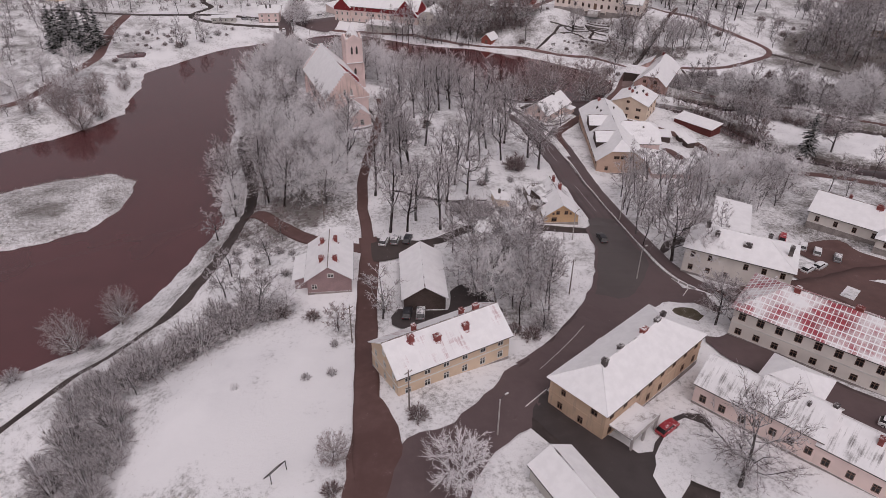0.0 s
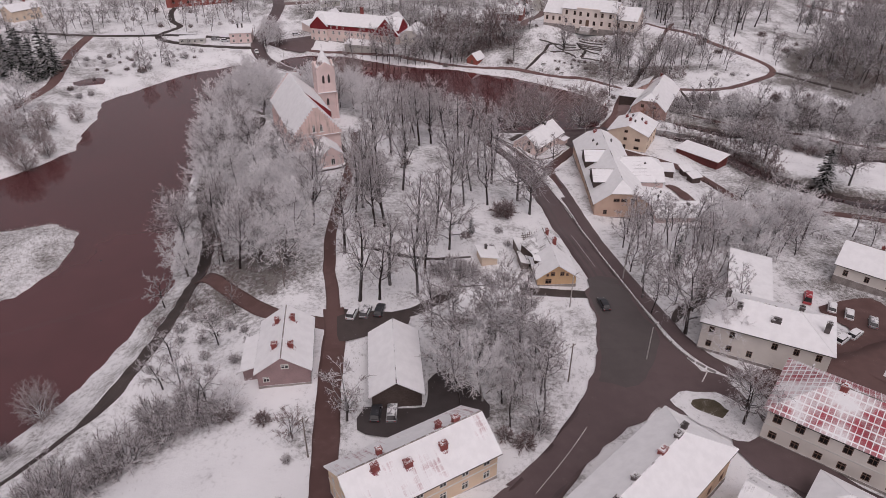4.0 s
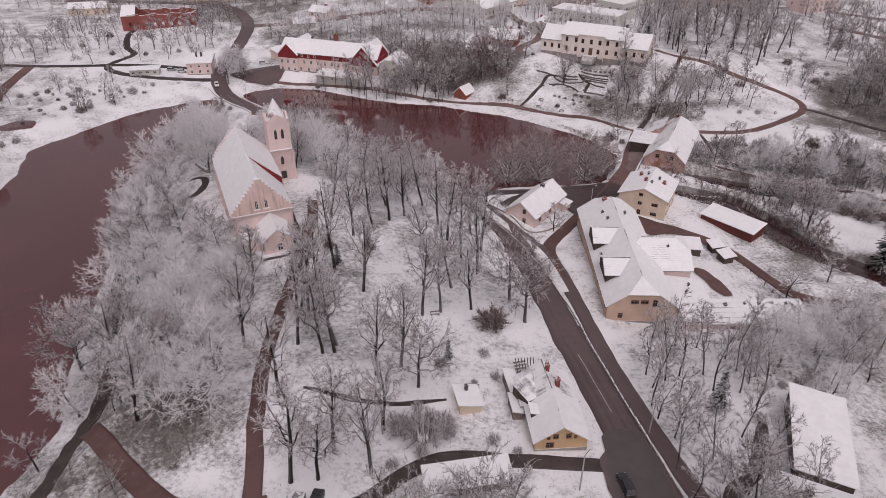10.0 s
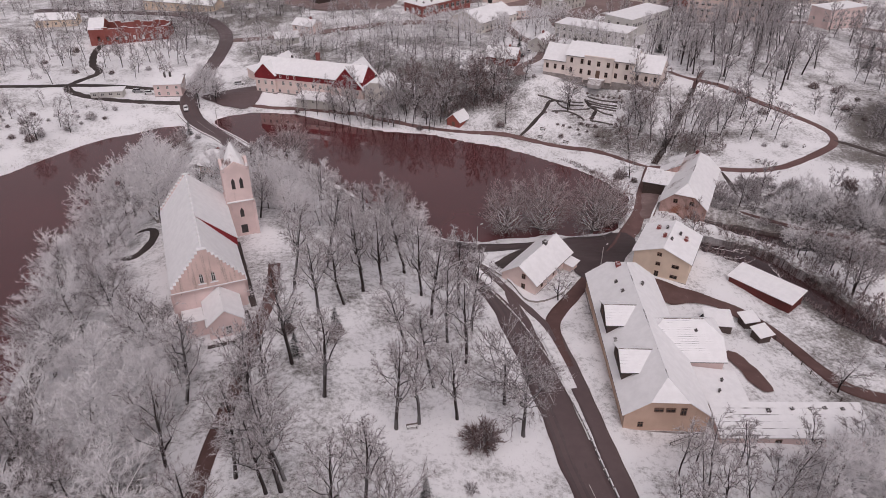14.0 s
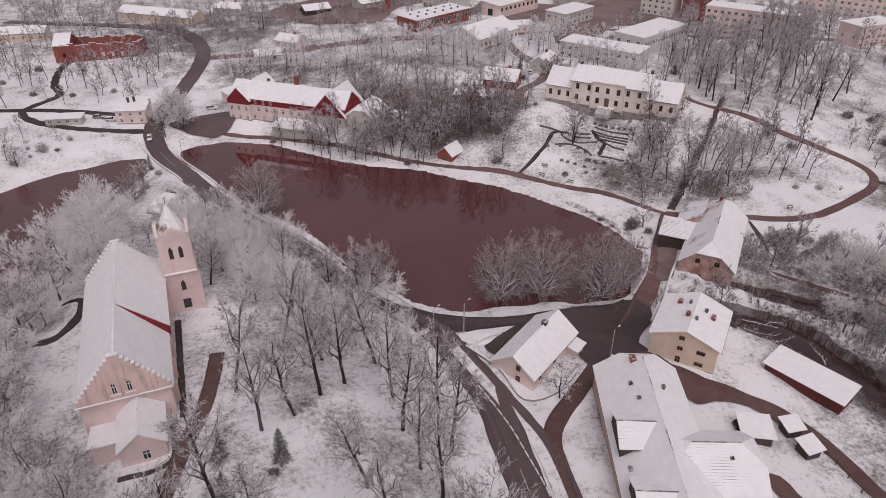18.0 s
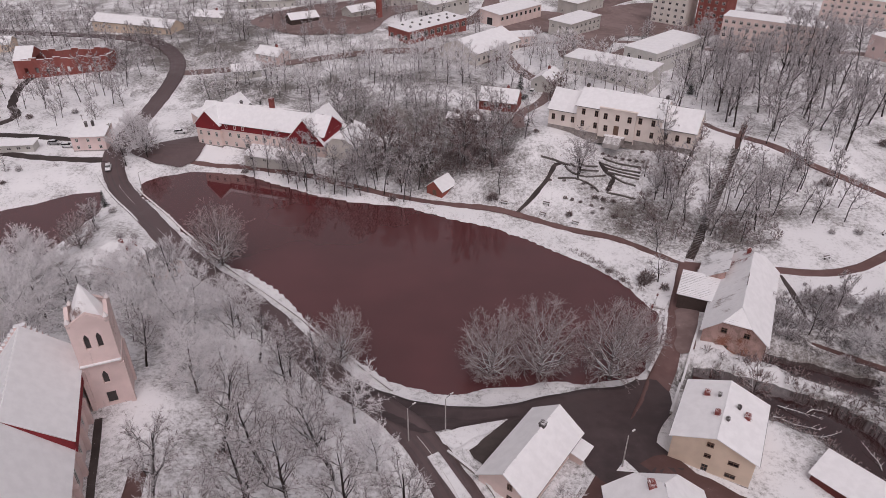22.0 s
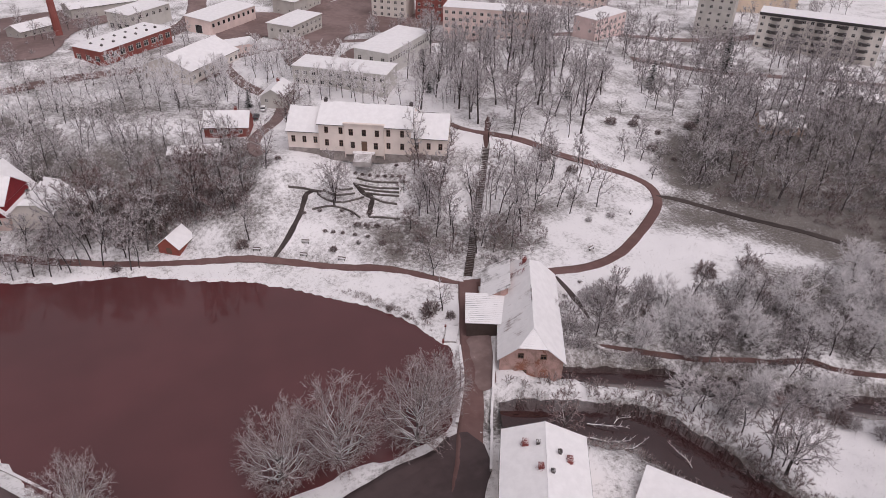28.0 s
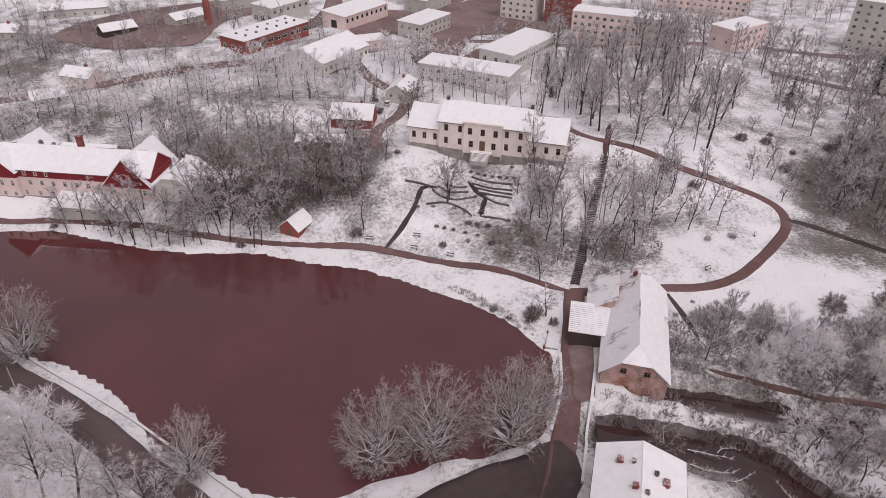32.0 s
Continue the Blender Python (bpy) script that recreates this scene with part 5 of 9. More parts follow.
for x, y in ((55.6, 204.7), (54.9, 191.3)):
    house("roof_dormer", "broad gabled dormer with snow on its roof courses", x, y, 175.8, 6.4, 7.4, 2.7, 1.8, "dark_boards", "courses", base=8.7, category="dormer", plinth=0, over=0.4, group="dormers of the long rose house", left=even(2, 7.4, 1.0, 1.0, 1.2), right=even(2, 7.4, 1.0, 1.0, 1.2), style="brown")
house("rear_wing", "rear cross wing with snow lying in its roof courses", 66.4, 200.4, -3, 13.4, 13.0, 4.9, 4.5, "rose", "courses", kind_of="half", base=3.4, category="annex", plinth=0, chimneys=[(2.0, -2.0, 0.4, 0.3, 0.5, "soot")])
house("connecting_wing", "connecting wing under a plain snowy roof", 69.9, 188.4, 86, 9.0, 8.4, 2.3, 1.0, "rose", "white", kind_of="lean", base=3.6, category="annex", plinth=0, chimneys=[(1.5, -1.0, 0.3, 0.3, 0.5, "soot"), (-1.5, 0.4, 0.3, 0.3, 0.5, "soot")])
house("low_workshop", "long low workshop with snow in its roof courses and dark doors", 79.2, 179.8, -2.2, 25.6, 6.2, 2.7, 1.2, "rose", "courses", kind_of="lean", base=3.2, front=[(3.4, 0.6, 2.4, 1.6), (6.6, 0.6, 1.6, 1.6), (-3, 0.9, 1.2, 1.0)], style="brown", category="workshop", plinth=0, chimneys=[(-3.4, 1.6, 0.6, 0.5, 1.0, "soot"), (0.8, 2.0, 0.4, 0.4, 1.2, "soot"), (4.0, 2.0, 0.4, 0.4, 1.1, "soot"), (6.6, 2.2, 0.5, 0.4, 1.2, "soot"), (9.6, 2.0, 0.5, 0.4, 1.1, "soot")])
stair = thing("outside_stair", 60.2, 178.2, 4.0, -4, "snow-topped outside stair with a dark rail on the rose gable", "stair")
for k in range(9):
    bm = bmesh.new()
    box(bm, -2.6 + 0.42 * k, -1.5, 0.1 + 0.26 * k, -2.1 + 0.42 * k, -0.4, 0.22 + 0.26 * k)
    part("step", bm, M["concrete"], stair)
for a, b in (((-2.6, -1.5, 1.0), (1.4, -1.5, 3.4)), ((1.4, -1.5, 3.4), (3.0, -1.5, 3.4)), ((1.4, -1.5, 2.3), (1.4, -1.5, 3.4)), ((-2.6, -1.5, 0.1), (-2.6, -1.5, 1.0))):
    bm = bmesh.new()
    rod(bm, a, b, 0.06)
    part("rail", bm, M["iron"], stair)
bm = bmesh.new()
box(bm, 1.1, -1.5, 2.2, 3.0, -0.3, 2.4)
part("landing", bm, M["concrete"], stair)
house("cream_house", "three-storey cream house with a snowy roof and red chimneys", 76.4, 237.0, 60.2, 14.2, 12.9, 6.2, 2.5, "cream", "white", left=[(-0.6, 0.1, 1.0, 2.0), (-0.6, 3.6, 1.1, 1.0), (3.4, 1.0, 1.7, 1.0), (3.4, 3.8, 1.7, 1.0), (-0.6, 6.3, 1.1, 0.9)], front=even(3, 14.2, 1.1, 3.6, 1.3) + even(3, 14.2, 1.1, 0.9, 1.3),
      back=even(3, 14.2, 1.1, 3.6, 1.3), chimneys=[(3.6, 3.2, 1.0, 0.8, 1.0), (3.2, 1.2, 0.5, 0.5, 0.9, "soot"), (-1.6, 0.9, 0.7, 0.7, 1.1), (2.0, -2.2, 0.5, 0.5, 0.9, "soot"), (1.2, -3.8, 1.1, 0.8, 0.9), (-2.2, -0.9, 0.5, 0.5, 0.8, "soot")], base=1.6, style="brown", over=0.5, melted=True)
house("red_boat_shed", "long red boarded shed with a snowy mono-pitch roof", 96.7, 225.6, -52, 15.0, 6.0, 2.6, 0.8, "maroon_boards", "white", kind_of="lean", base=0.3, category="shed", plinth=0)
for x, y, turn, l, w in ((79.7, 211.9, -9.5, 5.0, 4.6), (87.2, 213.3, 11, 2.9, 2.5), (88.0, 208.4, 18, 3.0, 2.6)):
    house("yard_shed", "small dark timber shed with a snowy roof", x, y, turn, l, w, 2.0, 0.5, "dark_boards", "white", kind_of="lean", category="shed", plinth=0, group="sheds in the mill yard")
house("gabled_house", "plain rose house with a snowy roof at the pond junction", 43.6, 231.8, 52.1, 17.2, 9.0, 3.3, 3.3, "pink", "sheet", left=[(1.2, 0.8, 1.0, 1.4), (1.2, 3.6, 0.9, 1.2)], front=even(3, 17.2, 1.0, 1.0, 1.3), chimneys=[(3.2, 0.0, 1.0, 0.9, 0.9, "soot")], base=3.2, style="brown")
house("side_porch", "small snow-roofed porch of the gabled house", 51.8, 233.6, 52.1, 3.0, 2.8, 2.4, 0.5, "pink", "white", kind_of="lean", base=2.7, category="porch", plinth=0)
mill = house("water_mill", "old rose-rendered water mill with a half-hipped snowy roof", 96.9, 276.3, 61.9, 30.0, 12.4, 4.9, 5.4, "mill_wall", "white", left=[(-2.2, 5.2, 1.2, 1.2), (2.2, 5.2, 1.2, 1.2), (-1.2, 0.9, 0.9, 1.2)], kind_of="half", base=-0.6, chimneys=[(12.6, 1.0, 0.9, 0.8, 1.3)], style="brown", plinth=0, far_slope="old_tiles", ends="courses")
for a, b, reach in ((12.4, 1.3, 0.9), (9.4, 1.8, 1.1), (10.2, 4.4, 1.0)):
    melt(mill, a, b, 5.4 / 6.2, 4.9 + 5.4 + 0.34, reach)
# dark closed walls stand for the shade in the open space under this roof
house("mill_porch", "mill porch with a ribbed snowy roof, dark walls for its shaded inside", 90.2, 279.6, -26, 11.4, 8.8, 3.4, 0.6, "dark_boards", "ribbed", kind_of="lean", base=1.2, category="porch", plinth=0)
house("mill_wing", "side bay of the mill with patchy tiles under snow", 95.0, 288.2, 241.9, 11.0, 5.4, 3.6, 3.4, "mill_wall", "patchy", kind_of="lean", base=0.8, category="annex", plinth=0)

# ---- round the pond ----
red_gabled = house("crimson_gabled_house", "long white house with crimson upper storey and snowy roof", -24.6, 366.6, -20, 46.0, 12.4, 8.2, 4.6, "pink", "white", front=even(14, 46, 1.1, 3.6, 1.6, (11, 12)) + even(12, 46, 1.0, 0.6, 1.4, (7, 8, 9, 10)), left=even(3, 12.4, 1.0, 3.6, 1.6) + even(3, 12.4, 1.0, 0.6, 1.3),
                   upper=(6.0, "crimson"), chimneys=[(-12, 3, 0.8, 0.8, 1.4, "soot"), (-10, 0.5, 0.7, 0.7, 1.4, "soot"), (-8, 2.5, 0.8, 0.8, 1.4, "soot"), (1.5, 0.5, 1.4, 1.2, 3.6, "chimney")], base=3.8, over=0.3)
for k in range(4):
    bm = bmesh.new()
    w, h = 0.9, 1.3
    for x0, z0, x1, z1 in ((-w / 2, 0, -w / 2 + 0.16, h), (w / 2 - 0.16, 0, w / 2, h), (-w / 2, 0, w / 2, 0.16), (-w / 2, h - 0.16, w / 2, h)):
        box(bm, x0, -0.06, z0, x1, 0.02, z1)
    part("sign_bar", bm, M["frame"], red_gabled, "white outlined sign on the crimson boards", pose((-17.5, -12.4, -9.2, -6.2)[k], -6.3, 6.5))
c, s = math.cos(radians(-20)), math.sin(radians(-20))


def by_gabled(a, b):
    return -24.6 + c * a - s * b, 366.6 + s * a + c * b


house("crimson_cross_gable", "cross wing with a crimson gable and high snowy roof", *by_gabled(16.8, 1.2), 70, 17.0, 13.6, 5.6, 7.6, "pink", "white", upper=(5.3, "crimson"), base=3.8, over=0.3, left=even(3, 13.6, 1.0, 3.2, 1.6), category="annex")
house("crimson_cross_gable", "west cross wing with a crimson gable and snowy roof", *by_gabled(-18.8, 2.6), 70, 20.0, 9.0, 7.6, 4.4, "pink", "white", upper=(6.0, "crimson"), base=3.8, over=0.3, left=even(3, 9.0, 1.0, 3.6, 1.6) + even(3, 9, 1.0, 0.6, 1.3), category="annex")
house("white_side_wing", "square white side wing with a snowy hipped roof", *by_gabled(29.0, -0.4), 70, 13.2, 9.6, 6.2, 4.4, "white", "white", base=3.8, left=even(2, 8, 1.0, 4.2, 1.5) + even(2, 8, 1.0, 0.9, 1.5), front=even(4, 12.5, 1.0, 4.2, 1.5), chimneys=[(-2, 1.5, 0.7, 0.7, 1.2, "soot"), (2.5, 0, 0.7, 0.7, 1.2, "soot")], category="annex", kind_of="half")
house("side_outbuilding", "low outbuilding with a snowy roof", *by_gabled(38.4, 3.0), -20, 8.0, 5.0, 2.8, 0.6, "grey", "white", kind_of="lean", category="shed", plinth=0)
house("glazed_veranda", "long low veranda with a snow-covered roof", *by_gabled(7.0, -9.6), -20, 19.5, 6.0, 2.2, 1.0, "grey", "white", kind_of="lean", category="veranda", plinth=0, base=2.9, front=even(4, 19, 1.2, 0.7, 1.0))
house("back_hall", "dark-roofed hall behind the crimson house", *by_gabled(-4.0, 12.0), -20, 16.0, 9.0, 4.4, 3.2, "grey", "white", category="annex", base=4.4, front=even(4, 16, 1.0, 1.2, 1.5))
house("gate_house", "low building with a snowy roof by the road", *by_gabled(-29.6, 10.5), 48, 13.0, 7.0, 3.4, 1.6, "pink", "white", kind_of="lean", base=4.2, front=even(3, 10, 1.0, 0.9, 1.4), category="house")
house("red_boathouse", "small red boarded hut with a snowy roof", 31.0, 336.4, 52, 6.4, 5.6, 2.2, 2.4, "red_boards", "white", base=1.2, category="hut", plinth=0, doors=[("left", 0.0, 1.5, 1.7)])
manor = house("manor_house", "cream two-storey manor house with a broad snowy roof", 87.3, 351.6, -29.5, 25.5, 14.0, 8.4, 3.6, "manor", "white", front=[(-10.6, 5.6, 1.1, 1.9), (-6.6, 5.6, 1.1, 1.9), (6.6, 5.6, 1.1, 1.9), (10.4, 5.6, 1.1, 1.9), (-10.6, 1.9, 1.1, 1.9), (-6.6, 1.9, 1.1, 1.9), (6.6, 1.9, 1.1, 1.9), (10.4, 1.9, 1.1, 1.9)],
              right=even(4, 14, 1.1, 5.6, 1.8), chimneys=[(-12.0, 0.2, 0.9, 0.9, 1.1, "soot"), (12.0, 0.2, 0.9, 0.9, 1.1, "soot")], base=14.0, plinth=0.5, style="brown")
bm = bmesh.new()
facade(bm, 11.0, 0, 9.0, [(-3.6, 5.6, 1.2, 1.9), (0, 5.6, 1.2, 1.9), (3.6, 5.6, 1.2, 1.9), (-3.2, 1.9, 1.2, 1.9), (0, 1.2, 1.6, 2.9), (3.2, 1.9, 1.2, 1.9)], pose(0, -7.7, 0))
box(bm, -5.5, -7.7, -1, -5.4, -7.0, 9.0)
box(bm, 5.4, -7.7, -1, 5.5, -7.0, 9.0)
box(bm, -5.7, -7.95, 8.85, 5.7, -7.0, 9.15)
part("centre_bay", bm, M["manor"], manor)
for hx, hz in ((-3.6, 5.6), (0, 5.6), (3.6, 5.6), (-3.2, 1.9), (3.2, 1.9)):
    set_window(manor, pose(hx, -7.64, hz), 1.2, 1.9, "brown")
bm = bmesh.new()
box(bm, -0.8, -7.62, 1.2, 0.8, -7.5, 4.1)
part("door", bm, M["brown_frame"], manor)
for k in range(7):
    bm = bmesh.new()
    box(bm, -2.4, -9.9 - 0.36 * k, -1.5, 2.4, -9.55 - 0.36 * k, 1.0 - 0.17 * k)
    part("step", bm, M["concrete"], manor)
bm = bmesh.new()
box(bm, -3.0, -9.55, -1.0, 3.0, -7.72, 1.15)
part("terrace", bm, M["stone"], manor)
c, s = math.cos(radians(-29.5)), math.sin(radians(-29.5))
house("manor_wing", "single-storey wing of the manor with a snowy hipped roof", 87.3 - c * 17.2 - s * 0.4, 351.6 - s * 17.2 + c * 0.4, -29.5, 9.4, 13.0, 5.6, 4.6, "manor", "white", front=even(3, 9.4, 1.1, 2.1, 1.9), base=14.0, category="annex", plinth=0.5, style="brown", chimneys=())
house("manor_wing", "single-storey wing of the manor with a snowy hipped roof", 87.3 + c * 17.6 - s * 0.4, 351.6 + s * 17.6 + c * 0.4, -29.5, 9.8, 13.0, 5.6, 4.6, "manor", "white", front=even(3, 9.8, 1.1, 2.1, 1.9), base=14.0, category="annex", plinth=0.5, style="brown")
house("timber_house", "weathered pink boarded house by the road", -83.0, 366.5, 5, 10.4, 9.0, 5.2, 1.8, "rose", "white", front=even(3, 10.4, 1.0, 0.9, 1.3) + even(3, 10.4, 1.0, 3.3, 1.2), right=even(2, 9, 1.0, 3.3, 1.2), kind_of="lean", chimneys=[(-1.5, 1, 0.7, 0.7, 1.6, "soot"), (0.5, 1.4, 0.7, 0.7, 1.8, "soot")], base=3.8)
house("bus_shelter", "low shed with a flat snowy roof beside the lane", -106.0, 362.0, 6, 12.0, 4.5, 2.4, 0.3, "grey", "white", kind_of="lean", category="shed", plinth=0, front=even(4, 12, 1.4, 0.8, 1.0))
house("parsonage", "low house with an irregular snowy roof behind the church", -44.5, 292.8, -18, 11.0, 9.0, 3.0, 3.4, "pink", "white", chimneys=[(-2.0, 1.6, 0.7, 0.7, 1.2), (2.2, -0.8, 0.9, 0.8, 1.2), (2.8, 0.6, 0.7, 0.7, 1.3)], base=3.6, front=even(3, 11, 1.0, 0.9, 1.3), kind_of="half")
house("parsonage_wing", "side wing of the parsonage with a snowy roof", -36.0, 290.5, -28, 9.0, 6.5, 2.6, 2.4, "pink", "white", base=3.6, category="annex", front=even(2, 9, 1.0, 0.9, 1.2))

# ---- the church ----
church = thing("church", -31.5, 225.4, 10.3, 110.5, "pink rendered church with stepped gable, tower and snowy roof", "church")
CL, CW, CE, CR = 18.2, 6.7, 7.0, 8.0
bm = bmesh.new()
tall = [(-12 + 6 * k, 1.8, 1.3, 4.0) for k in range(5)]
facade(bm, 2 * CL, -3, CE, [(x, z, w, h) for x, z, w, h in tall], pose(0, -CW, 0))
facade(bm, 2 * CL, -3, CE, tall, pose(0, CW, 0, 0, 0, 180))
facade(bm, 2 * CW, -3, CE, [], pose(-CL, 0, 0, 0, 0, -90))
facade(bm, 2 * CW, -3, CE, [], pose(CL, 0, 0, 0, 0, 90))
part("wall", bm, M["rose"], church)
for sy, turn in ((-CW, 0), (CW, 180)):
    for x, z, w, h in tall:
        set_window(church, pose(0, sy, 0, 0, 0, turn) @ pose(x, 0.06, z), w, h, "cross")
for end in (-1, 1):
    steps, cap = 11, 0.3 if end < 0 else 0.02
    for k in range(steps):
        w = CW * (1 - k / steps)
        z = CE + CR * k / steps
        bm = bmesh.new()
        box(bm, end * CL - 0.35, -w - 0.25, z + (cap if k else -0.02), end * CL + 0.35, w + 0.25, z + CR / steps + cap)
        part("gable_step", bm, M["rose"] if end > 0 else M["worn_rose"], church, "step of the gable with stained render")
    for k in range(steps):
        w, z = CW * (1 - k / steps) + 0.25, CE + CR * (k + 1) / steps + cap
        inner = CW * (1 - (k + 1) / steps) + 0.25 if k < steps - 1 else 0.0
        for sy in (-1, 1):
            bm = bmesh.new()
            box(bm, end * CL - 0.42, sy * w, z, end * CL + 0.42, sy * max(inner, 0.01), z + 0.16, 0.04)
            part("snow_cap", bm, M["snow"], church)
for k in (-1.1, 1.1):
    set_window(church, pose(-CL, 0, 0, 0, 0, -90) @ pose(k, -0.42, CE + 1.1), 0.8, 2.2, "cross")
for x, z, w, h in [(k, CE + 1.1, 0.84, 2.3) for k in (-1.1, 1.1)]:
    for s in (-1, 1):
        bm = bmesh.new()
        vs = [pose(-CL, 0, 0, 0, 0, -90) @ Vector((x + s * a, -y, z + b)) for y in (0.49, 0.44) for a, b in ((w / 2, h), (w / 2, h - 0.75), (0.0, h))]
        low = [bm.verts.new(v) for v in vs]
        for f in ((0, 1, 2), (5, 4, 3), (0, 3, 4, 1), (1, 4, 5, 2), (2, 5, 3, 0)):
            bm.faces.new([low[i] for i in f])
        part("window_arch", bm, M["worn_rose"], church)
for x, z, w in ((-1.1, CE + 0.85, 1.2), (1.1, CE + 0.85, 1.2)):
    bm = bmesh.new()
    box(bm, -0.75, -0.55, 0, 0.75, -0.36, 0.16)
    part("window_sill", bm, M["snow"], church, "", pose(-CL, 0, 0, 0, 0, -90) @ pose(x, 0, z))
bm = bmesh.new()
box(bm, -CL - 0.5, -CW - 0.4, CE - 0.35, -CL - 0.35, CW + 0.4, CE - 0.05)
part("cornice", bm, M["rose"], church)
bm = bmesh.new()
box(bm, -CL - 0.62, -CW - 0.4, CE - 0.05, -CL - 0.35, CW + 0.4, CE + 0.06)
part("cornice_snow", bm, M["snow"], church)
slab("roof", [(-CL, -CW - 0.4, CE - 0.4), (CL, -CW - 0.4, CE - 0.4), (CL, 0, CE + CR), (-CL, 0, CE + CR)], 0.2, ROOF["white"], church)
slab("roof", [(-CL, CW + 0.4, CE - 0.4), (CL, CW + 0.4, CE - 0.4), (CL, 0, CE + CR), (-CL, 0, CE + CR)], 0.2, ROOF["white"], church)
slab("aisle_roof", [(-4.0, -CW - 0.9, CE + 1.3), (CL - 0.5, -CW - 0.9, CE + 1.3), (CL - 0.5, -0.1, CE + CR + 0.25), (-4.0, -0.1, CE + CR + 0.25)], 0.15, ROOF["white"], church)
bm = bmesh.new()
for x in (-4.0, CL - 0.5):
    vs = [bm.verts.new(p) for p in ((x, -0.1, CE + CR + 0.2), (x, -CW - 0.8, CE + 1.3), (x, -CW - 0.5, CE - 0.6), (x, -CW + 0.1, CE - 0.2))]
    bm.faces.new(vs)
box(bm, -4.0, -CW - 0.8, CE - 0.6, CL - 0.5, -CW - 0.6, CE + 1.3)
part("aisle_end", bm, M["crimson"], church, "crimson sheet end of the aisle roof")
TX, TY, TW = 15.0, -10.6, 3.0
bm = bmesh.new()
for turn in (0, 90, 180, 270):
    holes = [(-0.9, 12.0, 0.8, 2.9), (0.9, 12.0, 0.8, 2.9), (0.0, 4.6, 0.9, 2.6)]
    facade(bm, 2 * TW, -3, 17.0, holes + ([(0.0, 0.3, 1.5, 2.4)] if turn == 270 else []), pose(TX, TY, 0, 0, 0, turn) @ pose(0, -TW, 0), 0.4)
for turn in (0, 90, 180, 270):
    at = pose(TX, TY, 0, 0, 0, turn) @ pose(0, -TW, 0)
    for x, z, w, h in holes[:3]:
        for s in (-1, 1):
            bm.faces.new([bm.verts.new(at @ Vector(p)) for p in ((x + s * w / 2, 0.03, z + h), (x + s * w / 2, 0.03, z + h - 0.8), (x + s * 0.14, 0.03, z + h - 0.2), (x, 0.03, z + h))])
box(bm, TX - TW - 0.15, TY - TW - 0.15, 8.6, TX + TW + 0.15, TY + TW + 0.15, 9.0)
part("tower", bm, M["rose"], church)
# added dark box: gives the tower openings their inner shade by colour
bm = bmesh.new()
box(bm, TX - TW + 0.4, TY - TW + 0.4, 0, TX + TW - 0.4, TY + TW - 0.4, 16.4)
part("belfry_shade", bm, M["iron"], church)
bm = bmesh.new()
for turn in (0, 90, 180, 270):
    at = pose(TX, TY, 0, 0, 0, turn)
    vs = [bm.verts.new(at @ Vector(p)) for p in ((-TW, -TW - 0.1, 17), (TW, -TW - 0.1, 17), (0, -TW - 0.1, 18.8), (-TW, -TW + 0.5, 17), (TW, -TW + 0.5, 17), (0, -TW + 0.5, 18.8))]
    for f in ((0, 1, 2), (5, 4, 3), (1, 4, 5, 2), (0, 2, 5, 3), (0, 3, 4, 1)):
        bm.faces.new([vs[i] for i in f])
part("tower_gable", bm, M["rose"], church)
for a, b in ((-1, -1), (-1, 1), (1, -1), (1, 1)):
    bm = bmesh.new()
    cyl(bm, 0.42, 0.42, 16.6, 17.5, 6, TX + a * (TW - 0.3), TY + b * (TW - 0.3))
    cyl(bm, 0.5, 0.03, 17.5, 18.3, 6, TX + a * (TW - 0.3), TY + b * (TW - 0.3))
    part("pinnacle", bm, M["pinnacle"], church)
    bm = bmesh.new()
    box(bm, TX + a * TW - 0.35, TY + b * TW - 0.35, -2, TX + a * TW + 0.35, TY + b * TW + 0.35, 8.3)
    part("buttress", bm, M["rose"], church)
bm = bmesh.new()
cyl(bm, TW * 0.95, 0.04, 17.0, 22.6, 8, TX, TY)
part("spire", bm, ROOF["spire"], church)
bm = bmesh.new()
rod(bm, (TX, TY, 22.3), (TX, TY, 24.0), 0.06)
rod(bm, (TX - 0.4, TY, 23.4), (TX + 0.4, TY, 23.4), 0.05)
part("cross", bm, M["iron"], church)
bm = bmesh.new()
box(bm, TX - TW - 0.5, TY - TW - 0.02, 8.95, TX + TW + 0.5, TY + TW + 0.02, 9.15)
part("ledge_snow", bm, M["snow"], church)
for k in range(6):
    for sy in (-1, 1):
        bm = bmesh.new()
        x = -15 + 6 * k
        box(bm, x - 0.4, sy * CW, -2.5, x + 0.4, sy * (CW + 0.7), 4.8)
        part("buttress", bm, M["rose"], church)
c, s = math.cos(radians(110.5)), math.sin(radians(110.5))


def by_church(a, b):
    return -31.5 + c * a - s * b, 225.4 + s * a + c * b


house("vestry", "pink vestry with a snowy roof against the church gable", *by_church(-22.6, -1.6), 110.5, 8.4, 6.6, 3.9, 2.6, "rose", "white", left=[(0.3, 1.0, 1.2, 1.9)], front=[(0, 1.0, 1.0, 1.6)], base=10.2, over=0.3, category="annex", plinth=0)
house("vestry_lean", "lower side room of the vestry", *by_church(-21.6, 3.6), 200.5, 4.2, 6.0, 2.6, 1.4, "rose", "white", kind_of="lean", base=10.2, over=0.3, category="annex", plinth=0)

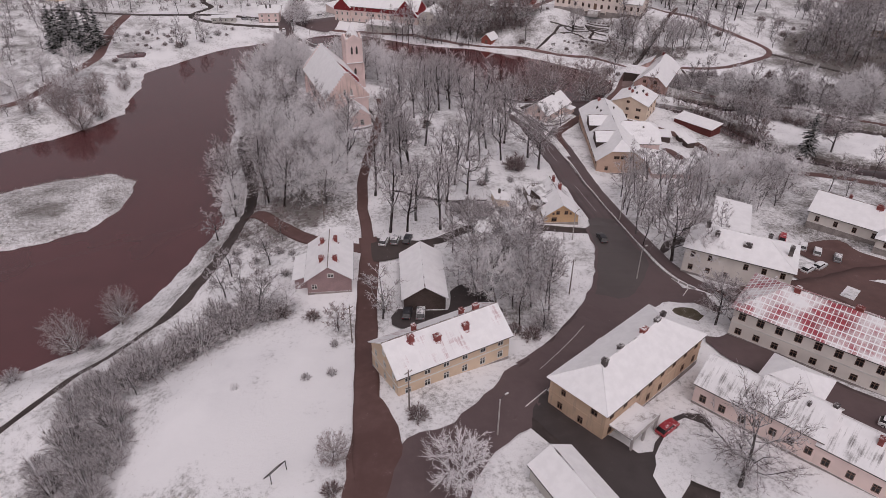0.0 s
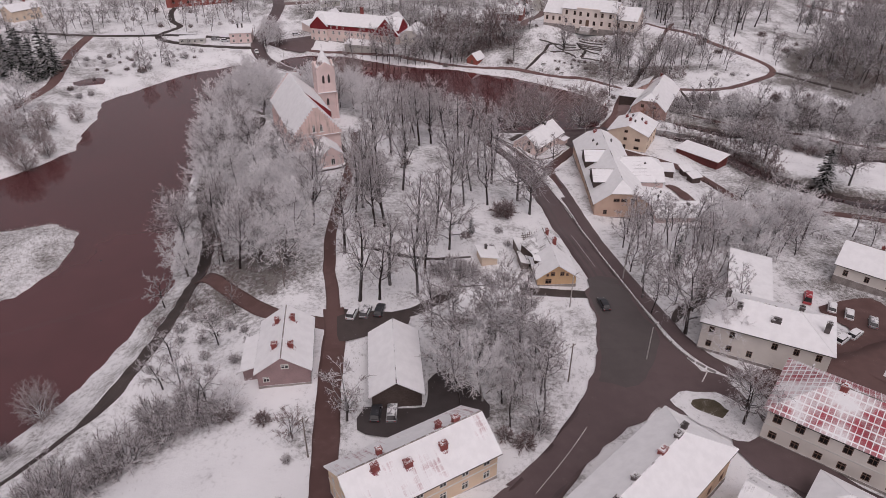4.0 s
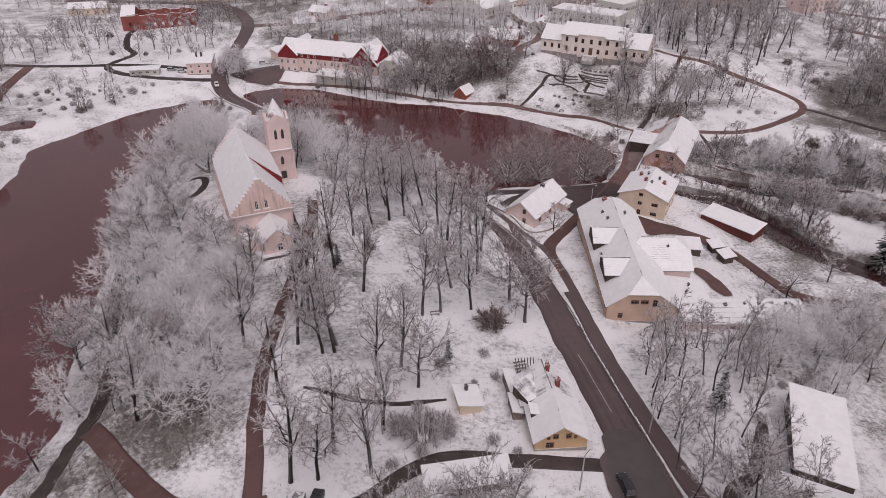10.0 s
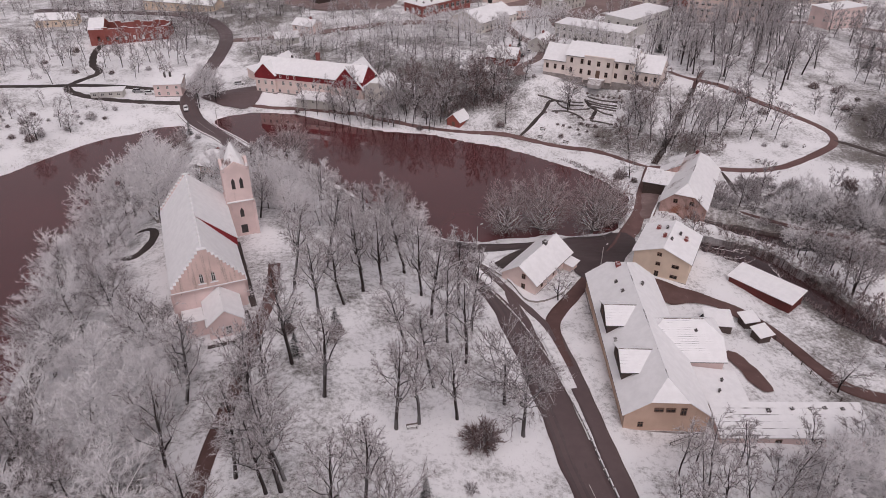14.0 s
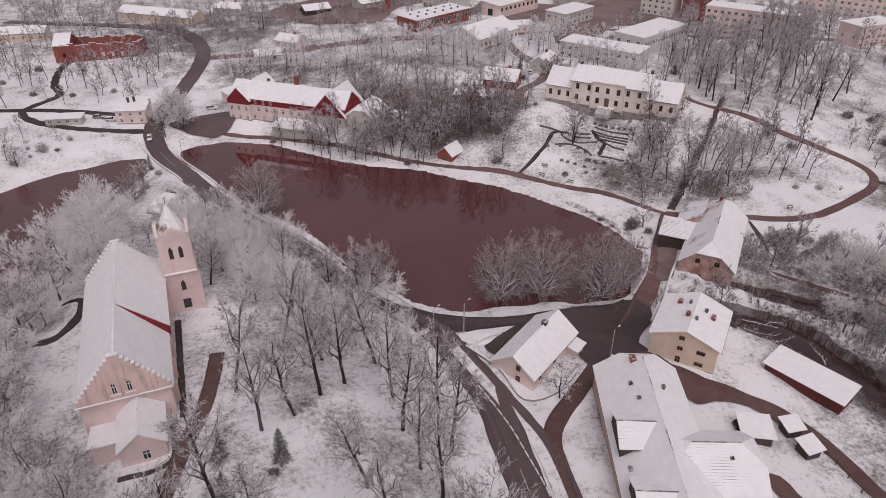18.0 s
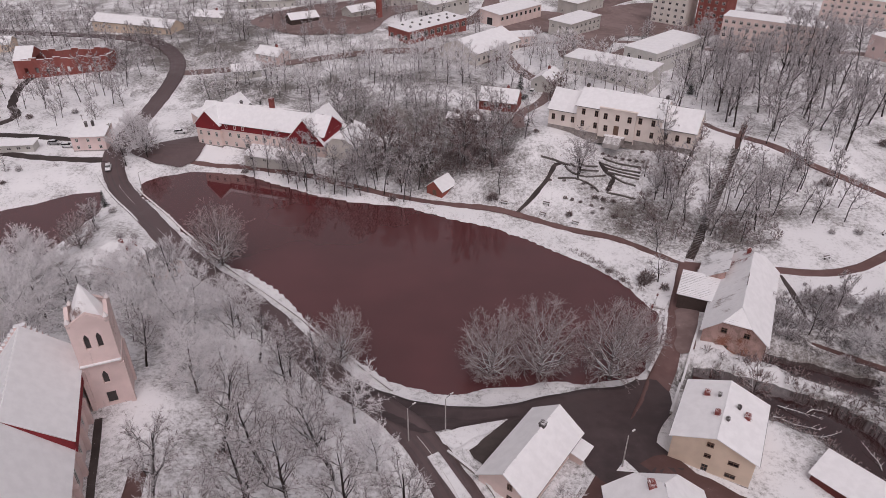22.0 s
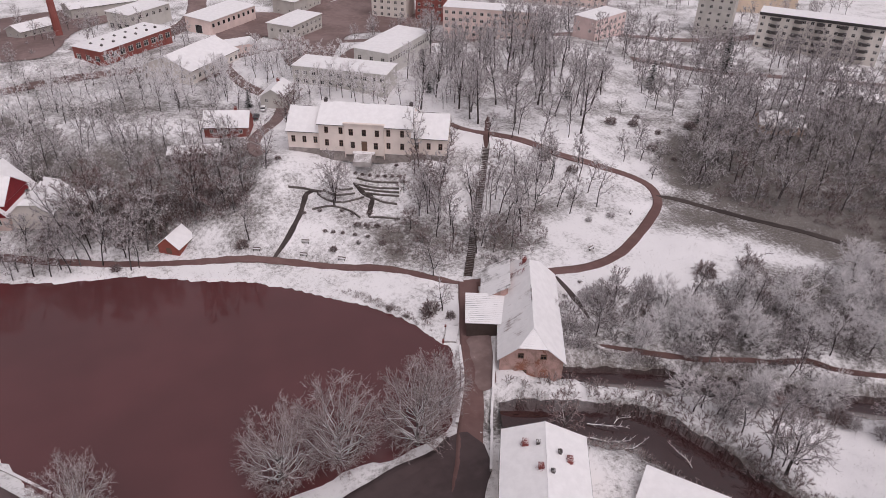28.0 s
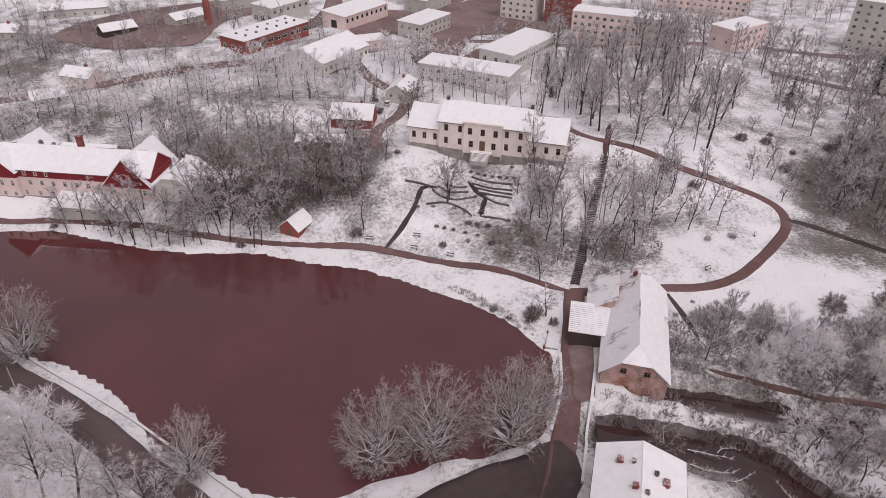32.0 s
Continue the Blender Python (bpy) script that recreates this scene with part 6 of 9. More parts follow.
# ---- the town beyond ----
def block(name, label, x, y, turn, length, width, floors, bays, wall, group="", tower=0.0):
    """A flat-roofed block of flats with its windows floor by floor."""
    high = 2.9 * floors + 0.8
    rows_of = [w for f in range(floors) for w in even(bays, length, 1.5, 0.9 + 2.9 * f, 1.4)]
    return house(name, label, x, y, turn, length, width, high, 0.35, wall, "white", front=rows_of, left=even(2, width, 1.2, 3.8, 1.4), kind_of="lean", category="apartment block", plinth=0, over=0.25, group=group)


apartments = "apartment blocks of the town"
block("apartment_block", "pale four-storey apartment block with a flat snowy roof", 175, 445.8, -36, 40, 11, 4, 13, "pink", apartments)
long_block = block("apartment_block", "long five-storey apartment block with dark balconies", 309, 388, -52, 50, 12, 5, 15, "white", apartments)
block("apartment_block", "tall pale apartment block at the town edge", 283, 424, -52, 16, 12, 7, 4, "grey", apartments)
block("apartment_block", "grey end block with a slanted snowy roof", 338, 356, -52, 20, 12, 5, 5, "grey", apartments)
block("apartment_block", "small pink-grey block of flats", 220.5, 428.5, 23, 25, 11, 3, 7, "rose", apartments)
block("apartment_block", "high white block with red panels", 152, 505, -43, 18, 12, 8, 5, "white", apartments)
block("apartment_block", "high block faced with red panels", 168, 492, -43, 14, 12, 8, 4, "brick", apartments)
block("apartment_block", "far pale four-storey apartment block", 250, 500, -43, 44, 11, 4, 13, "pink", apartments)
house("school_building", "white school hall with a band of windows and flat snowy roof", 121, 421.5, 42.5, 36, 14, 8.6, 0.35, "frame", "white", front=even(16, 34, 1.5, 5.0, 1.7), left=even(3, 14, 1.5, 5.0, 1.7), kind_of="lean", category="school", plinth=0, over=0.25)
block("school_building", "grey school wing half hidden by trees", 96.4, 404.3, -38, 34, 12, 2, 11, "grey")
rail_mesh = None
for k in range(5):
    for f in range(5):
        if rail_mesh is None:
            bm = bmesh.new()
            box(bm, -1.6, -1.0, 0, 1.6, 0.2, 1.15)
            rail_mesh = part("balcony", bm, M["iron"], long_block, "dark balcony", pose(9 * k - 18, -6.2, 0.9)).data
        else:
            put("balcony", rail_mesh, long_block, pose(9 * k - 18, -6.2, 0.9 + 2.9 * f), "dark balcony")
bm = bmesh.new()
box(bm, -25.3, -6.4, 14.2, 25.3, -6.0, 15.4)
part("roof_edge", bm, M["iron"], long_block, "dark grey roof edge")
house("brick_works", "red brick works with a flat snowy roof and vents", 28, 472, 46, 38, 13, 5.2, 0.6, "brick", "white", front=even(9, 38, 2.6, 1.6, 2.2), left=even(3, 13, 2.0, 1.2, 2.0), kind_of="lean", category="factory", plinth=0, chimneys=[(x, y, 0.7, 0.7, 0.6, "soot") for x in (-14, -8, -2, 4, 10, 15) for y in (-2.5, 2.5)])
house("works_hall", "wide hall under a broad snowy roof", 50, 447, 48, 30, 20, 4.4, 4.2, "white", "white", front=even(9, 30, 1.6, 1.0, 1.6), left=even(3, 20, 1.4, 1.0, 1.6), category="factory", plinth=0)
house("works_annex", "low annex with a snowy roof", 66, 462, 12, 20, 8, 3.6, 0.5, "pink", "white", front=even(6, 20, 1.2, 1.0, 1.4), kind_of="lean", category="annex", plinth=0)
house("grey_workshop", "grey two-storey workshop with a flat roof", 98, 484, 46, 26, 12, 6.4, 0.4, "grey", "white", front=even(7, 26, 1.6, 3.6, 1.5) + even(7, 26, 1.6, 0.9, 1.5), left=even(3, 12, 1.3, 3.6, 1.4), kind_of="lean", category="factory", plinth=0)
house("long_workshop", "long pale workshop with a snowy roof", 70, 508, 46, 34, 13, 6.0, 1.2, "pink", "white", front=even(9, 34, 1.8, 3.0, 1.8), kind_of="lean", category="factory", plinth=0, left=[(0, 0.3, 3.5, 3.6)], style="plain")
house("green_doored_works", "pale works building with wide doors", 36, 516, 46, 26, 12, 7.0, 0.6, "grey", "white", front=even(6, 26, 1.8, 4.2, 1.6), kind_of="lean", category="factory", plinth=0, left=even(3, 12, 2.2, 0.4, 2.6))
bm = bmesh.new()
cyl(bm, 1.6, 1.2, -2, 22, 12)
cyl(bm, 1.35, 1.35, 21, 21.6, 12)
ob = part("factory_chimney", bm, M["brick"], None)
ob.matrix_basis = pose(4, 497, float(ground_z(4, 497)))
tagged(ob, "round red brick factory chimney", "chimney")
for x, y, turn, l, w, h, r, wall, words in ((-114, 496, -20, 46, 10, 4.0, 2.6, "cream", "long cream house with a snowy roof by the far road"), (-34, 498, 30, 14, 8, 2.6, 2.2, "dark_boards", "dark boarded barn with a snowy roof"),
                                            (-6, 505, 40, 16, 9, 3.2, 2.0, "grey", "grey barn with a snowy roof"), (-46, 428, 15, 11, 7, 2.8, 2.0, "grey", "small house with a snowy roof above the pond"),
                                            (-38, 443, -30, 12, 8, 3.0, 2.4, "pink", "cottage under snow-laden trees"), (53, 385, -20, 13, 9, 3.2, 3.4, "brick", "brick cottage with a red roof behind the manor"),
                                            (41, 371, -12, 14, 4, 2.4, 0.5, "dark_boards", "long dark shed in the trees"), (72, 402, 60, 12, 8, 3.0, 2.4, "grey", "house with a snowy roof beside the drive"),
                                            (286, 328, -40, 26, 8, 2.6, 0.5, "grey", "row of low garages with snowy roofs"), (226, 330, -35, 14, 9, 3.0, 3.0, "tan", "house hidden in the eastern wood"), (-80, 505, -15, 16, 9, 3.4, 2.2, "grey", "farm building by the far road"),
                                            (-172, 470, 10, 20, 10, 3.6, 2.4, "cream", "farmhouse on the west bank"), (-205, 400, 60, 16, 9, 5.5, 2.6, "cream", "two-storey house on the west bank"), (20, 545, 20, 30, 12, 5.0, 1.5, "grey", "grey hall at the town edge"),
                                            (-60, 545, 10, 30, 12, 4.0, 2.0, "grey", "barn at the town edge"), (330, 440, -40, 30, 12, 8.5, 0.5, "cream", "cream block at the town edge"), (110, 530, 46, 26, 12, 6, 0.5, "grey", "grey works hall far off")):
    house("far_house", words, x, y, turn, l, w, h, r, wall, "crimson" if wall == "brick" else "white", front=even(max(2, int(l / 4)), l, 1.1, 0.9, 1.4) if "dark" not in wall else (), left=even(2, w, 1.0, 0.9, 1.3) if "dark" not in wall else (), plinth=0,
          kind_of="lean" if r < 0.6 else "gable", category="house" if "house" in words or "cottage" in words else "building", chimneys=[(l / 5, 0.3, 0.8, 0.8, 1.2, "chimney")] if 2 < r < 4 and l < 20 else ())

# ---- the roofless brick ruin on the north-west rise ----
ruin = thing("brick_ruin", -122, 438, float(ground_z(-122, 434)), 9, "roofless red brick ruin with snow on its wall tops", "ruin")
gaps = [(-14 + 4.0 * k, 1.2, 1.3, 2.2) for k in range(8)]
for name_of, span, holes, at in (("front", 36, gaps, pose(0, -7, 0)), ("back", 36, gaps, pose(0, 7, 0, 0, 0, 180)), ("left", 14, gaps[3:5], pose(-18, 0, 0, 0, 0, -90)), ("right", 14, gaps[3:5], pose(18, 0, 0, 0, 0, 90))):
    bm = bmesh.new()
    facade(bm, span, -2, 6.4, holes, at, 0.6)
    facade(bm, span - 1.2, -2, 6.4, [(x, z, w, h) for x, z, w, h in holes], at @ pose(0, 0.6, 0), 0.02)
    part("wall", bm, M["brick"], ruin)
    for k in range(int(span / 3)):
        bm = bmesh.new()
        x0 = -span / 2 + 3 * k
        rise = 0.5 * math.sin(k * 1.9 + span) + 0.5
        box(bm, x0, -0.02, 6.4, x0 + 2.6, 0.62, 6.45 + 0.9 * max(0, rise))
        part("broken_course", bm, M["brick"], ruin, at=at)
        bm = bmesh.new()
        box(bm, x0 - 0.05, -0.05, 6.45 + 0.9 * max(0, rise), x0 + 2.7, 0.65, 6.6 + 0.9 * max(0, rise))
        part("snow_cap", bm, M["snow"], ruin, at=at)
slab("roof", [(-18, -7.2, 6.5), (-11, -7.2, 6.5), (-11, 0, 10.5), (-18, 0, 10.5)], 0.2, ROOF["white"], ruin)
slab("roof", [(-18, 7.2, 6.5), (-11, 7.2, 6.5), (-11, 0, 10.5), (-18, 0, 10.5)], 0.2, ROOF["white"], ruin)
bm = bmesh.new()
for x in (-17.8, -11.2):
    bm.faces.new([bm.verts.new(p) for p in ((x, -7, 6.4), (x, 7, 6.4), (x, 0, 10.4))])
part("gable", bm, M["brick"], ruin)
PLOTS.append((-122, 438, 9, 19, 8))


# ---- trees: grown limb by limb, each kind in a few forms that the copies share ----
PLOTS += [(-31.5, 225.4, 110.5, 22, 9), (-42.5, 220.5, 110.5, 20, 4.5), (-22, 199, 110.5, 6, 8), (-26.5, 242.5, 110.5, 4, 4)]


def tubes(segs, sides):
    """Tapered tubes for rows of p0, p1, r0, r1."""
    segs = np.array(segs, float)
    p0, p1, r0, r1 = segs[:, 0:3], segs[:, 3:6], segs[:, 6], segs[:, 7]
    way = p1 - p0
    way /= np.linalg.norm(way, axis=1)[:, None] + 1e-9
    ref = np.where(np.abs(way[:, 2:3]) > 0.8, [[1.0, 0, 0]], [[0, 0, 1.0]])
    u = np.cross(way, ref)
    u /= np.linalg.norm(u, axis=1)[:, None] + 1e-9
    v = np.cross(way, u)
    a = np.arange(sides) * 2 * np.pi / sides
    spin = np.cos(a)[None, :, None] * u[:, None] + np.sin(a)[None, :, None] * v[:, None]
    low, high = p0[:, None] + spin * r0[:, None, None], p1[:, None] + spin * r1[:, None, None]
    verts = np.concatenate([low, high], 1).reshape(-1, 3)
    k = np.arange(len(segs))[:, None] * 2 * sides
    i = np.arange(sides)[None]
    j = (i + 1) % sides
    tris = np.concatenate([np.stack([k + i, k + j, k + sides + j], -1).reshape(-1, 3), np.stack([k + i, k + sides + j, k + sides + i], -1).reshape(-1, 3)])
    return verts, tris


def spikes(rows):
    """Folded points for rows of p0, p1, radius: the finest twigs."""
    rows = np.array(rows, float)
    p0, p1, r = rows[:, 0:3], rows[:, 3:6], rows[:, 6]
    way = p1 - p0
    ref = np.where(np.abs(way[:, 2:3]) > 0.8 * np.linalg.norm(way, axis=1)[:, None], [[1.0, 0, 0]], [[0, 0, 1.0]])
    u = np.cross(way, ref)
    u /= np.linalg.norm(u, axis=1)[:, None] + 1e-9
    v = np.cross(way, u)
    v /= np.linalg.norm(v, axis=1)[:, None] + 1e-9
    a = np.arange(3) * 2 * np.pi / 3
    ring = p0[:, None] + (np.cos(a)[None, :, None] * u[:, None] + np.sin(a)[None, :, None] * v[:, None]) * r[:, None, None]
    verts = np.concatenate([ring, p1[:, None]], 1).reshape(-1, 3)
    k = np.arange(len(rows))[:, None] * 4
    tris = np.concatenate([k + [[0, 1, 3]], k + [[1, 2, 3]]])
    return verts, tris


def blades(rows, rng):
    """The very finest twigs for rows of p0, p1, radius: one sliver each, turned at random."""
    rows = np.asarray(rows, float)
    p0, p1, r = rows[:, 0:3], rows[:, 3:6], rows[:, 6:7]
    u = np.cross(p1 - p0, rng.normal(0, 1, p0.shape))
    u *= r / (np.linalg.norm(u, axis=1)[:, None] + 1e-9)
    return np.stack([p0 - u, p0 + u, p1], 1).reshape(-1, 3), np.arange(3 * len(rows)).reshape(-1, 3)


def joined(pieces):
    verts, tris, n = [], [], 0
    for v, t in pieces:
        verts.append(v)
        tris.append(t + n)
        n += len(v)
    return np.concatenate(verts), np.concatenate(tris)


def unit(v):
    return v / (np.linalg.norm(v) + 1e-9)


def grow(seed, height, bare, spread, limbs=13, subs=7, fine=9, steep=45, twig=1.2, girth=None, sides=6, lean=0.06, kinks=4, thick=0.05, squat=0.0, ragged=0.2, reach=0.42, forks=4):
    """A leafless tree: trunk, limbs that end on a rounded crown, branches and twigs. bare: share of the height without crown; steep: degrees by which limbs rise;
    squat: how low the limbs fork off the trunk. Returns wood and crown."""
    rng = np.random.default_rng(seed)
    girth = girth or 0.016 * height + 0.05
    trunk, bough, thin, line = [], [], [], []
    way = unit(np.array([*rng.normal(0, lean, 2), 1.0]))
    top = height * (0.9 - 0.45 * squat)
    p, r, steps = np.array([0, 0, -0.4]), girth, 7
    for k in range(steps):
        q = p + way * top / steps
        r2 = girth * (1 - 0.86 * (k + 1) / steps) * (0.85 if k == 0 else 1)
        trunk.append((*p, *q, r, r2))
        line.append((p, q, r))
        p, r = q, r2
        way = unit(way + rng.normal(0, 0.07, 3) * [1, 1, 0.3] + [0, 0, 0.05])
    half = height * (1 - bare) / 2
    heart = np.array([line[-1][1][0] * 0.7, line[-1][1][1] * 0.7, height * bare + half])
    for n in range(limbs):
        up = math.asin(-0.62 + 1.6 * ((n + 0.5) / limbs))
        az = n * 2.4 + rng.uniform(-0.35, 0.35)
        far_out = 1 - ragged * rng.uniform(0, 1.4)
        goal = heart + np.array([np.cos(az) * np.cos(up) * spread, np.sin(az) * np.cos(up) * spread, np.sin(up) * half]) * far_out * 0.86
        flat = float(np.hypot(goal[0] - heart[0], goal[1] - heart[1]))
        zs = float(np.clip(goal[2] - flat * math.tan(radians(steep + rng.uniform(-8, 8))), height * (bare * 0.75 + 0.04), top * 0.97))
        a0, a1, ra = line[min(int((zs + 0.4) / (top + 0.4) * steps), steps - 1)]
        start = a0 + (a1 - a0) * np.clip((zs - a0[2]) / (a1[2] - a0[2]), 0, 1)
        run = goal - start
        size = float(np.linalg.norm(run))
        q, rb, pieces = start, min(ra * 0.66, 0.035 + 0.018 * size), []
        for k in range(kinks):
            f = (k + 1) / kinks
            e = start + run * f + rng.normal(0, 0.05 * size, 3) * (f < 1) - np.array([0, 0, 0.10 * size * f * (1 - f) * 2])
            bough.append((*q, *e, rb * (1 - 0.85 * k / kinks), rb * (1 - 0.85 * f) + 0.012))
            pieces.append((q, e))
            q = e
        for m in range(subs):
            h = min(0.34 + 0.66 * (m + rng.uniform(0, 1)) / subs, 0.999)
            b0, b1 = pieces[int(h * kinks)]
            s0 = b0 + (b1 - b0) * (h * kinks % 1)
            out = unit(s0 - heart + np.array([0, 0, 0.35 * half]))
            sd = unit(unit(run) * 0.35 + out * 0.5 + rng.normal(0, 0.55, 3))
            s1 = s0 + sd * spread * reach * rng.uniform(0.6, 1.15)
            thin.append((*s0, *s1, 0.024 + 0.5 * thick, 0.014))
        b0, b1 = pieces[-1]
        thin.append((*b0, *(b1 + unit(run) * spread * 0.12), 0.03, 0.012))
    rods_of = np.array(thin)[:, :6]

    def shoots(base, count, length, wild, low):
        """Side shoots along straight pieces."""
        p0, p1 = np.repeat(base[:, :3], count, 0), np.repeat(base[:, 3:6], count, 0)
        f = rng.uniform(low, 1.0, (len(p0), 1))
        d = p1 - p0
        d /= np.linalg.norm(d, axis=1)[:, None] + 1e-9
        d = d + rng.normal(0, wild, d.shape) + [0, 0, 0.12]
        d /= np.linalg.norm(d, axis=1)[:, None] + 1e-9
        p = p0 + (p1 - p0) * f
        return np.hstack([p, p + d * length * rng.uniform(0.55, 1.25, (len(p), 1))])

    sprigs = shoots(rods_of, forks, spread * 0.2, 0.55, 0.15)
    twiglets = shoots(sprigs, fine, 0.62 * twig, 0.6, 0.05)
    sprigs, twiglets = (np.hstack([rows_of, thick * much * rng.uniform(0.7, 1.35, (len(rows_of), 1))]) for rows_of, much in ((sprigs, 0.9), (twiglets, 0.8)))
    wood = joined([tubes(trunk, sides), tubes(bough, 4 if sides > 4 else 3)])
    crown = joined([tubes(thin, 3) if sides > 3 else spikes([row[:7] for row in thin]), spikes(sprigs), blades(twiglets, rng)])
    return wood, crown


def grow_shrub(seed, height, spread, stems=24, fine=13, thick=0.042):
    """A leafless shrub: canes that fan out to a dome, with side twigs."""
    rng = np.random.default_rng(seed)
    canes, tips = [], []
    for k in range(stems):
        a, up = k * 2.4 + rng.uniform(-0.3, 0.3), math.asin(0.12 + 0.86 * (k + 0.5) / stems)
        far_out = rng.uniform(0.72, 1.0)
        p = np.array([0.12 * spread * np.cos(a), 0.12 * spread * np.sin(a), -0.2])
        q = np.array([np.cos(a) * np.cos(up) * 0.62 * spread, np.sin(a) * np.cos(up) * 0.62 * spread, np.sin(up) * height]) * far_out
        bend = (p + q) / 2 + [0, 0, 0.14 * height * math.cos(up)]
        canes += [(*p, *bend, 0.032, 0.023), (*bend, *q, 0.023, 0.01)]
        for m in range(fine):
            f = rng.uniform(0.3, 1)
            t0 = p + (bend - p) * 2 * f if f < 0.5 else bend + (q - bend) * (2 * f - 1)
            td = unit(unit(q - p) + rng.normal(0, 0.55, 3))
            tips.append((*t0, *(t0 + td * height * rng.uniform(0.12, 0.3)), thick))
    return tubes(canes, 3), blades(tips, rng)


def grow_spruce(seed, height, spread, whorls=17):
    rng = np.random.default_rng(seed)
    trunk = [(0, 0, -0.4, 0, 0, height * 0.5, 0.02 * height, 0.012 * height), (0, 0, height * 0.5, 0, 0, height, 0.012 * height, 0.02)]
    rows, tips = [], []
    for w in range(whorls):
        f = 0.05 + 0.93 * w / whorls
        reach = spread * (1 - f) ** 0.85 + 0.12
        for k in range(9):
            a = k * 0.7 + w * 1.1 + rng.uniform(-0.2, 0.2)
            p = np.array([0, 0, height * f + rng.uniform(-0.2, 0.2)])
            d = np.array([np.cos(a), np.sin(a), -0.32 + 0.5 * f])
            n = reach * rng.uniform(0.75, 1.1)
            q = p + d * n
            tips.append((*p, *q, 0.13 + 0.05 * n))
            for m in range(6):
                t0 = p + (q - p) * rng.uniform(0.25, 1.0)
                side = np.array([-d[1], d[0], 0]) * rng.choice([-1, 1])
                td = unit(d * 0.8 + side * rng.uniform(0.4, 1.0) + [0, 0, rng.uniform(-0.35, 0.1)])
                tips.append((*t0, *(t0 + td * n * rng.uniform(0.2, 0.42)), 0.10 + 0.02 * n))
    return tubes(trunk, 6), spikes(tips)


def raw_mesh(name, raw, material):
    verts, tris = raw
    me = bpy.data.meshes.new(name)
    me.vertices.add(len(verts))
    me.vertices.foreach_set("co", verts.astype(np.float32).ravel())
    me.loops.add(3 * len(tris))
    me.loops.foreach_set("vertex_index", tris.astype(np.int32).ravel())
    me.polygons.add(len(tris))
    me.polygons.foreach_set("loop_start", np.arange(len(tris), dtype=np.int32) * 3)
    me.update(calc_edges=True)
    me.materials.append(material)
    return me


KINDS = {
    "tall_park_tree": ([grow(s, 22, 0.33, 4.9, 13, 6, 7, 60, twig=1.35, ragged=0.3, thick=0.047) for s in (11, 12, 13, 14, 15)], "trunk", "twig", "tall bare park tree with a dark trunk and rimed twigs"),
    "rimed_tree": ([grow(s, 16.5, 0.10, 6.9, 17, 9, 6, 40, twig=1.2, squat=0.5, thick=0.046, ragged=0.26, forks=5, girth=0.38) for s in (21, 22, 23, 24, 25)], "white_bark", "twig_white", "broad bare tree thickly covered with white rime"),
    "young_tree": ([grow(s, 10, 0.18, 3.7, 9, 4, 6, 46, twig=0.9, squat=0.2, thick=0.046) for s in (31, 32, 33)], "trunk", "twig", "young bare tree dusted with rime"),
    "spreading_tree": ([grow(s, 17.5, 0.18, 7.6, 15, 7, 7, 42, twig=1.15, girth=0.42, squat=0.55, ragged=0.3, thick=0.042, forks=5) for s in (41, 42, 43)], "trunk", "twig_mid", "old spreading bare tree with dark crooked limbs"),
    "pond_willow": ([grow(s, 15.0, 0.03, 6.3, 42, 7, 9, 50, twig=0.85, girth=0.42, squat=1.15, ragged=0.07, thick=0.022, reach=0.28, forks=5) for s in (51, 52, 53)], "white_bark", "twig_brown", "round-crowned bare willow standing by the water"),
    "slender_tree": ([grow(s, 17, 0.22, 3.4, 10, 4, 6, 60, twig=1.1, girth=0.2, ragged=0.32, thick=0.046) for s in (61, 62, 63)], "trunk", "twig", "slender bare tree with sparse frosted twigs"),
    "reddish_tree": ([grow(s, 8.0, 0.12, 3.4, 10, 4, 6, 46, twig=1.0, squat=0.4, thick=0.04) for s in (71,)], "trunk", "twig_red", "small tree with reddish bare twigs"),
}
SHRUBS = {
    "shrub": ([grow_shrub(s, 2.6, 2.6, 28, 34, 0.028) for s in (81, 82, 83)], "trunk", "twig", "bare shrub powdered with snow"),
    "round_shrub": ([grow_shrub(s, 3.1, 3.8, 46, 42, 0.022) for s in (86, 87, 88)], "trunk", "twig", "broad round leafless shrub with rimed twigs"),
    "sallow": ([grow_shrub(s, 6.4, 6.6, 36, 46, 0.042) for s in (92, 93, 94)], "white_bark", "twig", "tall rounded many-stemmed sallow grey with rime"),
    "pale_shrub": ([grow_shrub(89, 2.6, 2.8, 16, 22, 0.025)], "trunk", "twig_white", "thin pale shrub alone in the snow field"),
    "dark_shrub": ([grow_shrub(s, 2.4, 2.8, 40, 38, 0.026) for s in (84, 85)], "trunk", "twig_red", "dense dark leafless shrub"),
}
SPRUCES = {"spruce": ([grow_spruce(s, 11, 2.7) for s in (91, 92)], "trunk", "needles", "dark green spruce with snow on its branches")}
FAR_FORMS = [grow(s, 16.5, 0.2, 4.6, 9, 4, 6, 56, twig=1.5, sides=3, kinks=2, girth=0.24, thick=0.062, ragged=0.3, forks=3) for s in (101, 102, 103, 104, 105, 107)]
FAR_SALLOWS = [grow_shrub(s, 6.0, 6.8, 26, 40, 0.06) for s in (108, 109, 110)]
FAR_SHRUBS = [grow_shrub(s, 3.2, 3.6, 12, 26, 0.04) for s in (105, 106)]
MESHES = {}
for name, (forms, wood, leaf, words) in {**KINDS, **SHRUBS, **SPRUCES}.items():
    MESHES[name] = [(raw_mesh("trunk", a, M[wood]), raw_mesh("crown", b, M[leaf])) for a, b in forms]
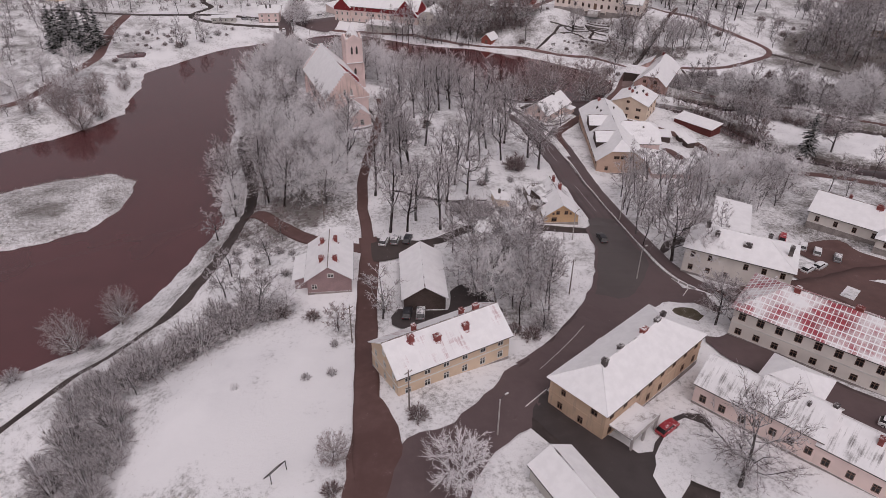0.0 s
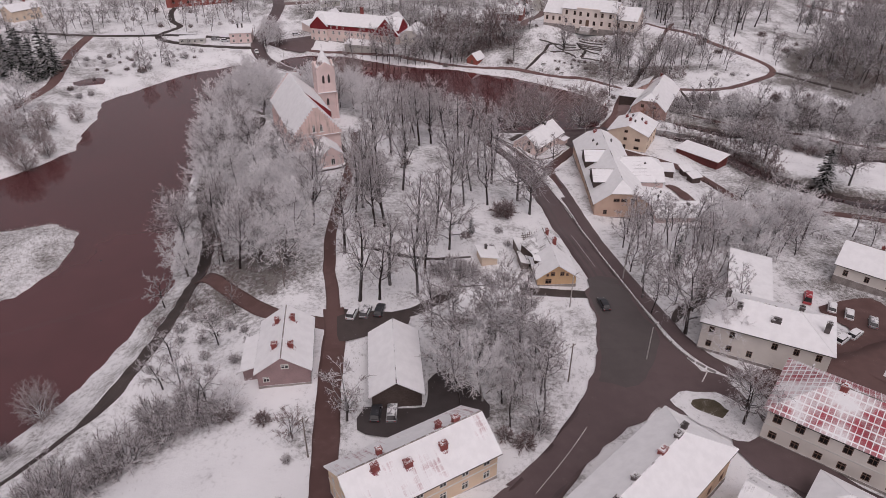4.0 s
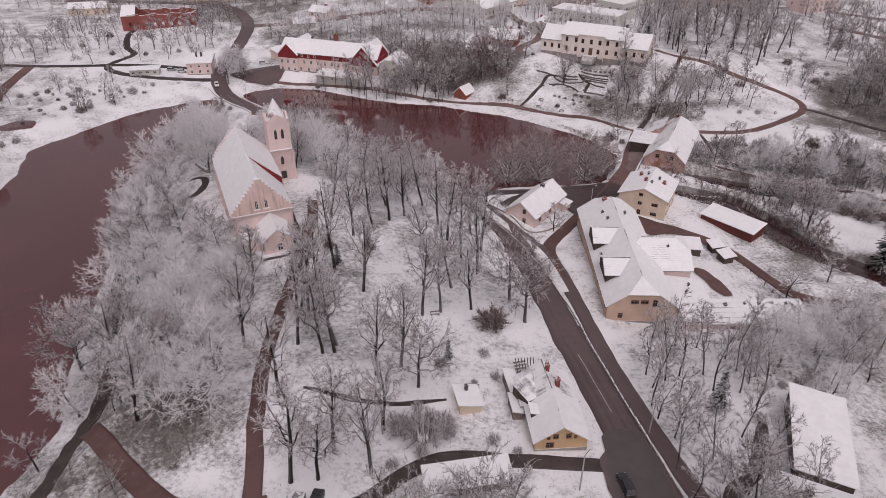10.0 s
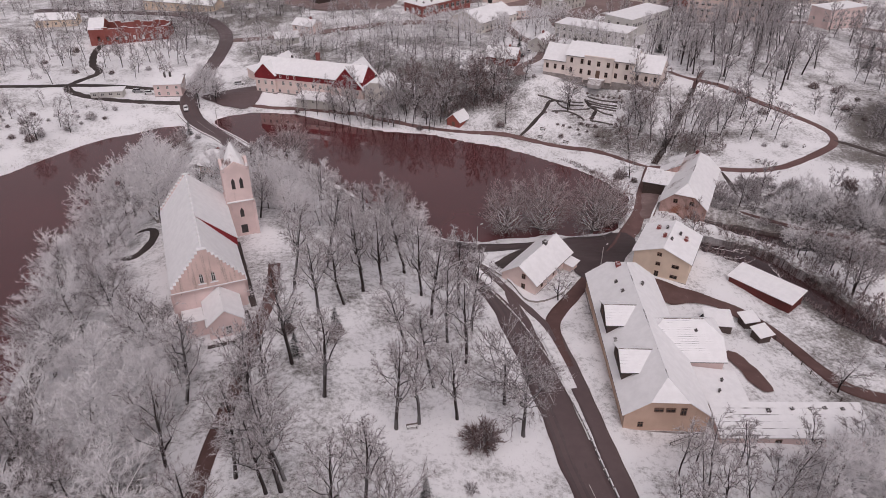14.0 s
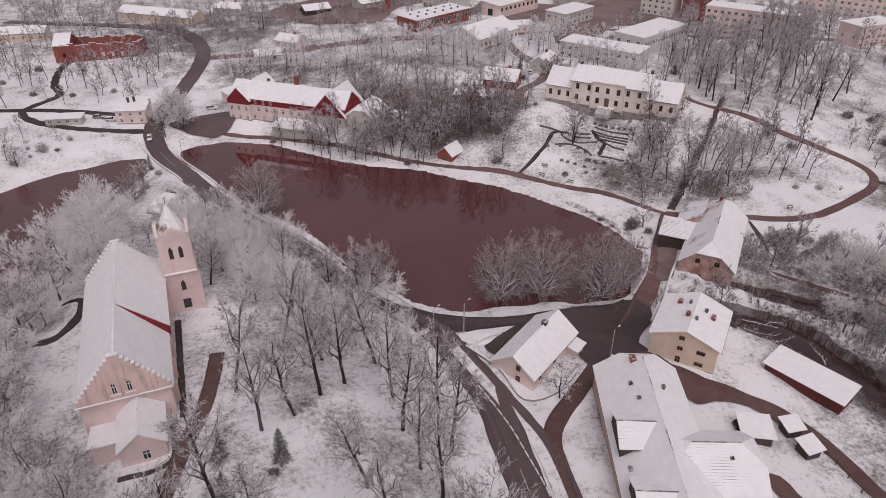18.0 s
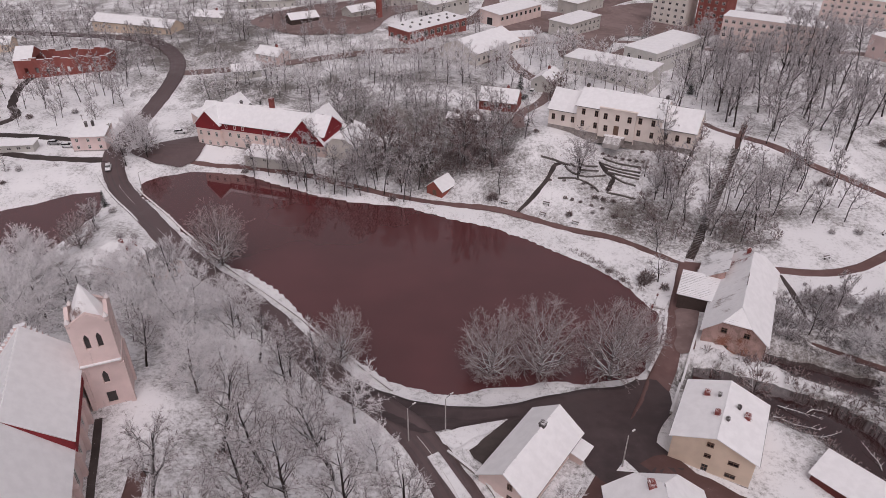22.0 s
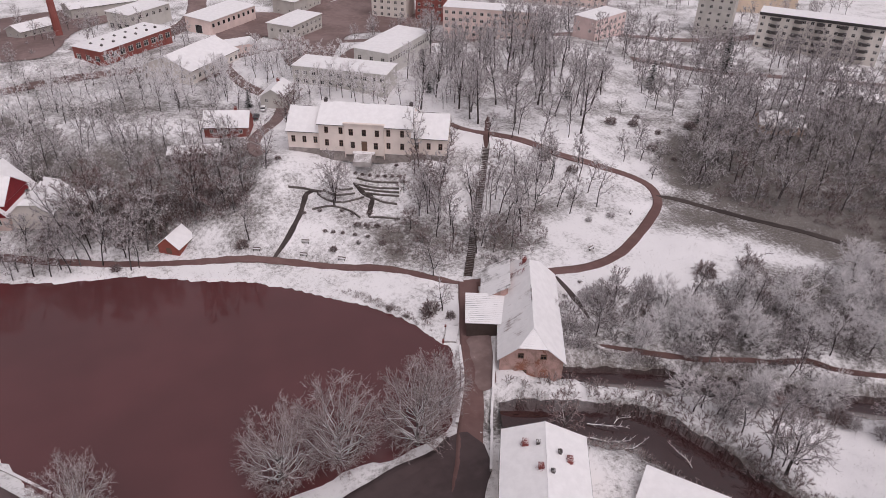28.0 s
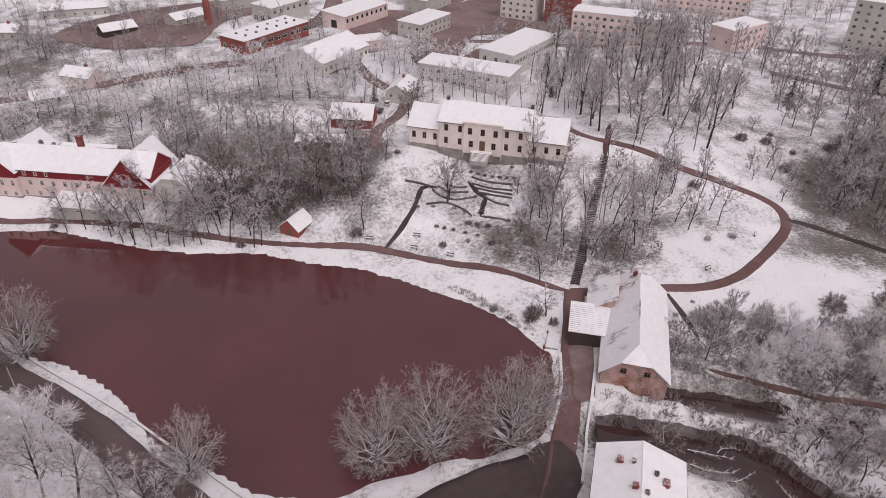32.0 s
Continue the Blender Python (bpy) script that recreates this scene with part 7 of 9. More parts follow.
GROUPS = {"tall_park_tree": "trees of the church park", "rimed_tree": "rimed trees of the hillside", "slender_tree": "slender trees", "pond_willow": "willows by the water"}
chance = random.Random(7)
STANDING = []


def plant(kind, x, y, size=1.0, turn=None, form=None):
    """One tree or shrub as a thing of its own."""
    forms = MESHES[kind]
    trunk_mesh, crown_mesh = forms[chance.randrange(len(forms)) if form is None else form]
    words = {**KINDS, **SHRUBS, **SPRUCES}[kind][3]
    ob = thing(kind, x, y, float(ground_z(x, y)) - 0.05, 0, words, "tree" if kind in KINDS or kind in SPRUCES else "shrub", GROUPS.get(kind, ""))
    ob.matrix_basis = pose(x, y, float(ground_z(x, y)) - 0.05, 0, 0, chance.uniform(0, 360) if turn is None else turn) @ Matrix.Diagonal((size, size, size * chance.uniform(0.9, 1.1), 1))
    put("trunk" if kind in KINDS or kind in SPRUCES else "stem", trunk_mesh, ob)
    put("crown", crown_mesh, ob)
    STANDING.append((x, y))
    return ob


GLADES = [[(121, 229), (128, 237), (138, 230), (160, 222), (160, 207), (138, 206), (126, 213)], [(117, 284.5), (129, 279), (130, 273.5), (138, 270.5), (147, 275), (159, 276), (174, 267.5), (186, 268), (192, 270), (182, 285), (172, 299), (164, 307), (156, 304), (142, 294), (130, 288)]]


def free_spot(x, y, gap=1.2, spacing=0.0, wet=0.8):
    """Whether a trunk may stand here: off roads, plots and water."""
    if min(float(ring_distance(np.array(x), np.array(y), LAKE)), float(ring_distance(np.array(x), np.array(y), POND))) < wet and not inside(np.array(x), np.array(y), ISLAND):
        return False
    if float(to_line(np.array(x), np.array(y), RACE)) < 3.4 or float(to_line(np.array(x), np.array(y), BROOK)) < 3.4 or float(to_line(np.array(x), np.array(y), BROOK_POOL)) < 5.2:
        return False
    if any(inside(np.array(x), np.array(y), ring) for ring in GLADES):
        return False
    for name, line in MADE.items():
        if np.min((line[:, 0] - x) ** 2 + (line[:, 1] - y) ** 2) < (ROADS[name][1] / 2 + gap) ** 2:
            return False
    for px, py, turn, L, W in PLOTS:
        ca, sa = math.cos(radians(turn)), math.sin(radians(turn))
        a, b = (x - px) * ca + (y - py) * sa, -(x - px) * sa + (y - py) * ca
        if abs(a) < L + gap + 0.6 and abs(b) < W + gap + 0.6:
            return False
    return not spacing or all((x - a) ** 2 + (y - b) ** 2 > spacing**2 for a, b in STANDING)


def spots_in(ring, count, spacing=3.0, gap=1.2):
    """Up to count free places within a ring."""
    xs, ys = [p[0] for p in ring], [p[1] for p in ring]
    found = []
    for _ in range(count * 14):
        if len(found) >= count:
            break
        x, y = chance.uniform(min(xs), max(xs)), chance.uniform(min(ys), max(ys))
        if inside(np.array(x), np.array(y), ring) and free_spot(x, y, gap, spacing):
            STANDING.append((x, y))
            found.append((x, y))
    return found


def grove(ring, count, kinds, size=(0.8, 1.15), spacing=3.0, gap=1.2):
    for x, y in spots_in(ring, count, spacing, gap):
        plant(chance.choice(kinds), x, y, chance.uniform(*size))


def wood(name, ring, count, words, size=(0.75, 1.2), spacing=2.6, shrubs=0, tone="twig_dark", low=FAR_SHRUBS, apart=1.6):
    """A wood too thick to count, as one object."""
    woods, crowns = [], []
    for n, (x, y) in enumerate(spots_in(ring, count, spacing, 1.0) + spots_in(ring, shrubs, apart, 0.8)):
        a, b = chance.choice(FAR_FORMS) if n < count else chance.choice(low)
        k, t = chance.uniform(*size), chance.uniform(0, 6.28)
        spin = np.array([[np.cos(t), -np.sin(t), 0], [np.sin(t), np.cos(t), 0], [0, 0, 1]]) * k
        at = np.array([x, y, float(ground_z(x, y))])
        woods.append((a[0] @ spin.T + at, a[1]))
        crowns.append((b[0] @ spin.T + at, b[1]))
    if not woods:
        return
    v, t = joined(woods + crowns)
    me = raw_mesh(name, (v, t), M["far_bark"])
    me.materials.append(M[tone])
    n = sum(len(w[1]) for w in woods)
    me.polygons.foreach_set("material_index", (np.arange(len(t)) >= n).astype(np.int32))
    tagged(new(name, me), words, "woodland", kind="stuff")


# ---- planting: the trees that stand out, then the groves ----
PARK = [(-6.5, 163.3), (-4.4, 163.6), (-10.1, 173.4), (-11.5, 166.4), (3.2, 158.9), (7.5, 161.4), (21.7, 179.8), (18, 187), (15.3, 178.6), (24.2, 195.2), (-0.4, 182.4), (-10.1, 214.6), (-4.1, 205.8), (0.6, 209.3), (4, 214.2),
        (-11.7, 174.9), (-9.6, 181.5), (-4.2, 165.6), (11.6, 177), (-13.1, 153.9), (-4.9, 229.2), (26, 205.5), (18, 208.3), (16.1, 216.4), (24, 213.6), (12.3, 225.9), (2.9, 225.4), (21, 200.6), (13.2, 195.4), (7.7, 217.9), (-21.7, 167.6), (-7, 190.8)]
PARK += [(-8.5, 136.6), (-4.5, 137), (3.4, 138), (5, 146.5), (-2.5, 142)]
for x, y in PARK:
    plant("tall_park_tree", x, y, chance.uniform(0.82, 1.05))
for x, y, k in ((10.6, 156.2, 0.9), (30.2, 184.1, 1.0), (32.5, 177.2, 1.0), (9.9, 120.5, 1.0), (54.6, 124.4, 1.15), (44.8, 62.4, 1.0), (54.9, 99.4, 0.68), (16.5, 122, 0.95), (135.5, 205.5, 1.0), (118.3, 225.5, 0.85), (135.7, 352.9, 1.1), (21, 114, 0.95), (-31.8, 160.6, 0.95), (142.7, 224.5, 0.8), (-115.2, 321, 0.6), (-107.6, 329.4, 0.5), (-141, 262, 0.5)):
    plant("spreading_tree", x, y, k)
for x, y in ((-18, 347.2), (-15.4, 346.4), (-28.4, 353.4), (2.5, 337.8), (9.3, 336), (14, 335), (11.6, 337.4), (20, 331), (21.8, 331.4), (-7.3, 344.9), (5.1, 336.6), (-22.7, 349.3), (23.9, 104), (18, 101), (22.5, 126.4), (53, 161.7), (56.1, 160), (59.3, 161.5), (64, 161.8), (71, 163.3), (68.8, 156.8), (60.7, 168), (56.5, 170), (47.6, 327.7), (5.9, 128), (21, 107),
             (99.2, 308.5), (95.6, 311.5), (91.7, 313.8), (96.9, 316.2), (98.8, 304.6), (110.8, 311.9), (115.2, 315.2), (112.6, 307), (131.6, 324.5), (132.5, 345.1), (136.4, 333.7), (141.6, 325.6), (140, 322.3), (129.4, 343.5), (132.9, 325.3)):
    plant("slender_tree", x, y, chance.uniform(0.75, 1.0))
for x, y in ((-53.5, 148.4), (-34.9, 126.3), (-42.6, 122.5), (-8.3, 103.5), (56.8, 102.9), (63.2, 133.5), (-63.6, 359.3), (13.5, 113), (122.8, 227.6), (114.1, 243.4), (118, 239.7), (82, 288), (85, 300),
             (71.7, 334.5), (-32.6, 105.1), (-64.7, 362.1), (-68.9, 354.5), (95.7, 191.8), (86.6, 172.2), (108.8, 198)):
    plant("young_tree", x, y, chance.uniform(0.9, 1.2))
for x, y, k in ((5.2, 61.8, 0.75), (45.6, 63.4, 0.5), (59.6, 118.5, 0.7), (-64.6, 361, 0.6), (-4.6, 244.8, 0.8), (-27, 107, 0.5), (14, 107, 0.8)):
    plant("rimed_tree", x, y, k)
for x, y, k in ((9.2, 261, 1.0), (39.4, 257.8, 1.16), (49.2, 257.8, 1.26), (62.8, 255.6, 1.2), (70.0, 261.8, 1.0), (-24, 298.2, 1.15), (-64.8, 114.5, 0.62), (-13.4, 67.4, 0.42), (-60.8, 303.5, 0.7), (-120.5, 224, 0.75), (-127, 229, 0.8), (-118, 234, 0.6), (-130, 241, 0.72), (-133, 233, 0.7), (-124.6, 250, 0.66), (-137, 245, 0.68), (-123, 240, 0.6), (-121, 264, 0.5), (-139.6, 228, 0.6)):
    plant("pond_willow", x, y, k)
for x, y, k in ((-16.5, 100, 0.85), (70.6, 384, 1.2), (108.5, 342, 0.8), (104.5, 336, 0.8), (73, 391, 1.1), (76, 396, 1.0), (101.5, 331, 0.7), (-8.1, 105.3, 0.6)):
    plant("reddish_tree", x, y, k)
for x, y, k in ((128, 206.6, 1.5), (-163.3, 305, 1.9), (-157.4, 302, 1.8), (-153.7, 305, 1.7), (-152.5, 312, 1.9), (-153, 319.8, 1.7), (-164.2, 314, 2.0), (-160, 310, 2.1), (-168, 309, 2.0), (16.2, 163.4, 0.42), (62.5, 152, 0.8), (-0.4, 201.8, 0.5), (-6.5, 192.9, 0.5), (-9.4, 201.6, 0.4),
                (-32, 388, 0.7), (126.7, 407, 0.9), (205, 372, 1.0), (203, 343.8, 0.5), (268.1, 313.7, 1.3), (276, 310, 1.2), (250.8, 381.4, 1.5), (163.2, 425.4, 1.0), (122.3, 391.3, 0.9), (-66, 330, 0.5), (62, 401, 0.6), (168, 372, 0.8), (285.4, 318, 1.0)):
    plant("spruce", x, y, k)
for x, y, k in ((25.4, 174.2, 1.5), (-1.1, 74.9, 1.2), (-28.2, 105.6, 1.3), (-22, 104, 1.0), (19.5, 96.5, 1.2), (16.8, 98.5, 1.0), (45.5, 326.6, 1.1), (14.8, 161.5, 0.8), (134, 332, 1.3), (171, 350, 1.4), (179, 348, 1.2), (197.8, 341.5, 1.4), (175, 333, 1.2), (144.5, 273.3, 1.1), (82.6, 285, 0.8), (-13, 62, 1.0), (-5.2, 229.4, 0.8),
                (140, 326, 1.2), (-9.5, 201, 0.6), (-0.5, 197.1, 0.6), (60.8, 351, 0.6), (66, 318, 0.7), (74, 323, 0.6), (76, 322, 0.6), (78.5, 321, 0.6)):
    plant("dark_shrub", x, y, k)
for x, y, k in ((24.3, 158.5, 0.7), (27.2, 160.3, 0.6), (20.4, 156.4, 0.6), (13, 148.3, 1.0), (10.5, 150.6, 0.9), (8.5, 147.5, 0.8), (15.5, 145, 0.7), (22.5, 143.5, 0.8), (26, 141.2, 0.6), (11, 141, 0.9), (6.5, 139, 0.8), (36.5, 152, 0.4), (34.6, 160, 0.5), (22.9, 164.8, 0.8)):
    plant("shrub", x, y, k)
for n, (x, y) in enumerate([(-138.8, 341.6), (-141.7, 337.9), (-114.6, 323.3), (-116.5, 319.5), (-122, 326), (-103.3, 338.5), (-141.5, 418), (-153.9, 424.2), (-99.9, 391.5), (-123.5, 321), (-130, 287), (-127.5, 292), (-152.7, 330.2), (-147, 336), (-108.9, 330), (-135, 292)]):
    plant("dark_shrub" if n % 3 == 0 else "shrub", x, y, chance.uniform(0.8, 1.5))
for x, y in ((-168, 384), (-163.6, 394), (-192, 418), (-134, 376), (-101.4, 380), (-90.5, 402), (-159.9, 378), (-119, 324), (-112, 332)):
    plant("slender_tree", x, y, chance.uniform(0.6, 0.95))
grove([(-59, 168), (-46, 152), (-23.6, 157), (-20.6, 199.1), (-38, 208), (-42, 232), (-48, 262), (-62, 292), (-69, 268), (-66, 240), (-62, 205)], 48, ["rimed_tree", "rimed_tree", "rimed_tree", "spreading_tree"], (0.75, 1.1), 5.2)
grove([(-46, 152), (-23.6, 148.9), (-19.5, 163.7), (-20.5, 193.8), (-30, 200), (-50, 175)], 9, ["rimed_tree", "tall_park_tree"], (0.8, 1.0), 3.6)
grove([(-20, 246), (0.4, 234.5), (20, 222.2), (30, 221.8), (18.1, 234.7), (2, 254), (-20, 276), (-34, 296), (-40, 280), (-34, 252)], 30, ["rimed_tree", "rimed_tree", "tall_park_tree"], (0.6, 0.85), 4.2)
grove([(-44, 262), (-36, 292), (-56, 316), (-62, 296)], 12, ["rimed_tree", "shrub", "young_tree"], (0.5, 0.8), 3.4)
grove([(8, 106), (22, 98), (26, 110), (24.5, 121), (18, 126), (5, 119)], 15, ["young_tree", "slender_tree", "spreading_tree", "rimed_tree", "shrub"], (0.65, 0.95), 3.2)
for x, y, k in ((-56.5, 75, 1.1), (-58, 79.5, 0.9), (-51, 79, 1.1), (-54, 83, 1.0), (-58.5, 89, 0.8), (-60.4, 85, 0.8), (-52, 74, 0.8), (-50, 92.2, 1.4), (-52.6, 89.5, 1.1), (-54, 94, 1.0), (-47, 95.4, 1.1), (-43.3, 99.7, 1.35), (-46.4, 98.6, 1.1), (-40, 106, 0.9), (-38, 103.4, 1.0),
                (-42, 109, 0.9), (-34.6, 106, 1.0), (-31.4, 105.4, 1.0), (-36, 110, 0.9), (-56.3, 67.5, 0.9), (-51, 68, 0.9), (-48.4, 70.6, 0.8), (-54, 71, 0.9), (-49, 65, 0.8), (-52, 62, 0.9), (-57, 62, 0.8), (-60, 71, 0.6), (-67, 106.5, 0.5), (-79, 97, 0.6), (-56, 86.5, 1.0), (-48.6, 75, 0.8)):
    plant("round_shrub", x, y, 1.75 * k)
plant("pale_shrub", -32.1, 84.1, 0.6)
for x, y, k in ((11.3, 144.6, 2.0), (7.4, 146.2, 1.3), (14.6, 146.4, 1.2), (-28.6, 106.4, 1.4), (22.0, 99.5, 1.3)):
    plant("round_shrub", x, y, k)
for x, y, k in ((25.3, 174.6, 2.3), (-9.0, 199.4, 1.0), (0.1, 199.8, 1.0), (144.1, 274.4, 1.7), (156.1, 271.8, 1.9), (157.4, 257.8, 1.5), (150, 262, 1.3), (132, 262, 1.2), (122, 268, 1.2)):
    plant("dark_shrub", x, y, k)
for x, y, k in ((79.5, 288.8, 1.4), (78.2, 287.6, 1.0), (71.4, 293.2, 0.55), (74, 289.4, 0.45)):
    plant("dark_shrub", x, y, k)
plant("young_tree", 46.7, 220.4, 0.95)
leaning = plant("pond_willow", -69.9, 105, 0.7)
leaning.matrix_basis = pose(-69.9, 105, float(ground_z(-69.9, 105)) - 0.1, 0, -24, -12) @ Matrix.Diagonal((0.7, 0.7, 0.7, 1))
grove([(-60, 60), (-50, 62), (-46, 96), (-34, 103), (-34, 110), (-54, 98), (-60, 88)], 9, ["young_tree"], (0.45, 0.7), 4.0)
grove([(-52, 118), (-30, 106), (-26, 128), (-44, 138)], 16, ["young_tree", "shrub", "shrub"], (0.6, 1.0), 3.2)
grove([(-26, 108), (-16, 106), (-14, 84), (-22, 84)], 3, ["shrub"], (0.5, 0.7), 4.0)
grove([(50, 128), (74, 128), (70, 172), (56, 174), (50, 148)], 24, ["slender_tree", "young_tree", "shrub"], (0.7, 1.0), 3.4)
grove([(72, 150), (98, 160), (104, 178), (80, 176), (66, 172)], 38, ["slender_tree", "young_tree", "shrub", "rimed_tree"], (0.6, 0.95), 2.8)
for x, y, k in ((137.2, 254.2, 0.62), (135.8, 250.6, 0.6), (128.9, 258.1, 0.62), (119, 262.8, 0.5), (147.2, 246.4, 0.6), (151, 246.6, 0.55), (173.8, 241.9, 0.7), (172.2, 238, 0.6), (173.2, 255.3, 0.7), (186.9, 240, 0.75), (188, 246, 0.7), (162, 250, 0.65), (158, 240.5, 0.6), (115.4, 260.8, 0.5)):
    plant("rimed_tree", x, y, k)
for x, y, k in ((113.8, 246.4, 0.55), (116.2, 243.6, 0.6), (117.8, 241, 0.6), (120.4, 244.6, 0.6), (122.6, 241.4, 0.65), (118.4, 235.6, 0.6), (119.2, 227, 0.62), (125.8, 239.6, 0.55), (132, 237.6, 0.6), (137, 234.6, 0.55), (129, 242, 0.5), (141.8, 235.4, 0.5), (150, 222.6, 0.7)):
    plant("rimed_tree" if k < 0.6 else "young_tree", x, y, k if k < 0.6 else 1.4 * k)
for x, y, k in ((122.4, 243.4, 0.85), (127.4, 240.6, 0.9), (133.6, 236.2, 0.85), (119, 239, 0.7), (138.4, 232.6, 0.7), (146.6, 223.2, 0.75), (116.4, 262.6, 0.6), (106.4, 268.4, 0.6), (104.4, 276.6, 0.55), (112.8, 268.6, 0.7), (111.6, 258.9, 0.45), (123.2, 255.6, 0.6)):
    plant("sallow", x, y, k)
grove([(103, 270), (112, 264), (150, 246), (185, 229), (194, 240), (190, 260), (168, 266), (140, 268), (128, 271), (116, 280)], 52, ["sallow", "sallow", "rimed_tree", "sallow", "dark_shrub"], (0.5, 0.85), 3.8)
grove([(104, 282), (112, 274), (126, 270), (130, 277), (117, 284)], 9, ["shrub", "sallow"], (0.4, 0.6), 3.0)
grove([(104, 258), (110, 250), (117, 240), (119, 226), (124, 230), (126, 238), (116, 250)], 12, ["young_tree", "shrub", "dark_shrub"], (0.5, 0.85), 2.4, 0.8)
grove([(-38, 352), (0, 334), (20, 330), (26, 338), (0, 347), (-26, 358)], 30, ["young_tree", "slender_tree", "dark_shrub"], (0.75, 1.15), 2.4)
grove([(94, 302), (104, 298), (118, 304), (132, 330), (118, 344), (106, 326)], 22, ["slender_tree", "slender_tree", "reddish_tree", "shrub"], (0.7, 1.0), 2.6)
grove([(88, 318), (98, 320), (106, 338), (104, 352), (96, 342)], 16, ["slender_tree", "reddish_tree", "young_tree"], (0.75, 1.1), 2.4)
grove([(66, 318), (86, 308), (100, 330), (102, 342), (92, 336)], 8, ["dark_shrub", "shrub", "reddish_tree"], (0.5, 0.8), 3.0)
grove([(118, 352), (150, 336), (190, 380), (200, 430), (130, 430), (112, 380)], 60, ["tall_park_tree", "slender_tree", "tall_park_tree"], (0.7, 1.05), 4.0)
grove([(128, 300), (146, 308), (140, 326), (124, 330)], 7, ["slender_tree", "shrub"], (0.6, 0.9), 4.0)
grove([(-75, 300), (-62, 300), (-58, 326), (-70, 336)], 6, ["young_tree", "shrub"], (0.7, 1.1), 3.0)
grove([(-160, 214), (-124, 236), (-124, 270), (-150, 272), (-178, 230)], 20, ["rimed_tree", "shrub", "young_tree"], (0.5, 0.9), 4.0)
grove([(-135, 300), (-100, 338), (-84, 345), (-96, 354), (-140, 340)], 18, ["young_tree", "shrub", "shrub", "dark_shrub"], (0.5, 0.9), 4.0)
grove([(-150, 378), (-90, 376), (-84, 420), (-150, 425)], 12, ["slender_tree", "dark_shrub", "young_tree"], (0.7, 1.0), 7.0)
grove([(-68, 352), (-60, 362), (-66, 378), (-74, 370)], 4, ["rimed_tree"], (0.6, 0.8), 4.0, 0.4)
grove([(100, 208), (98, 235), (88, 248), (104, 226)], 6, ["shrub"], (0.4, 0.7), 1.6)
grove([(155, 310), (176, 318), (192, 342), (186, 366), (160, 334)], 16, ["shrub", "dark_shrub", "young_tree"], (0.5, 1.0), 5.0)
grove(ISLAND, 14, ["shrub"], (0.2, 0.35), 3.0)
wood("north_slope_wood", [(-8, 352), (24, 340), (50, 336), (60, 352), (58, 372), (30, 388), (-10, 388), (-40, 380), (-4, 368)], 48, "wood of thin bare trees on the slope", (0.6, 1.0), 2.6, 60, "twig")
wood("slope_thicket", [(2, 346), (24, 340), (46, 336), (52, 346), (30, 354), (8, 360)], 15, "thick dark undergrowth below the wood", (0.7, 1.3), 1.6, 230, "twig_red")
wood("town_edge_wood", [(-58, 392), (-10, 396), (40, 394), (60, 408), (48, 440), (-20, 446), (-62, 430)], 85, "belt of rimed trees below the town", (0.5, 0.9), 2.4, 50, "twig_white")
wood("east_wood", [(160, 306), (178, 300), (205, 282), (230, 268), (290, 240), (380, 270), (350, 330), (290, 336), (210, 350), (176, 332)], 120, "bare wood beyond the meadow", (0.9, 1.3), 3.6, 150, "twig_mid")
wood("ditch_brush", [(173, 304), (186, 288), (200, 274), (212, 262), (236, 276), (262, 270), (250, 290), (214, 304), (184, 312)], 6, "dark undergrowth beside the old ditch", (0.5, 0.8), 2.0, 190, "twig_red")
wood("tall_east_wood", [(172, 311), (200, 297), (232, 284), (262, 272), (272, 300), (250, 332), (212, 342), (186, 332)], 31, "tall dark bare trees beside the old ditch", (1.15, 1.45), 5.0, 90, "twig")
wood("meadow_thicket", [(140, 258), (160, 244), (186, 232), (198, 222), (204, 234), (196, 248), (182, 256), (160, 267), (142, 266)], 16, "grey thicket of rimed young trees beside the path", (0.45, 0.95), 3.4, 60, "twig", FAR_SALLOWS, 3.2)
wood("brook_wood", [(142, 251), (160, 237), (178, 226), (220, 206), (330, 180), (330, 200), (212, 236), (160, 262)], 14, "bare thicket along the brook", (0.5, 1.0), 3.0, 80, "twig_mid", FAR_SALLOWS, 3.0)
wood("south_east_wood", [(104, 150), (150, 140), (260, 130), (340, 190), (200, 204), (150, 190), (106, 184)], 90, "bare thicket east of the town", (0.5, 0.9), 2.2, 170, "twig_mid")
wood("park_edge_wood", [(190, 350), (250, 345), (330, 340), (330, 392), (210, 420)], 100, "bare trees in front of the apartment blocks", (0.6, 1.0), 2.6, 60, "twig_mid")
wood("manor_back_trees", [(96, 372), (128, 372), (150, 400), (112, 412), (92, 396)], 23, "rimed trees behind the manor", (0.6, 0.95), 2.6, 12, "twig_white")
wood("works_trees", [(50, 398), (96, 392), (120, 404), (96, 424), (70, 444), (50, 430)], 45, "rimed trees round the works", (0.5, 0.85), 2.4, 20, "twig_white")
wood("north_town_trees", [(100, 420), (200, 425), (260, 440), (200, 500), (120, 470)], 70, "scattered rimed trees between the blocks", (0.45, 0.8), 3.0, 20, "twig")
wood("north_west_wood", [(-160, 440), (-90, 470), (-60, 440), (-50, 470), (-90, 500), (-200, 520)], 55, "bare trees along the far road", (0.5, 0.9), 2.8, 50, "twig")
wood("ruin_trees", [(-160, 376), (-86, 378), (-80, 424), (-90, 470), (-150, 470), (-170, 430)], 55, "bare trees round the brick ruin", (0.5, 0.9), 3.6, 50, "twig_mid")
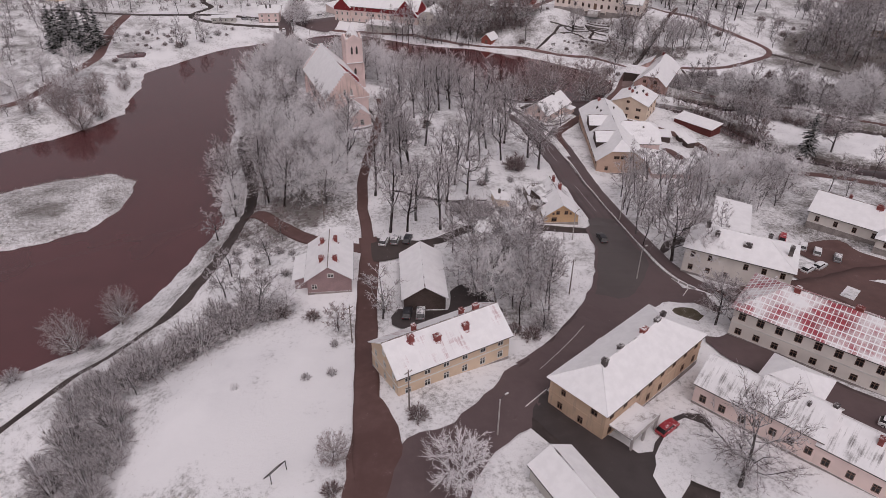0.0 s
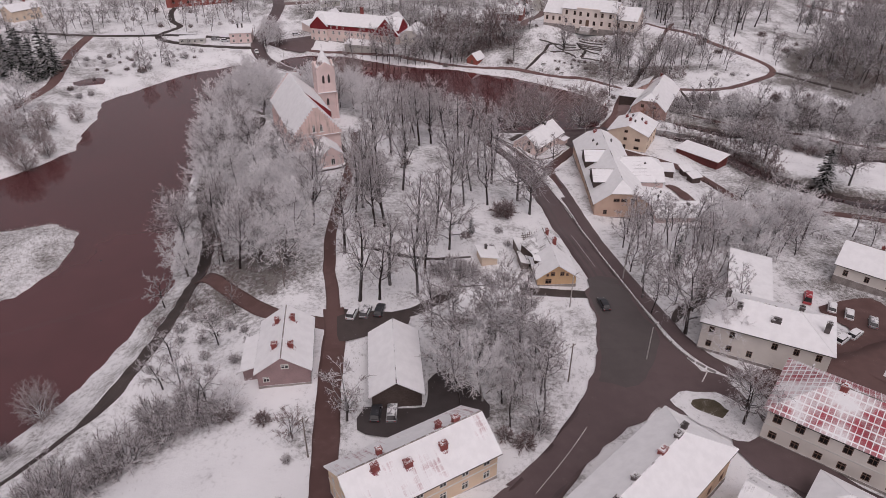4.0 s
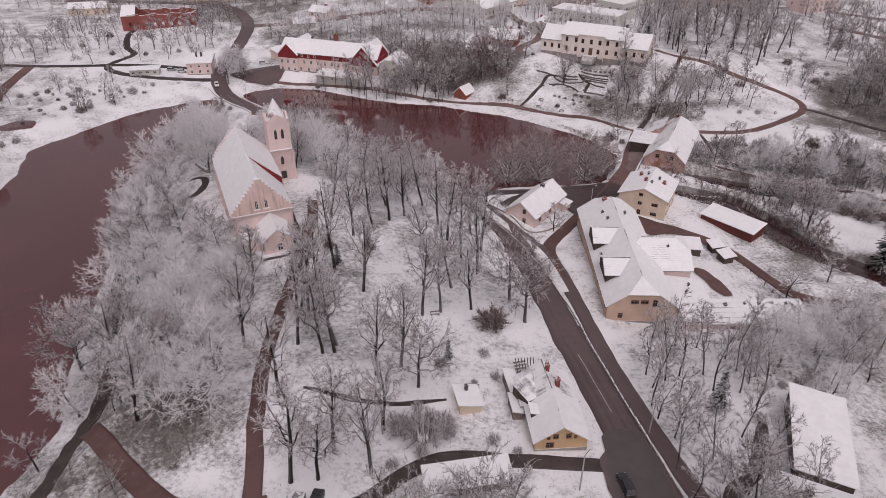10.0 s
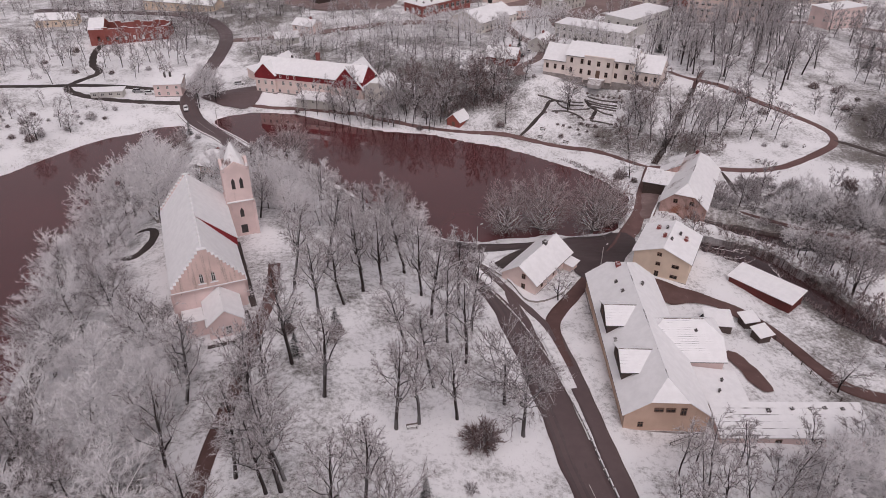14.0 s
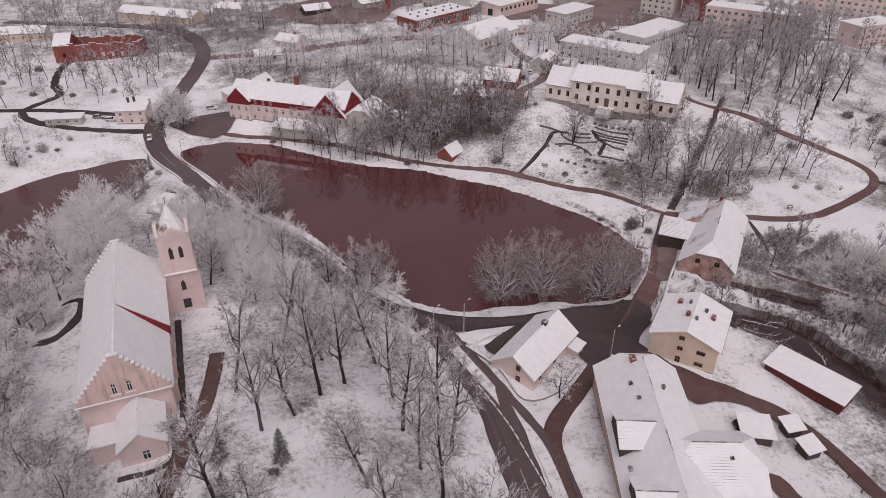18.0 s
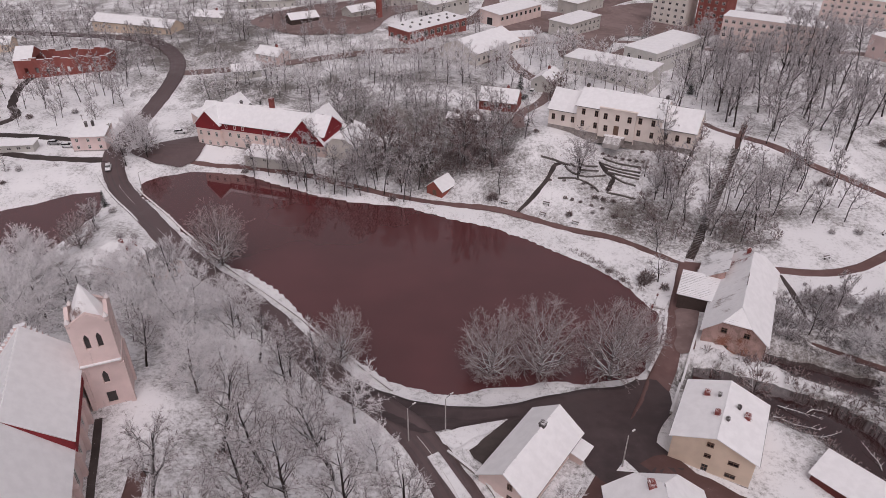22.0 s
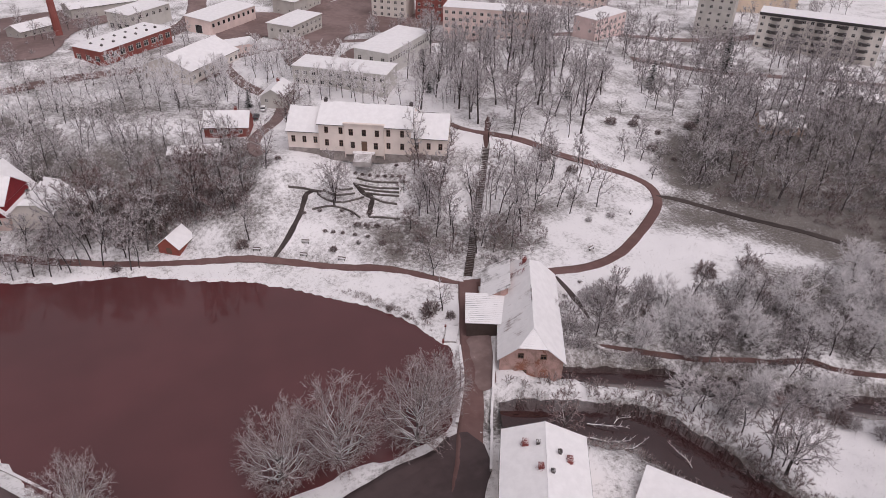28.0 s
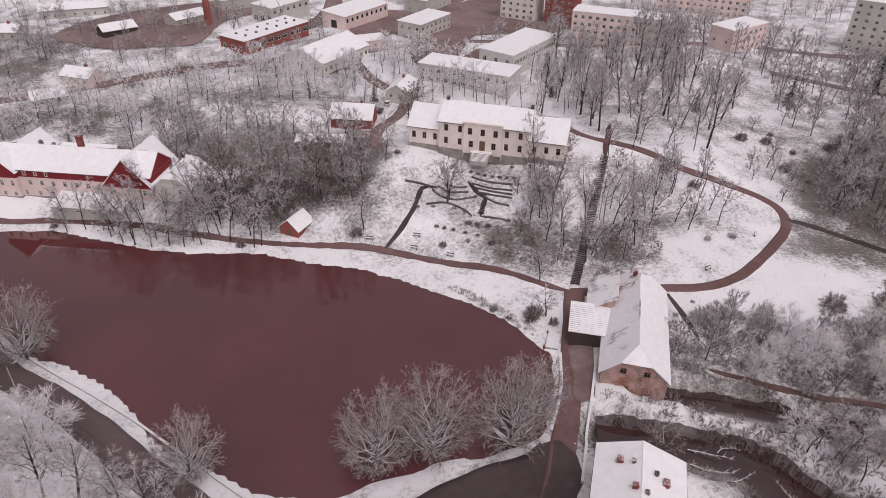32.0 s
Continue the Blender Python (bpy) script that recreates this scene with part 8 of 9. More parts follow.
wood("far_town_trees", [(-70, 445), (20, 448), (60, 470), (20, 540), (-60, 540), (-130, 510)], 85, "rimed trees among the far yards", (0.35, 0.7), 2.8, 60, "twig")
wood("block_trees", [(190, 470), (260, 430), (330, 400), (380, 420), (300, 520), (200, 540)], 65, "rimed trees among the far blocks", (0.45, 0.8), 3.2, 20, "twig")
wood("west_wood", [(-230, 300), (-172, 310), (-166, 370), (-170, 430), (-250, 420)], 65, "bare trees on the west bank", (0.5, 0.95), 3.0, 60, "twig_mid")
wood("brook_brush", [(84, 263), (100, 256.5), (112, 248), (119, 238), (121, 217), (122, 206), (112, 209), (104, 222), (98, 235), (92, 241), (82, 247)], 4, "snow-dusted brush overhanging the brook", (0.45, 0.95), 1.4, 150, "twig_red")
wood("hill_foot_brush", [(-54, 136), (-30, 134), (-22, 148), (-25.6, 159.1), (-48, 158)], 3, "tangled brush at the foot of the church hill", (0.35, 0.55), 1.6, 60, "twig_red")
wood("west_bank_trees", [(-150, 320), (-110, 345), (-84, 350), (-90, 356), (-140, 352), (-200, 290), (-180, 268)], 13, "scattered bare trees on the west bank", (0.4, 0.7), 3.0, 50, "twig_mid")
wood("far_field_hedges", [(-220, 470), (-140, 500), (-60, 548), (-60, 580), (-240, 560)], 60, "hedgerow trees along the far fields", (0.45, 0.8), 3.0, 60, "twig")
wood("mill_thicket", [(103, 271), (120, 262.5), (140, 250.5), (156, 250), (150, 268), (128, 272), (114, 283)], 4, "grey tangle of rimed brush beside the mill", (0.6, 1.2), 1.7, 110, "twig_mid")
for x, y, k in ((143.4, 221.4, 1.5), (145.4, 222.6, 1.3), (141.6, 224.2, 1.1), (136.6, 230.6, 1.4), (133.4, 233.6, 1.3), (130.2, 236.8, 1.2), (138.6, 228.8, 1.0), (126.6, 239.6, 1.1)):
    plant("dark_shrub" if k > 1.25 else "round_shrub", x, y, k)
wood("race_brush", [(97, 269), (106, 262), (118, 254.5), (140, 241), (152, 233), (158, 241), (140, 256), (122, 270), (104, 280)], 6, "dark tangled brush on the bank of the mill race", (0.45, 0.9), 2.0, 150, "twig_dark")
wood("stairs_brush", [(98, 297), (101, 314), (124, 316), (116, 300), (106, 297)], 3, "brown brush on the slope beside the stairs", (0.35, 0.6), 1.5, 85, "twig_red")
wood("shore_brush", [(62.6, 304.6), (67, 298.4), (71.2, 292.8), (74.6, 287.2), (77.4, 282.6), (79, 283.4), (76, 289), (72.4, 294.8), (68, 300.4), (63.4, 306)], 0, "low dark brush along the pond edge", (0.16, 0.34), 1.6, 60, "twig_red", FAR_SHRUBS, 0.6)
wood("garden_brush", [(76, 311), (92, 303.6), (97, 306), (98, 316), (88, 324), (78, 318)], 2, "brown brush below the manor garden", (0.35, 0.6), 1.6, 50, "twig_red")
for x, y, k in ((97.5, 268.5, 1.0), (99.5, 271.5, 0.9), (101.5, 275, 0.9), (100.4, 267, 0.8), (103.6, 271, 1.1), (103.2, 265.6, 0.9)):
    plant("round_shrub", x, y, k)


# ---- cars ----
PAINT = {"white": plain("white_car_paint", (0.55, 0.55, 0.56), (0.62, 0.62, 0.63), 2.0, 0.35, 0.0, spec=0.6, snow=0.9), "dark": plain("dark_car_paint", (0.03, 0.03, 0.035), (0.05, 0.05, 0.055), 2.0, 0.3, 0.0, spec=0.6, snow=0.25),
         "grey": plain("grey_car_paint", (0.20, 0.20, 0.21), (0.26, 0.26, 0.27), 2.0, 0.35, 0.0, spec=0.6, snow=0.7), "red": plain("red_car_paint", (0.34, 0.02, 0.03), (0.42, 0.03, 0.04), 2.0, 0.35, 0.0, spec=0.6, snow=0.45)}
RUBBER = plain("tyre_rubber", (0.02, 0.02, 0.02), (0.035, 0.035, 0.035), 0.3)


def loft(sections, material, name, parent, label=""):
    """A body through cross-sections (x, list of (y, z)), closed at both ends."""
    bm = bmesh.new()
    rings = [[bm.verts.new((x, y, z)) for y, z in ring] for x, ring in sections]
    for a, b in zip(rings, rings[1:]):
        for k in range(len(a)):
            bm.faces.new((a[k], a[(k + 1) % len(a)], b[(k + 1) % len(b)], b[k]))
    bm.faces.new(rings[0][::-1])
    bm.faces.new(rings[-1])
    return part(name, bm, material, parent, label)


def car(x, y, turn, paint, words, length=4.3, tall=1.45, van=False, z=None):
    ob = thing("car" if not van else "van", x, y, (float(ground_z(x, y)) if z is None else z) + 0.12, turn, words, "car" if not van else "van", "parked cars")
    w, L = 0.86, length / 2

    def ring(half, low, high):
        return [(-half, low), (half, low), (half * 1.02, (low + high) / 2), (half * 0.94, high), (-half * 0.94, high), (-half * 1.02, (low + high) / 2)]

    belt = 0.88 if not van else 1.0
    loft([(-L, ring(w * 0.9, 0.38, belt * 0.82)), (-L + 0.18, ring(w, 0.25, belt)), (0, ring(w, 0.22, belt)), (L - 0.9, ring(w, 0.22, belt * 0.96)), (L - 0.12, ring(w * 0.95, 0.25, belt * 0.78)), (L, ring(w * 0.88, 0.38, belt * 0.66))], PAINT[paint], "body", ob)
    back, front = (-L + 0.12, L - 1.35) if not van else (-L + 0.05, L - 1.0)
    loft([(back, ring(w * 0.86, belt - 0.05, belt + 0.02)), (back + 0.4, ring(w * 0.78, belt - 0.05, tall - 0.05)), ((back + front) / 2, ring(w * 0.8, belt - 0.05, tall - 0.02)), (front - 0.55, ring(w * 0.78, belt - 0.05, tall - 0.08)), (front, ring(w * 0.84, belt - 0.05, belt))], M["glass"], "glazing", ob)
    loft([(back + 0.38, ring(w * 0.76, tall - 0.08, tall)), ((back + front) / 2, ring(w * 0.78, tall - 0.06, tall + 0.03)), (front - 0.5, ring(w * 0.74, tall - 0.1, tall - 0.03))], PAINT[paint], "roof", ob)
    for sx in (-L + 0.8, L - 0.85):
        for sy in (-1, 1):
            bm = bmesh.new()
            bmesh.ops.create_cone(bm, cap_ends=True, segments=12, radius1=0.31, radius2=0.31, depth=0.2, matrix=pose(sx, sy * (w - 0.06), 0.31, 90))
            wheel = part("wheel", bm, RUBBER, ob)
            bm = bmesh.new()
            bmesh.ops.create_cone(bm, cap_ends=True, segments=10, radius1=0.18, radius2=0.18, depth=0.22, matrix=pose(sx, sy * (w - 0.055), 0.31, 90))
            part("rim", bm, M["concrete"], wheel)
    for sy in (-0.6, 0.6):
        bm = bmesh.new()
        box(bm, L - 0.1, sy - 0.14, 0.5, L + 0.01, sy + 0.14, 0.62)
        part("headlight", bm, M["frame"], ob)
        bm = bmesh.new()
        box(bm, -L - 0.005, sy - 0.12, 0.55, -L + 0.1, sy + 0.12, 0.7)
        part("tail_light", bm, PAINT["red"], ob)
    return ob


for x, y, turn, paint, words, kw in (
        (-9.6, 131.8, 78, "white", "snow-dusted pale hatchback parked on the dark lot", {}), (-7.0, 132.1, 78, "grey", "snow-dusted grey hatchback parked on the dark lot", {}), (-4.3, 132.6, 80, "dark", "dark estate car parked on the lot", {}),
        (41.2, 134.3, 95, "dark", "dark car driving on the main road", {}), (37.4, 72.8, 38, "red", "red car with snow on its roof beside the ochre house", {}), (-3.6, 104.6, 85, "dark", "dark car parked before the barn", {}), (-1.0, 104.4, 88, "grey", "grey car parked before the barn", {}),
        (88.7, 141.6, 60, "red", "red van with a snowy roof in the yard", {"van": True, "length": 4.8, "tall": 1.95}), (92.1, 137.8, 58, "white", "snow-covered white car in the yard", {}), (94.2, 135.0, 58, "white", "snow-covered white car in the yard", {}), (97.2, 131.6, 58, "grey", "snow-covered car in the yard", {}),
        (86.4, 124.8, 35, "white", "snow-covered car beside the square", {}), (90.4, 127.0, 35, "white", "snow-covered car beside the square", {}), (73.0, 72.8, -40, "white", "white car beside the pale pink house", {}),
        (-73.4, 352.0, -72, "white", "white car on the bridge road", {}), (-57.8, 376.0, 10, "white", "white car parked by the crimson house", {}), (-96.0, 366.5, 5, "grey", "grey car on the west road", {}), (-91.0, 364.8, 5, "white", "white car by the timber house", {}),
        (60, 396, 70, "grey", "car parked beside the manor drive", {}), (62.5, 392, 70, "dark", "car parked beside the manor drive", {}), (66, 397, 70, "white", "car parked beside the manor drive", {}), (79.0, 213.8, 5, "dark", "dark car under the yard shed", {})):
    car(x, y, turn, paint, words, **kw)
for k in range(9):
    car(262 + 6.0 * k, 352 - 4.4 * k, 20 + 7 * (k % 3), ("white", "grey", "white", "dark")[k % 4], "snow-covered car in the street of the apartment blocks")


# ---- posts and lamps ----
def pole(x, y, tall=8.0, lamp=False, wires=False, words="tall wooden utility pole"):
    ob = thing("street_lamp" if lamp else "utility_pole", x, y, float(ground_z(x, y)), 40, words, "lamp" if lamp else "pole")
    bm = bmesh.new()
    cyl(bm, 0.14, 0.09, -0.5, tall, 8)
    part("post", bm, M["concrete"] if lamp else M["timber"], ob)
    if lamp:
        bm = bmesh.new()
        rod(bm, (0, 0, tall - 0.05), (1.2, 0, tall + 0.3), 0.05)
        part("arm", bm, M["iron"], ob)
        bm = bmesh.new()
        box(bm, 1.0, -0.14, tall + 0.2, 1.7, 0.14, tall + 0.36, 0.03)
        part("lamp_head", bm, M["concrete"], ob)
    else:
        bm = bmesh.new()
        box(bm, -0.7, -0.06, tall - 0.5, 0.7, 0.06, tall - 0.38)
        part("crossarm", bm, M["timber"], ob)
        for k in (-0.6, 0.6):
            bm = bmesh.new()
            cyl(bm, 0.05, 0.07, tall - 0.38, tall - 0.2, 6, k)
            part("insulator", bm, M["frame"], ob)
    return ob


for x, y, lamp in ((4.8, 145.5, False), (-24.8, 142.6, False), (29.4, 111.5, False), (11.0, 71.5, True), (-2.5, 76.5, False), (29.8, 238.0, True), (23.6, 235.2, True), (58.8, 231.4, True), (108.5, 319.0, True), (34.2, 134.0, True), (48.5, 146.0, True), (-58.0, 338.0, True),
                   (-20.0, 281.5, True), (-76.0, 365.0, False), (-88.0, 372.5, False), (44.6, 116.5, True), (66, 104, True), (-13.5, 96, False)):
    pole(x, y, 7.5 if lamp else 8.5, lamp, words="grey street lamp with a short arm" if lamp else "weathered wooden utility pole")


# ---- the low guard wall along the main road: dark posts, snow-topped rail blocks ----
guard = thing("guard_wall", 0, 0, 0, 0, "low roadside parapet of pale blocks with snow on top", "wall", kind="structure")
line = curve([(56, 112.5), (53.2, 115.5), (50.6, 121), (49.3, 130), (47.9, 143), (46.3, 156), (45.1, 167), (43.8, 179), (42.1, 190), (39.8, 201), (36.2, 212), (31.5, 222)], 1.9)


def piece_mesh(name, material, *size):
    """One small boxed piece, to be shared by all that are alike."""
    bm = bmesh.new()
    box(bm, *size)
    me = bpy.data.meshes.new(name)
    bm.to_mesh(me)
    bm.free()
    me.materials.append(material)
    return me


block_mesh = piece_mesh("block", M["concrete"], -0.78, -0.1, -0.6, 0.78, 0.1, 0.5, 0.03)
cap_mesh = piece_mesh("snow_cap", M["snow"], -0.74, -0.12, 0.5, 0.74, 0.12, 0.6, 0.03)
for p, q in zip(line[:-1], line[1:]):
    d = q - p
    n = float(np.hypot(*d))
    mid = (p + q) / 2
    at = pose(mid[0], mid[1], float(ground_z(*mid)), 0, 0, math.degrees(math.atan2(d[1], d[0]))) @ Matrix.Diagonal((n / 1.9, 1, 1, 1))
    put("block", block_mesh, guard, at)
    put("snow_cap", cap_mesh, guard, at)
ribbon("road", curve([(51.6, 116.5), (49.2, 121.5), (48.0, 130), (46.6, 143), (45.0, 156), (43.8, 167), (42.7, 177)], 1.5), 2.3, M["asphalt"], 0.172, "wet asphalt edge of the main road beside the parapet", "road")
walkway = curve([(60, 112), (56, 116), (53.2, 122), (51.6, 131), (49.8, 144), (48.0, 157), (46.8, 168), (45.8, 180), (44.6, 194), (42.9, 208)], 1.5)
ribbon("footway", walkway, 3.1, M["asphalt"], 0.13, "wet asphalt footway beside the guard wall", "footway")
ribbon("footpath", curve([(53.5, 128), (57, 133), (62, 137), (66, 143), (70, 150)], 1.5), 2.4, M["dark_path"], 0.12, "dark track down among the trees", "path")


def low_wall(points, tall, wide, material, words, name="pond_wall", lift=0.0, cap=0.12):
    """A continuous low wall along a line, with snow along its top."""
    line = curve(points, 1.5)
    side = sideways(line)
    ob = thing(name, 0, 0, 0, 0, words, "wall", kind="structure")
    for piece, a, b, lo, hi, mat in (("wall", -wide / 2, wide / 2, -1.0, tall, material), ("snow_cap", -wide / 2 - 0.04, wide / 2 + 0.04, tall, tall + cap, "snow")):
        if not cap and piece == "snow_cap":
            continue
        verts, faces = [], []
        for (x, y), (sx, sy) in zip(line, side):
            z = float(ground_z(x, y)) + lift
            verts += [(x + sx * a, y + sy * a, z + lo), (x + sx * b, y + sy * b, z + lo), (x + sx * b, y + sy * b, z + hi), (x + sx * a, y + sy * a, z + hi)]
        for r in range(len(line) - 1):
            for k in range(4):
                faces.append((4 * r + k, 4 * r + (k + 1) % 4, 4 * r + 4 + (k + 1) % 4, 4 * r + 4 + k))
        faces += [(3, 2, 1, 0), tuple(4 * len(line) - 4 + k for k in range(4))]
        put(piece, mesh_from(piece, verts, faces, M[mat]), ob)
    return ob


low_wall([(-61, 341.5), (-41, 318), (-23, 297.3), (-9.5, 284), (3, 271.6), (14, 259), (20, 252.5)], 0.45, 0.35, "concrete", "low concrete kerb wall along the pond road")
low_wall([(-54, 114), (-50.4, 125), (-49.5, 136), (-49.2, 145), (-49.3, 154), (-50.3, 165), (-52.2, 176)], 0.5, 0.35, "stone", "low stone wall on the lake side of the promenade", "lake_wall")
low_wall([(-76, 349), (-66, 335.5), (-52, 318)], 0.5, 0.35, "concrete", "low concrete wall on the lake side of the bridge")
sluice = thing("sluice", 80.6, 280.2, 0.0, 60, "snow-covered concrete sluice at the edge of the mill pond", "sluice")
for label, name, look_of, sides in (("", "deck", "concrete", (-2.6, -1.3, 0.45, 2.6, 1.3, 0.75)), ("dark wet inlet wall", "inlet_wall", "chimney", (-2.7, 1.32, -0.8, -2.2, 1.7, 0.9)), ("dark wet inlet wall", "inlet_wall", "chimney", (2.2, 1.32, -0.8, 2.7, 1.7, 0.9)), ("dark wooden gate board", "gate_board", "timber", (-2.2, 1.4, -0.8, 2.2, 1.52, 0.6)), ("", "base", "concrete", (-2.5, -1.25, -1.4, 2.5, 1.28, 0.45))):
    bm = bmesh.new()
    box(bm, *sides, bevel=0.03)
    part(name, bm, M[look_of], sluice, label)
bm = bmesh.new()
box(bm, -2.55, -1.25, 0.754, 2.55, 1.25, 0.84, bevel=0.03)
part("snow_cover", bm, M["snow"], sluice, "layer of fresh snow")
low_wall([(86.2, 271.5), (81, 262), (76, 253), (71, 244)], 0.7, 0.4, "concrete", "pale parapet along the mill dam", lift=0.1)
low_wall([(80.5, 276), (76.5, 266), (71, 257)], 0.5, 0.5, "concrete", "pale sill wall at the pond outlet")
low_wall([(-62, 296), (-66.5, 284), (-57, 262), (-50.5, 251)], 1.0, 0.5, "stone", "old churchyard wall of field stone", "churchyard_wall")
low_wall([(30, 233), (36, 227), (40, 219.5), (47, 222), (51, 227)], 0.5, 0.3, "stone", "garden wall of the gabled house", "garden_wall")

# ---- road markings ----
marks = thing("road_marking", 0, 0, 0, 0, "worn white centre line of the main road", "marking", kind="structure")
main = curve(ROADS["main"][0], 0.5)
for a in range(14, len(main) - 40, 70):
    if 60 < main[a][1] < 350 and not 112 < main[a][1] < 122 and not 236 < main[a][1] < 250:
        seg = main[a:a + 34]
        ribbon("line", seg, 0.1, M["paint"], 0.275, "", "", across=1, skirt=0.0, parent=marks)
for pts in (((16, 77.5), (20, 81.5)), ((54.5, 113), (52.5, 110.3))):
    seg = np.array([np.array(pts[0]) + (np.array(pts[1]) - np.array(pts[0])) * k / 6 for k in range(7)])
    ribbon("stop_line", seg, 0.22, M["paint"], 0.28, "", "", across=1, skirt=0.0, parent=marks)
patch("road_patch", [(34.6, 111), (37.4, 121), (39, 130), (39.6, 140), (41, 146), (46.6, 146), (48, 132), (48.8, 124), (46.6, 117), (41, 110)], M["worn_patch"], 0.245, "smoother grey asphalt patch of the main road", "road")

# ---- long timber stairs up the manor slope ----
stairs = thing("timber_stairs", 0, 0, 0, 0, "long dark timber stairs with handrails up the slope", "stairs")
low_end, high_end = np.array([92.5, 296.8]), np.array([119.2, 340.6])
count = 74
way = (high_end - low_end) / np.hypot(*(high_end - low_end))
turn = math.degrees(math.atan2(way[1], way[0]))
z0, z1 = float(ground_z(*low_end)) + 0.1, float(ground_z(*high_end)) + 0.2
tread = piece_mesh("tread", M["dark_boards"], -0.22, -0.95, -0.06, 0.22, 0.95, 0.0)
post_mesh = piece_mesh("post", M["iron"], -0.05, -0.05, -1.2, 0.05, 0.05, 1.0)


def stair_z(k):
    x, y = low_end + (high_end - low_end) * k
    return max(float(ground_z(x, y)) + 0.25, z0 + (z1 - z0) * k - 1.5)


for k in range(count):
    f = (k + 0.5) / count
    x, y = low_end + (high_end - low_end) * f
    put("tread", tread, stairs, pose(x, y, stair_z(f), 0, 0, turn))
for s in (-1, 1):
    bm = bmesh.new()
    for k in range(18):
        a, b = k / 18, (k + 1) / 18
        pa, pb = low_end + (high_end - low_end) * a, low_end + (high_end - low_end) * b
        ox, oy = -way[1] * 0.97 * s, way[0] * 0.97 * s
        rod(bm, (pa[0] + ox, pa[1] + oy, stair_z(a) + 1.0), (pb[0] + ox, pb[1] + oy, stair_z(b) + 1.0), 0.06, 5)
        low_bm = bmesh.new()
        rod(low_bm, (pa[0] + ox, pa[1] + oy, stair_z(a) - 0.1), (pb[0] + ox, pb[1] + oy, stair_z(b) - 0.1), 0.1, 4)
        part("stringer", low_bm, M["timber"], stairs)
        put("post", post_mesh, stairs, pose(pa[0] + ox, pa[1] + oy, stair_z(a), 0, 0, turn))
    part("handrail", bm, M["iron"], stairs)

# ---- the terraced manor garden ----
for points, words in (([(79.7, 340.8), (83.1, 337.7), (89.2, 334)], 0), ([(79, 338.3), (82.5, 335.5), (88.7, 332.1)], 0), ([(79.3, 336.4), (83, 333.8), (88.2, 330.8)], 0), ([(79.6, 334.5), (83.2, 332.1), (87.8, 329.6)], 0), ([(80.7, 332.3), (83.1, 329.1), (86.2, 327.1)], 0),
                      ([(67.9, 338.3), (69.7, 335.2), (73.3, 332.9), (79, 333)], 0), ([(69.7, 338.9), (72.4, 336.1), (77.3, 335.2)], 0), ([(72, 339.3), (74, 337.6), (77.4, 337.2)], 0), ([(65, 333), (69.9, 332.6), (73.9, 328.9), (75.5, 325.7)], 0), ([(77.8, 325.2), (81, 323.6), (85, 321.9)], 0), ([(61, 341.3), (65, 340.2), (69.6, 338.4)], 0)):
    low_wall(points, 0.45, 0.34, "dry_stone", "dark dry stone terrace wall of the manor garden", "terrace_wall", cap=0)
ribbon("garden_steps", curve([(78.3, 339.5), (79.6, 334.5), (81, 332), (79.5, 328.9), (77.8, 325.2)], 0.8), 1.3, M["dark_path"], 0.08, "dark garden steps between the terraces", "path")
for x, y in ((80, 342.7), (81.6, 341.5), (83.3, 340.2), (85.1, 339), (86.9, 337.8), (88.6, 336.8), (90.2, 335.8), (65.7, 323.6), (67.5, 322.9), (69.7, 321.9), (72.4, 320.3), (75.1, 318.5), (62.6, 332), (66.6, 331.6), (71.9, 329.7), (74, 327.5), (76, 345.5), (91, 340)):
    plant("dark_shrub", x, y, 0.42)
plant("spreading_tree", 70.8, 332.5, 0.85)


def bench(x, y, turn):
    ob = thing("bench", x, y, float(ground_z(x, y)), turn, "timber park bench with snow on its seat", "bench", "benches on the pond path")
    for k in (-0.75, 0.75):
        bm = bmesh.new()
        box(bm, k - 0.06, -0.22, -0.3, k + 0.06, 0.22, 0.42)
        part("leg", bm, M["iron"], ob)
    for k in range(3):
        bm = bmesh.new()
        box(bm, -0.95, -0.24 + 0.17 * k, 0.42, 0.95, -0.1 + 0.17 * k, 0.47)
        part("slat", bm, M["timber"], ob)
    bm = bmesh.new()
    box(bm, -0.95, 0.24, 0.55, 0.95, 0.29, 0.85)
    part("backrest", bm, M["timber"], ob)
    bm = bmesh.new()
    box(bm, -0.9, -0.22, 0.47, 0.9, 0.2, 0.56, 0.03)
    part("snow", bm, M["snow"], ob)


for x, y, turn in ((48.6, 324.6, -25), (58.9, 319.6, -32), (66.9, 314.2, -35), (60.2, 322.4, -25), (125, 293.5, 20), (137.5, 335, -30), (14.2, 177.5, 10), (146, 305, 40)):
    bench(x, y, turn)

# ---- football goal on the snowy field ----
goal = thing("football_goal", -21.2, 65.8, float(ground_z(-21.2, 65.8)), -35, "dark metal football goal standing on the snow", "goal")
for name_of, a, b in (("post", (0, -1.5, -0.2), (0, -1.5, 2)), ("post", (0, 1.5, -0.2), (0, 1.5, 2)), ("crossbar", (0, -1.5, 2), (0, 1.5, 2)), ("stay", (0, -1.5, 2), (-1.6, -1.5, 0)), ("stay", (0, 1.5, 2), (-1.6, 1.5, 0)), ("ground_bar", (-1.6, -1.5, 0.05), (-1.6, 1.5, 0.05))):
    bm = bmesh.new()
    rod(bm, a, b, 0.07, 6)
    part(name_of, bm, M["iron"], goal)

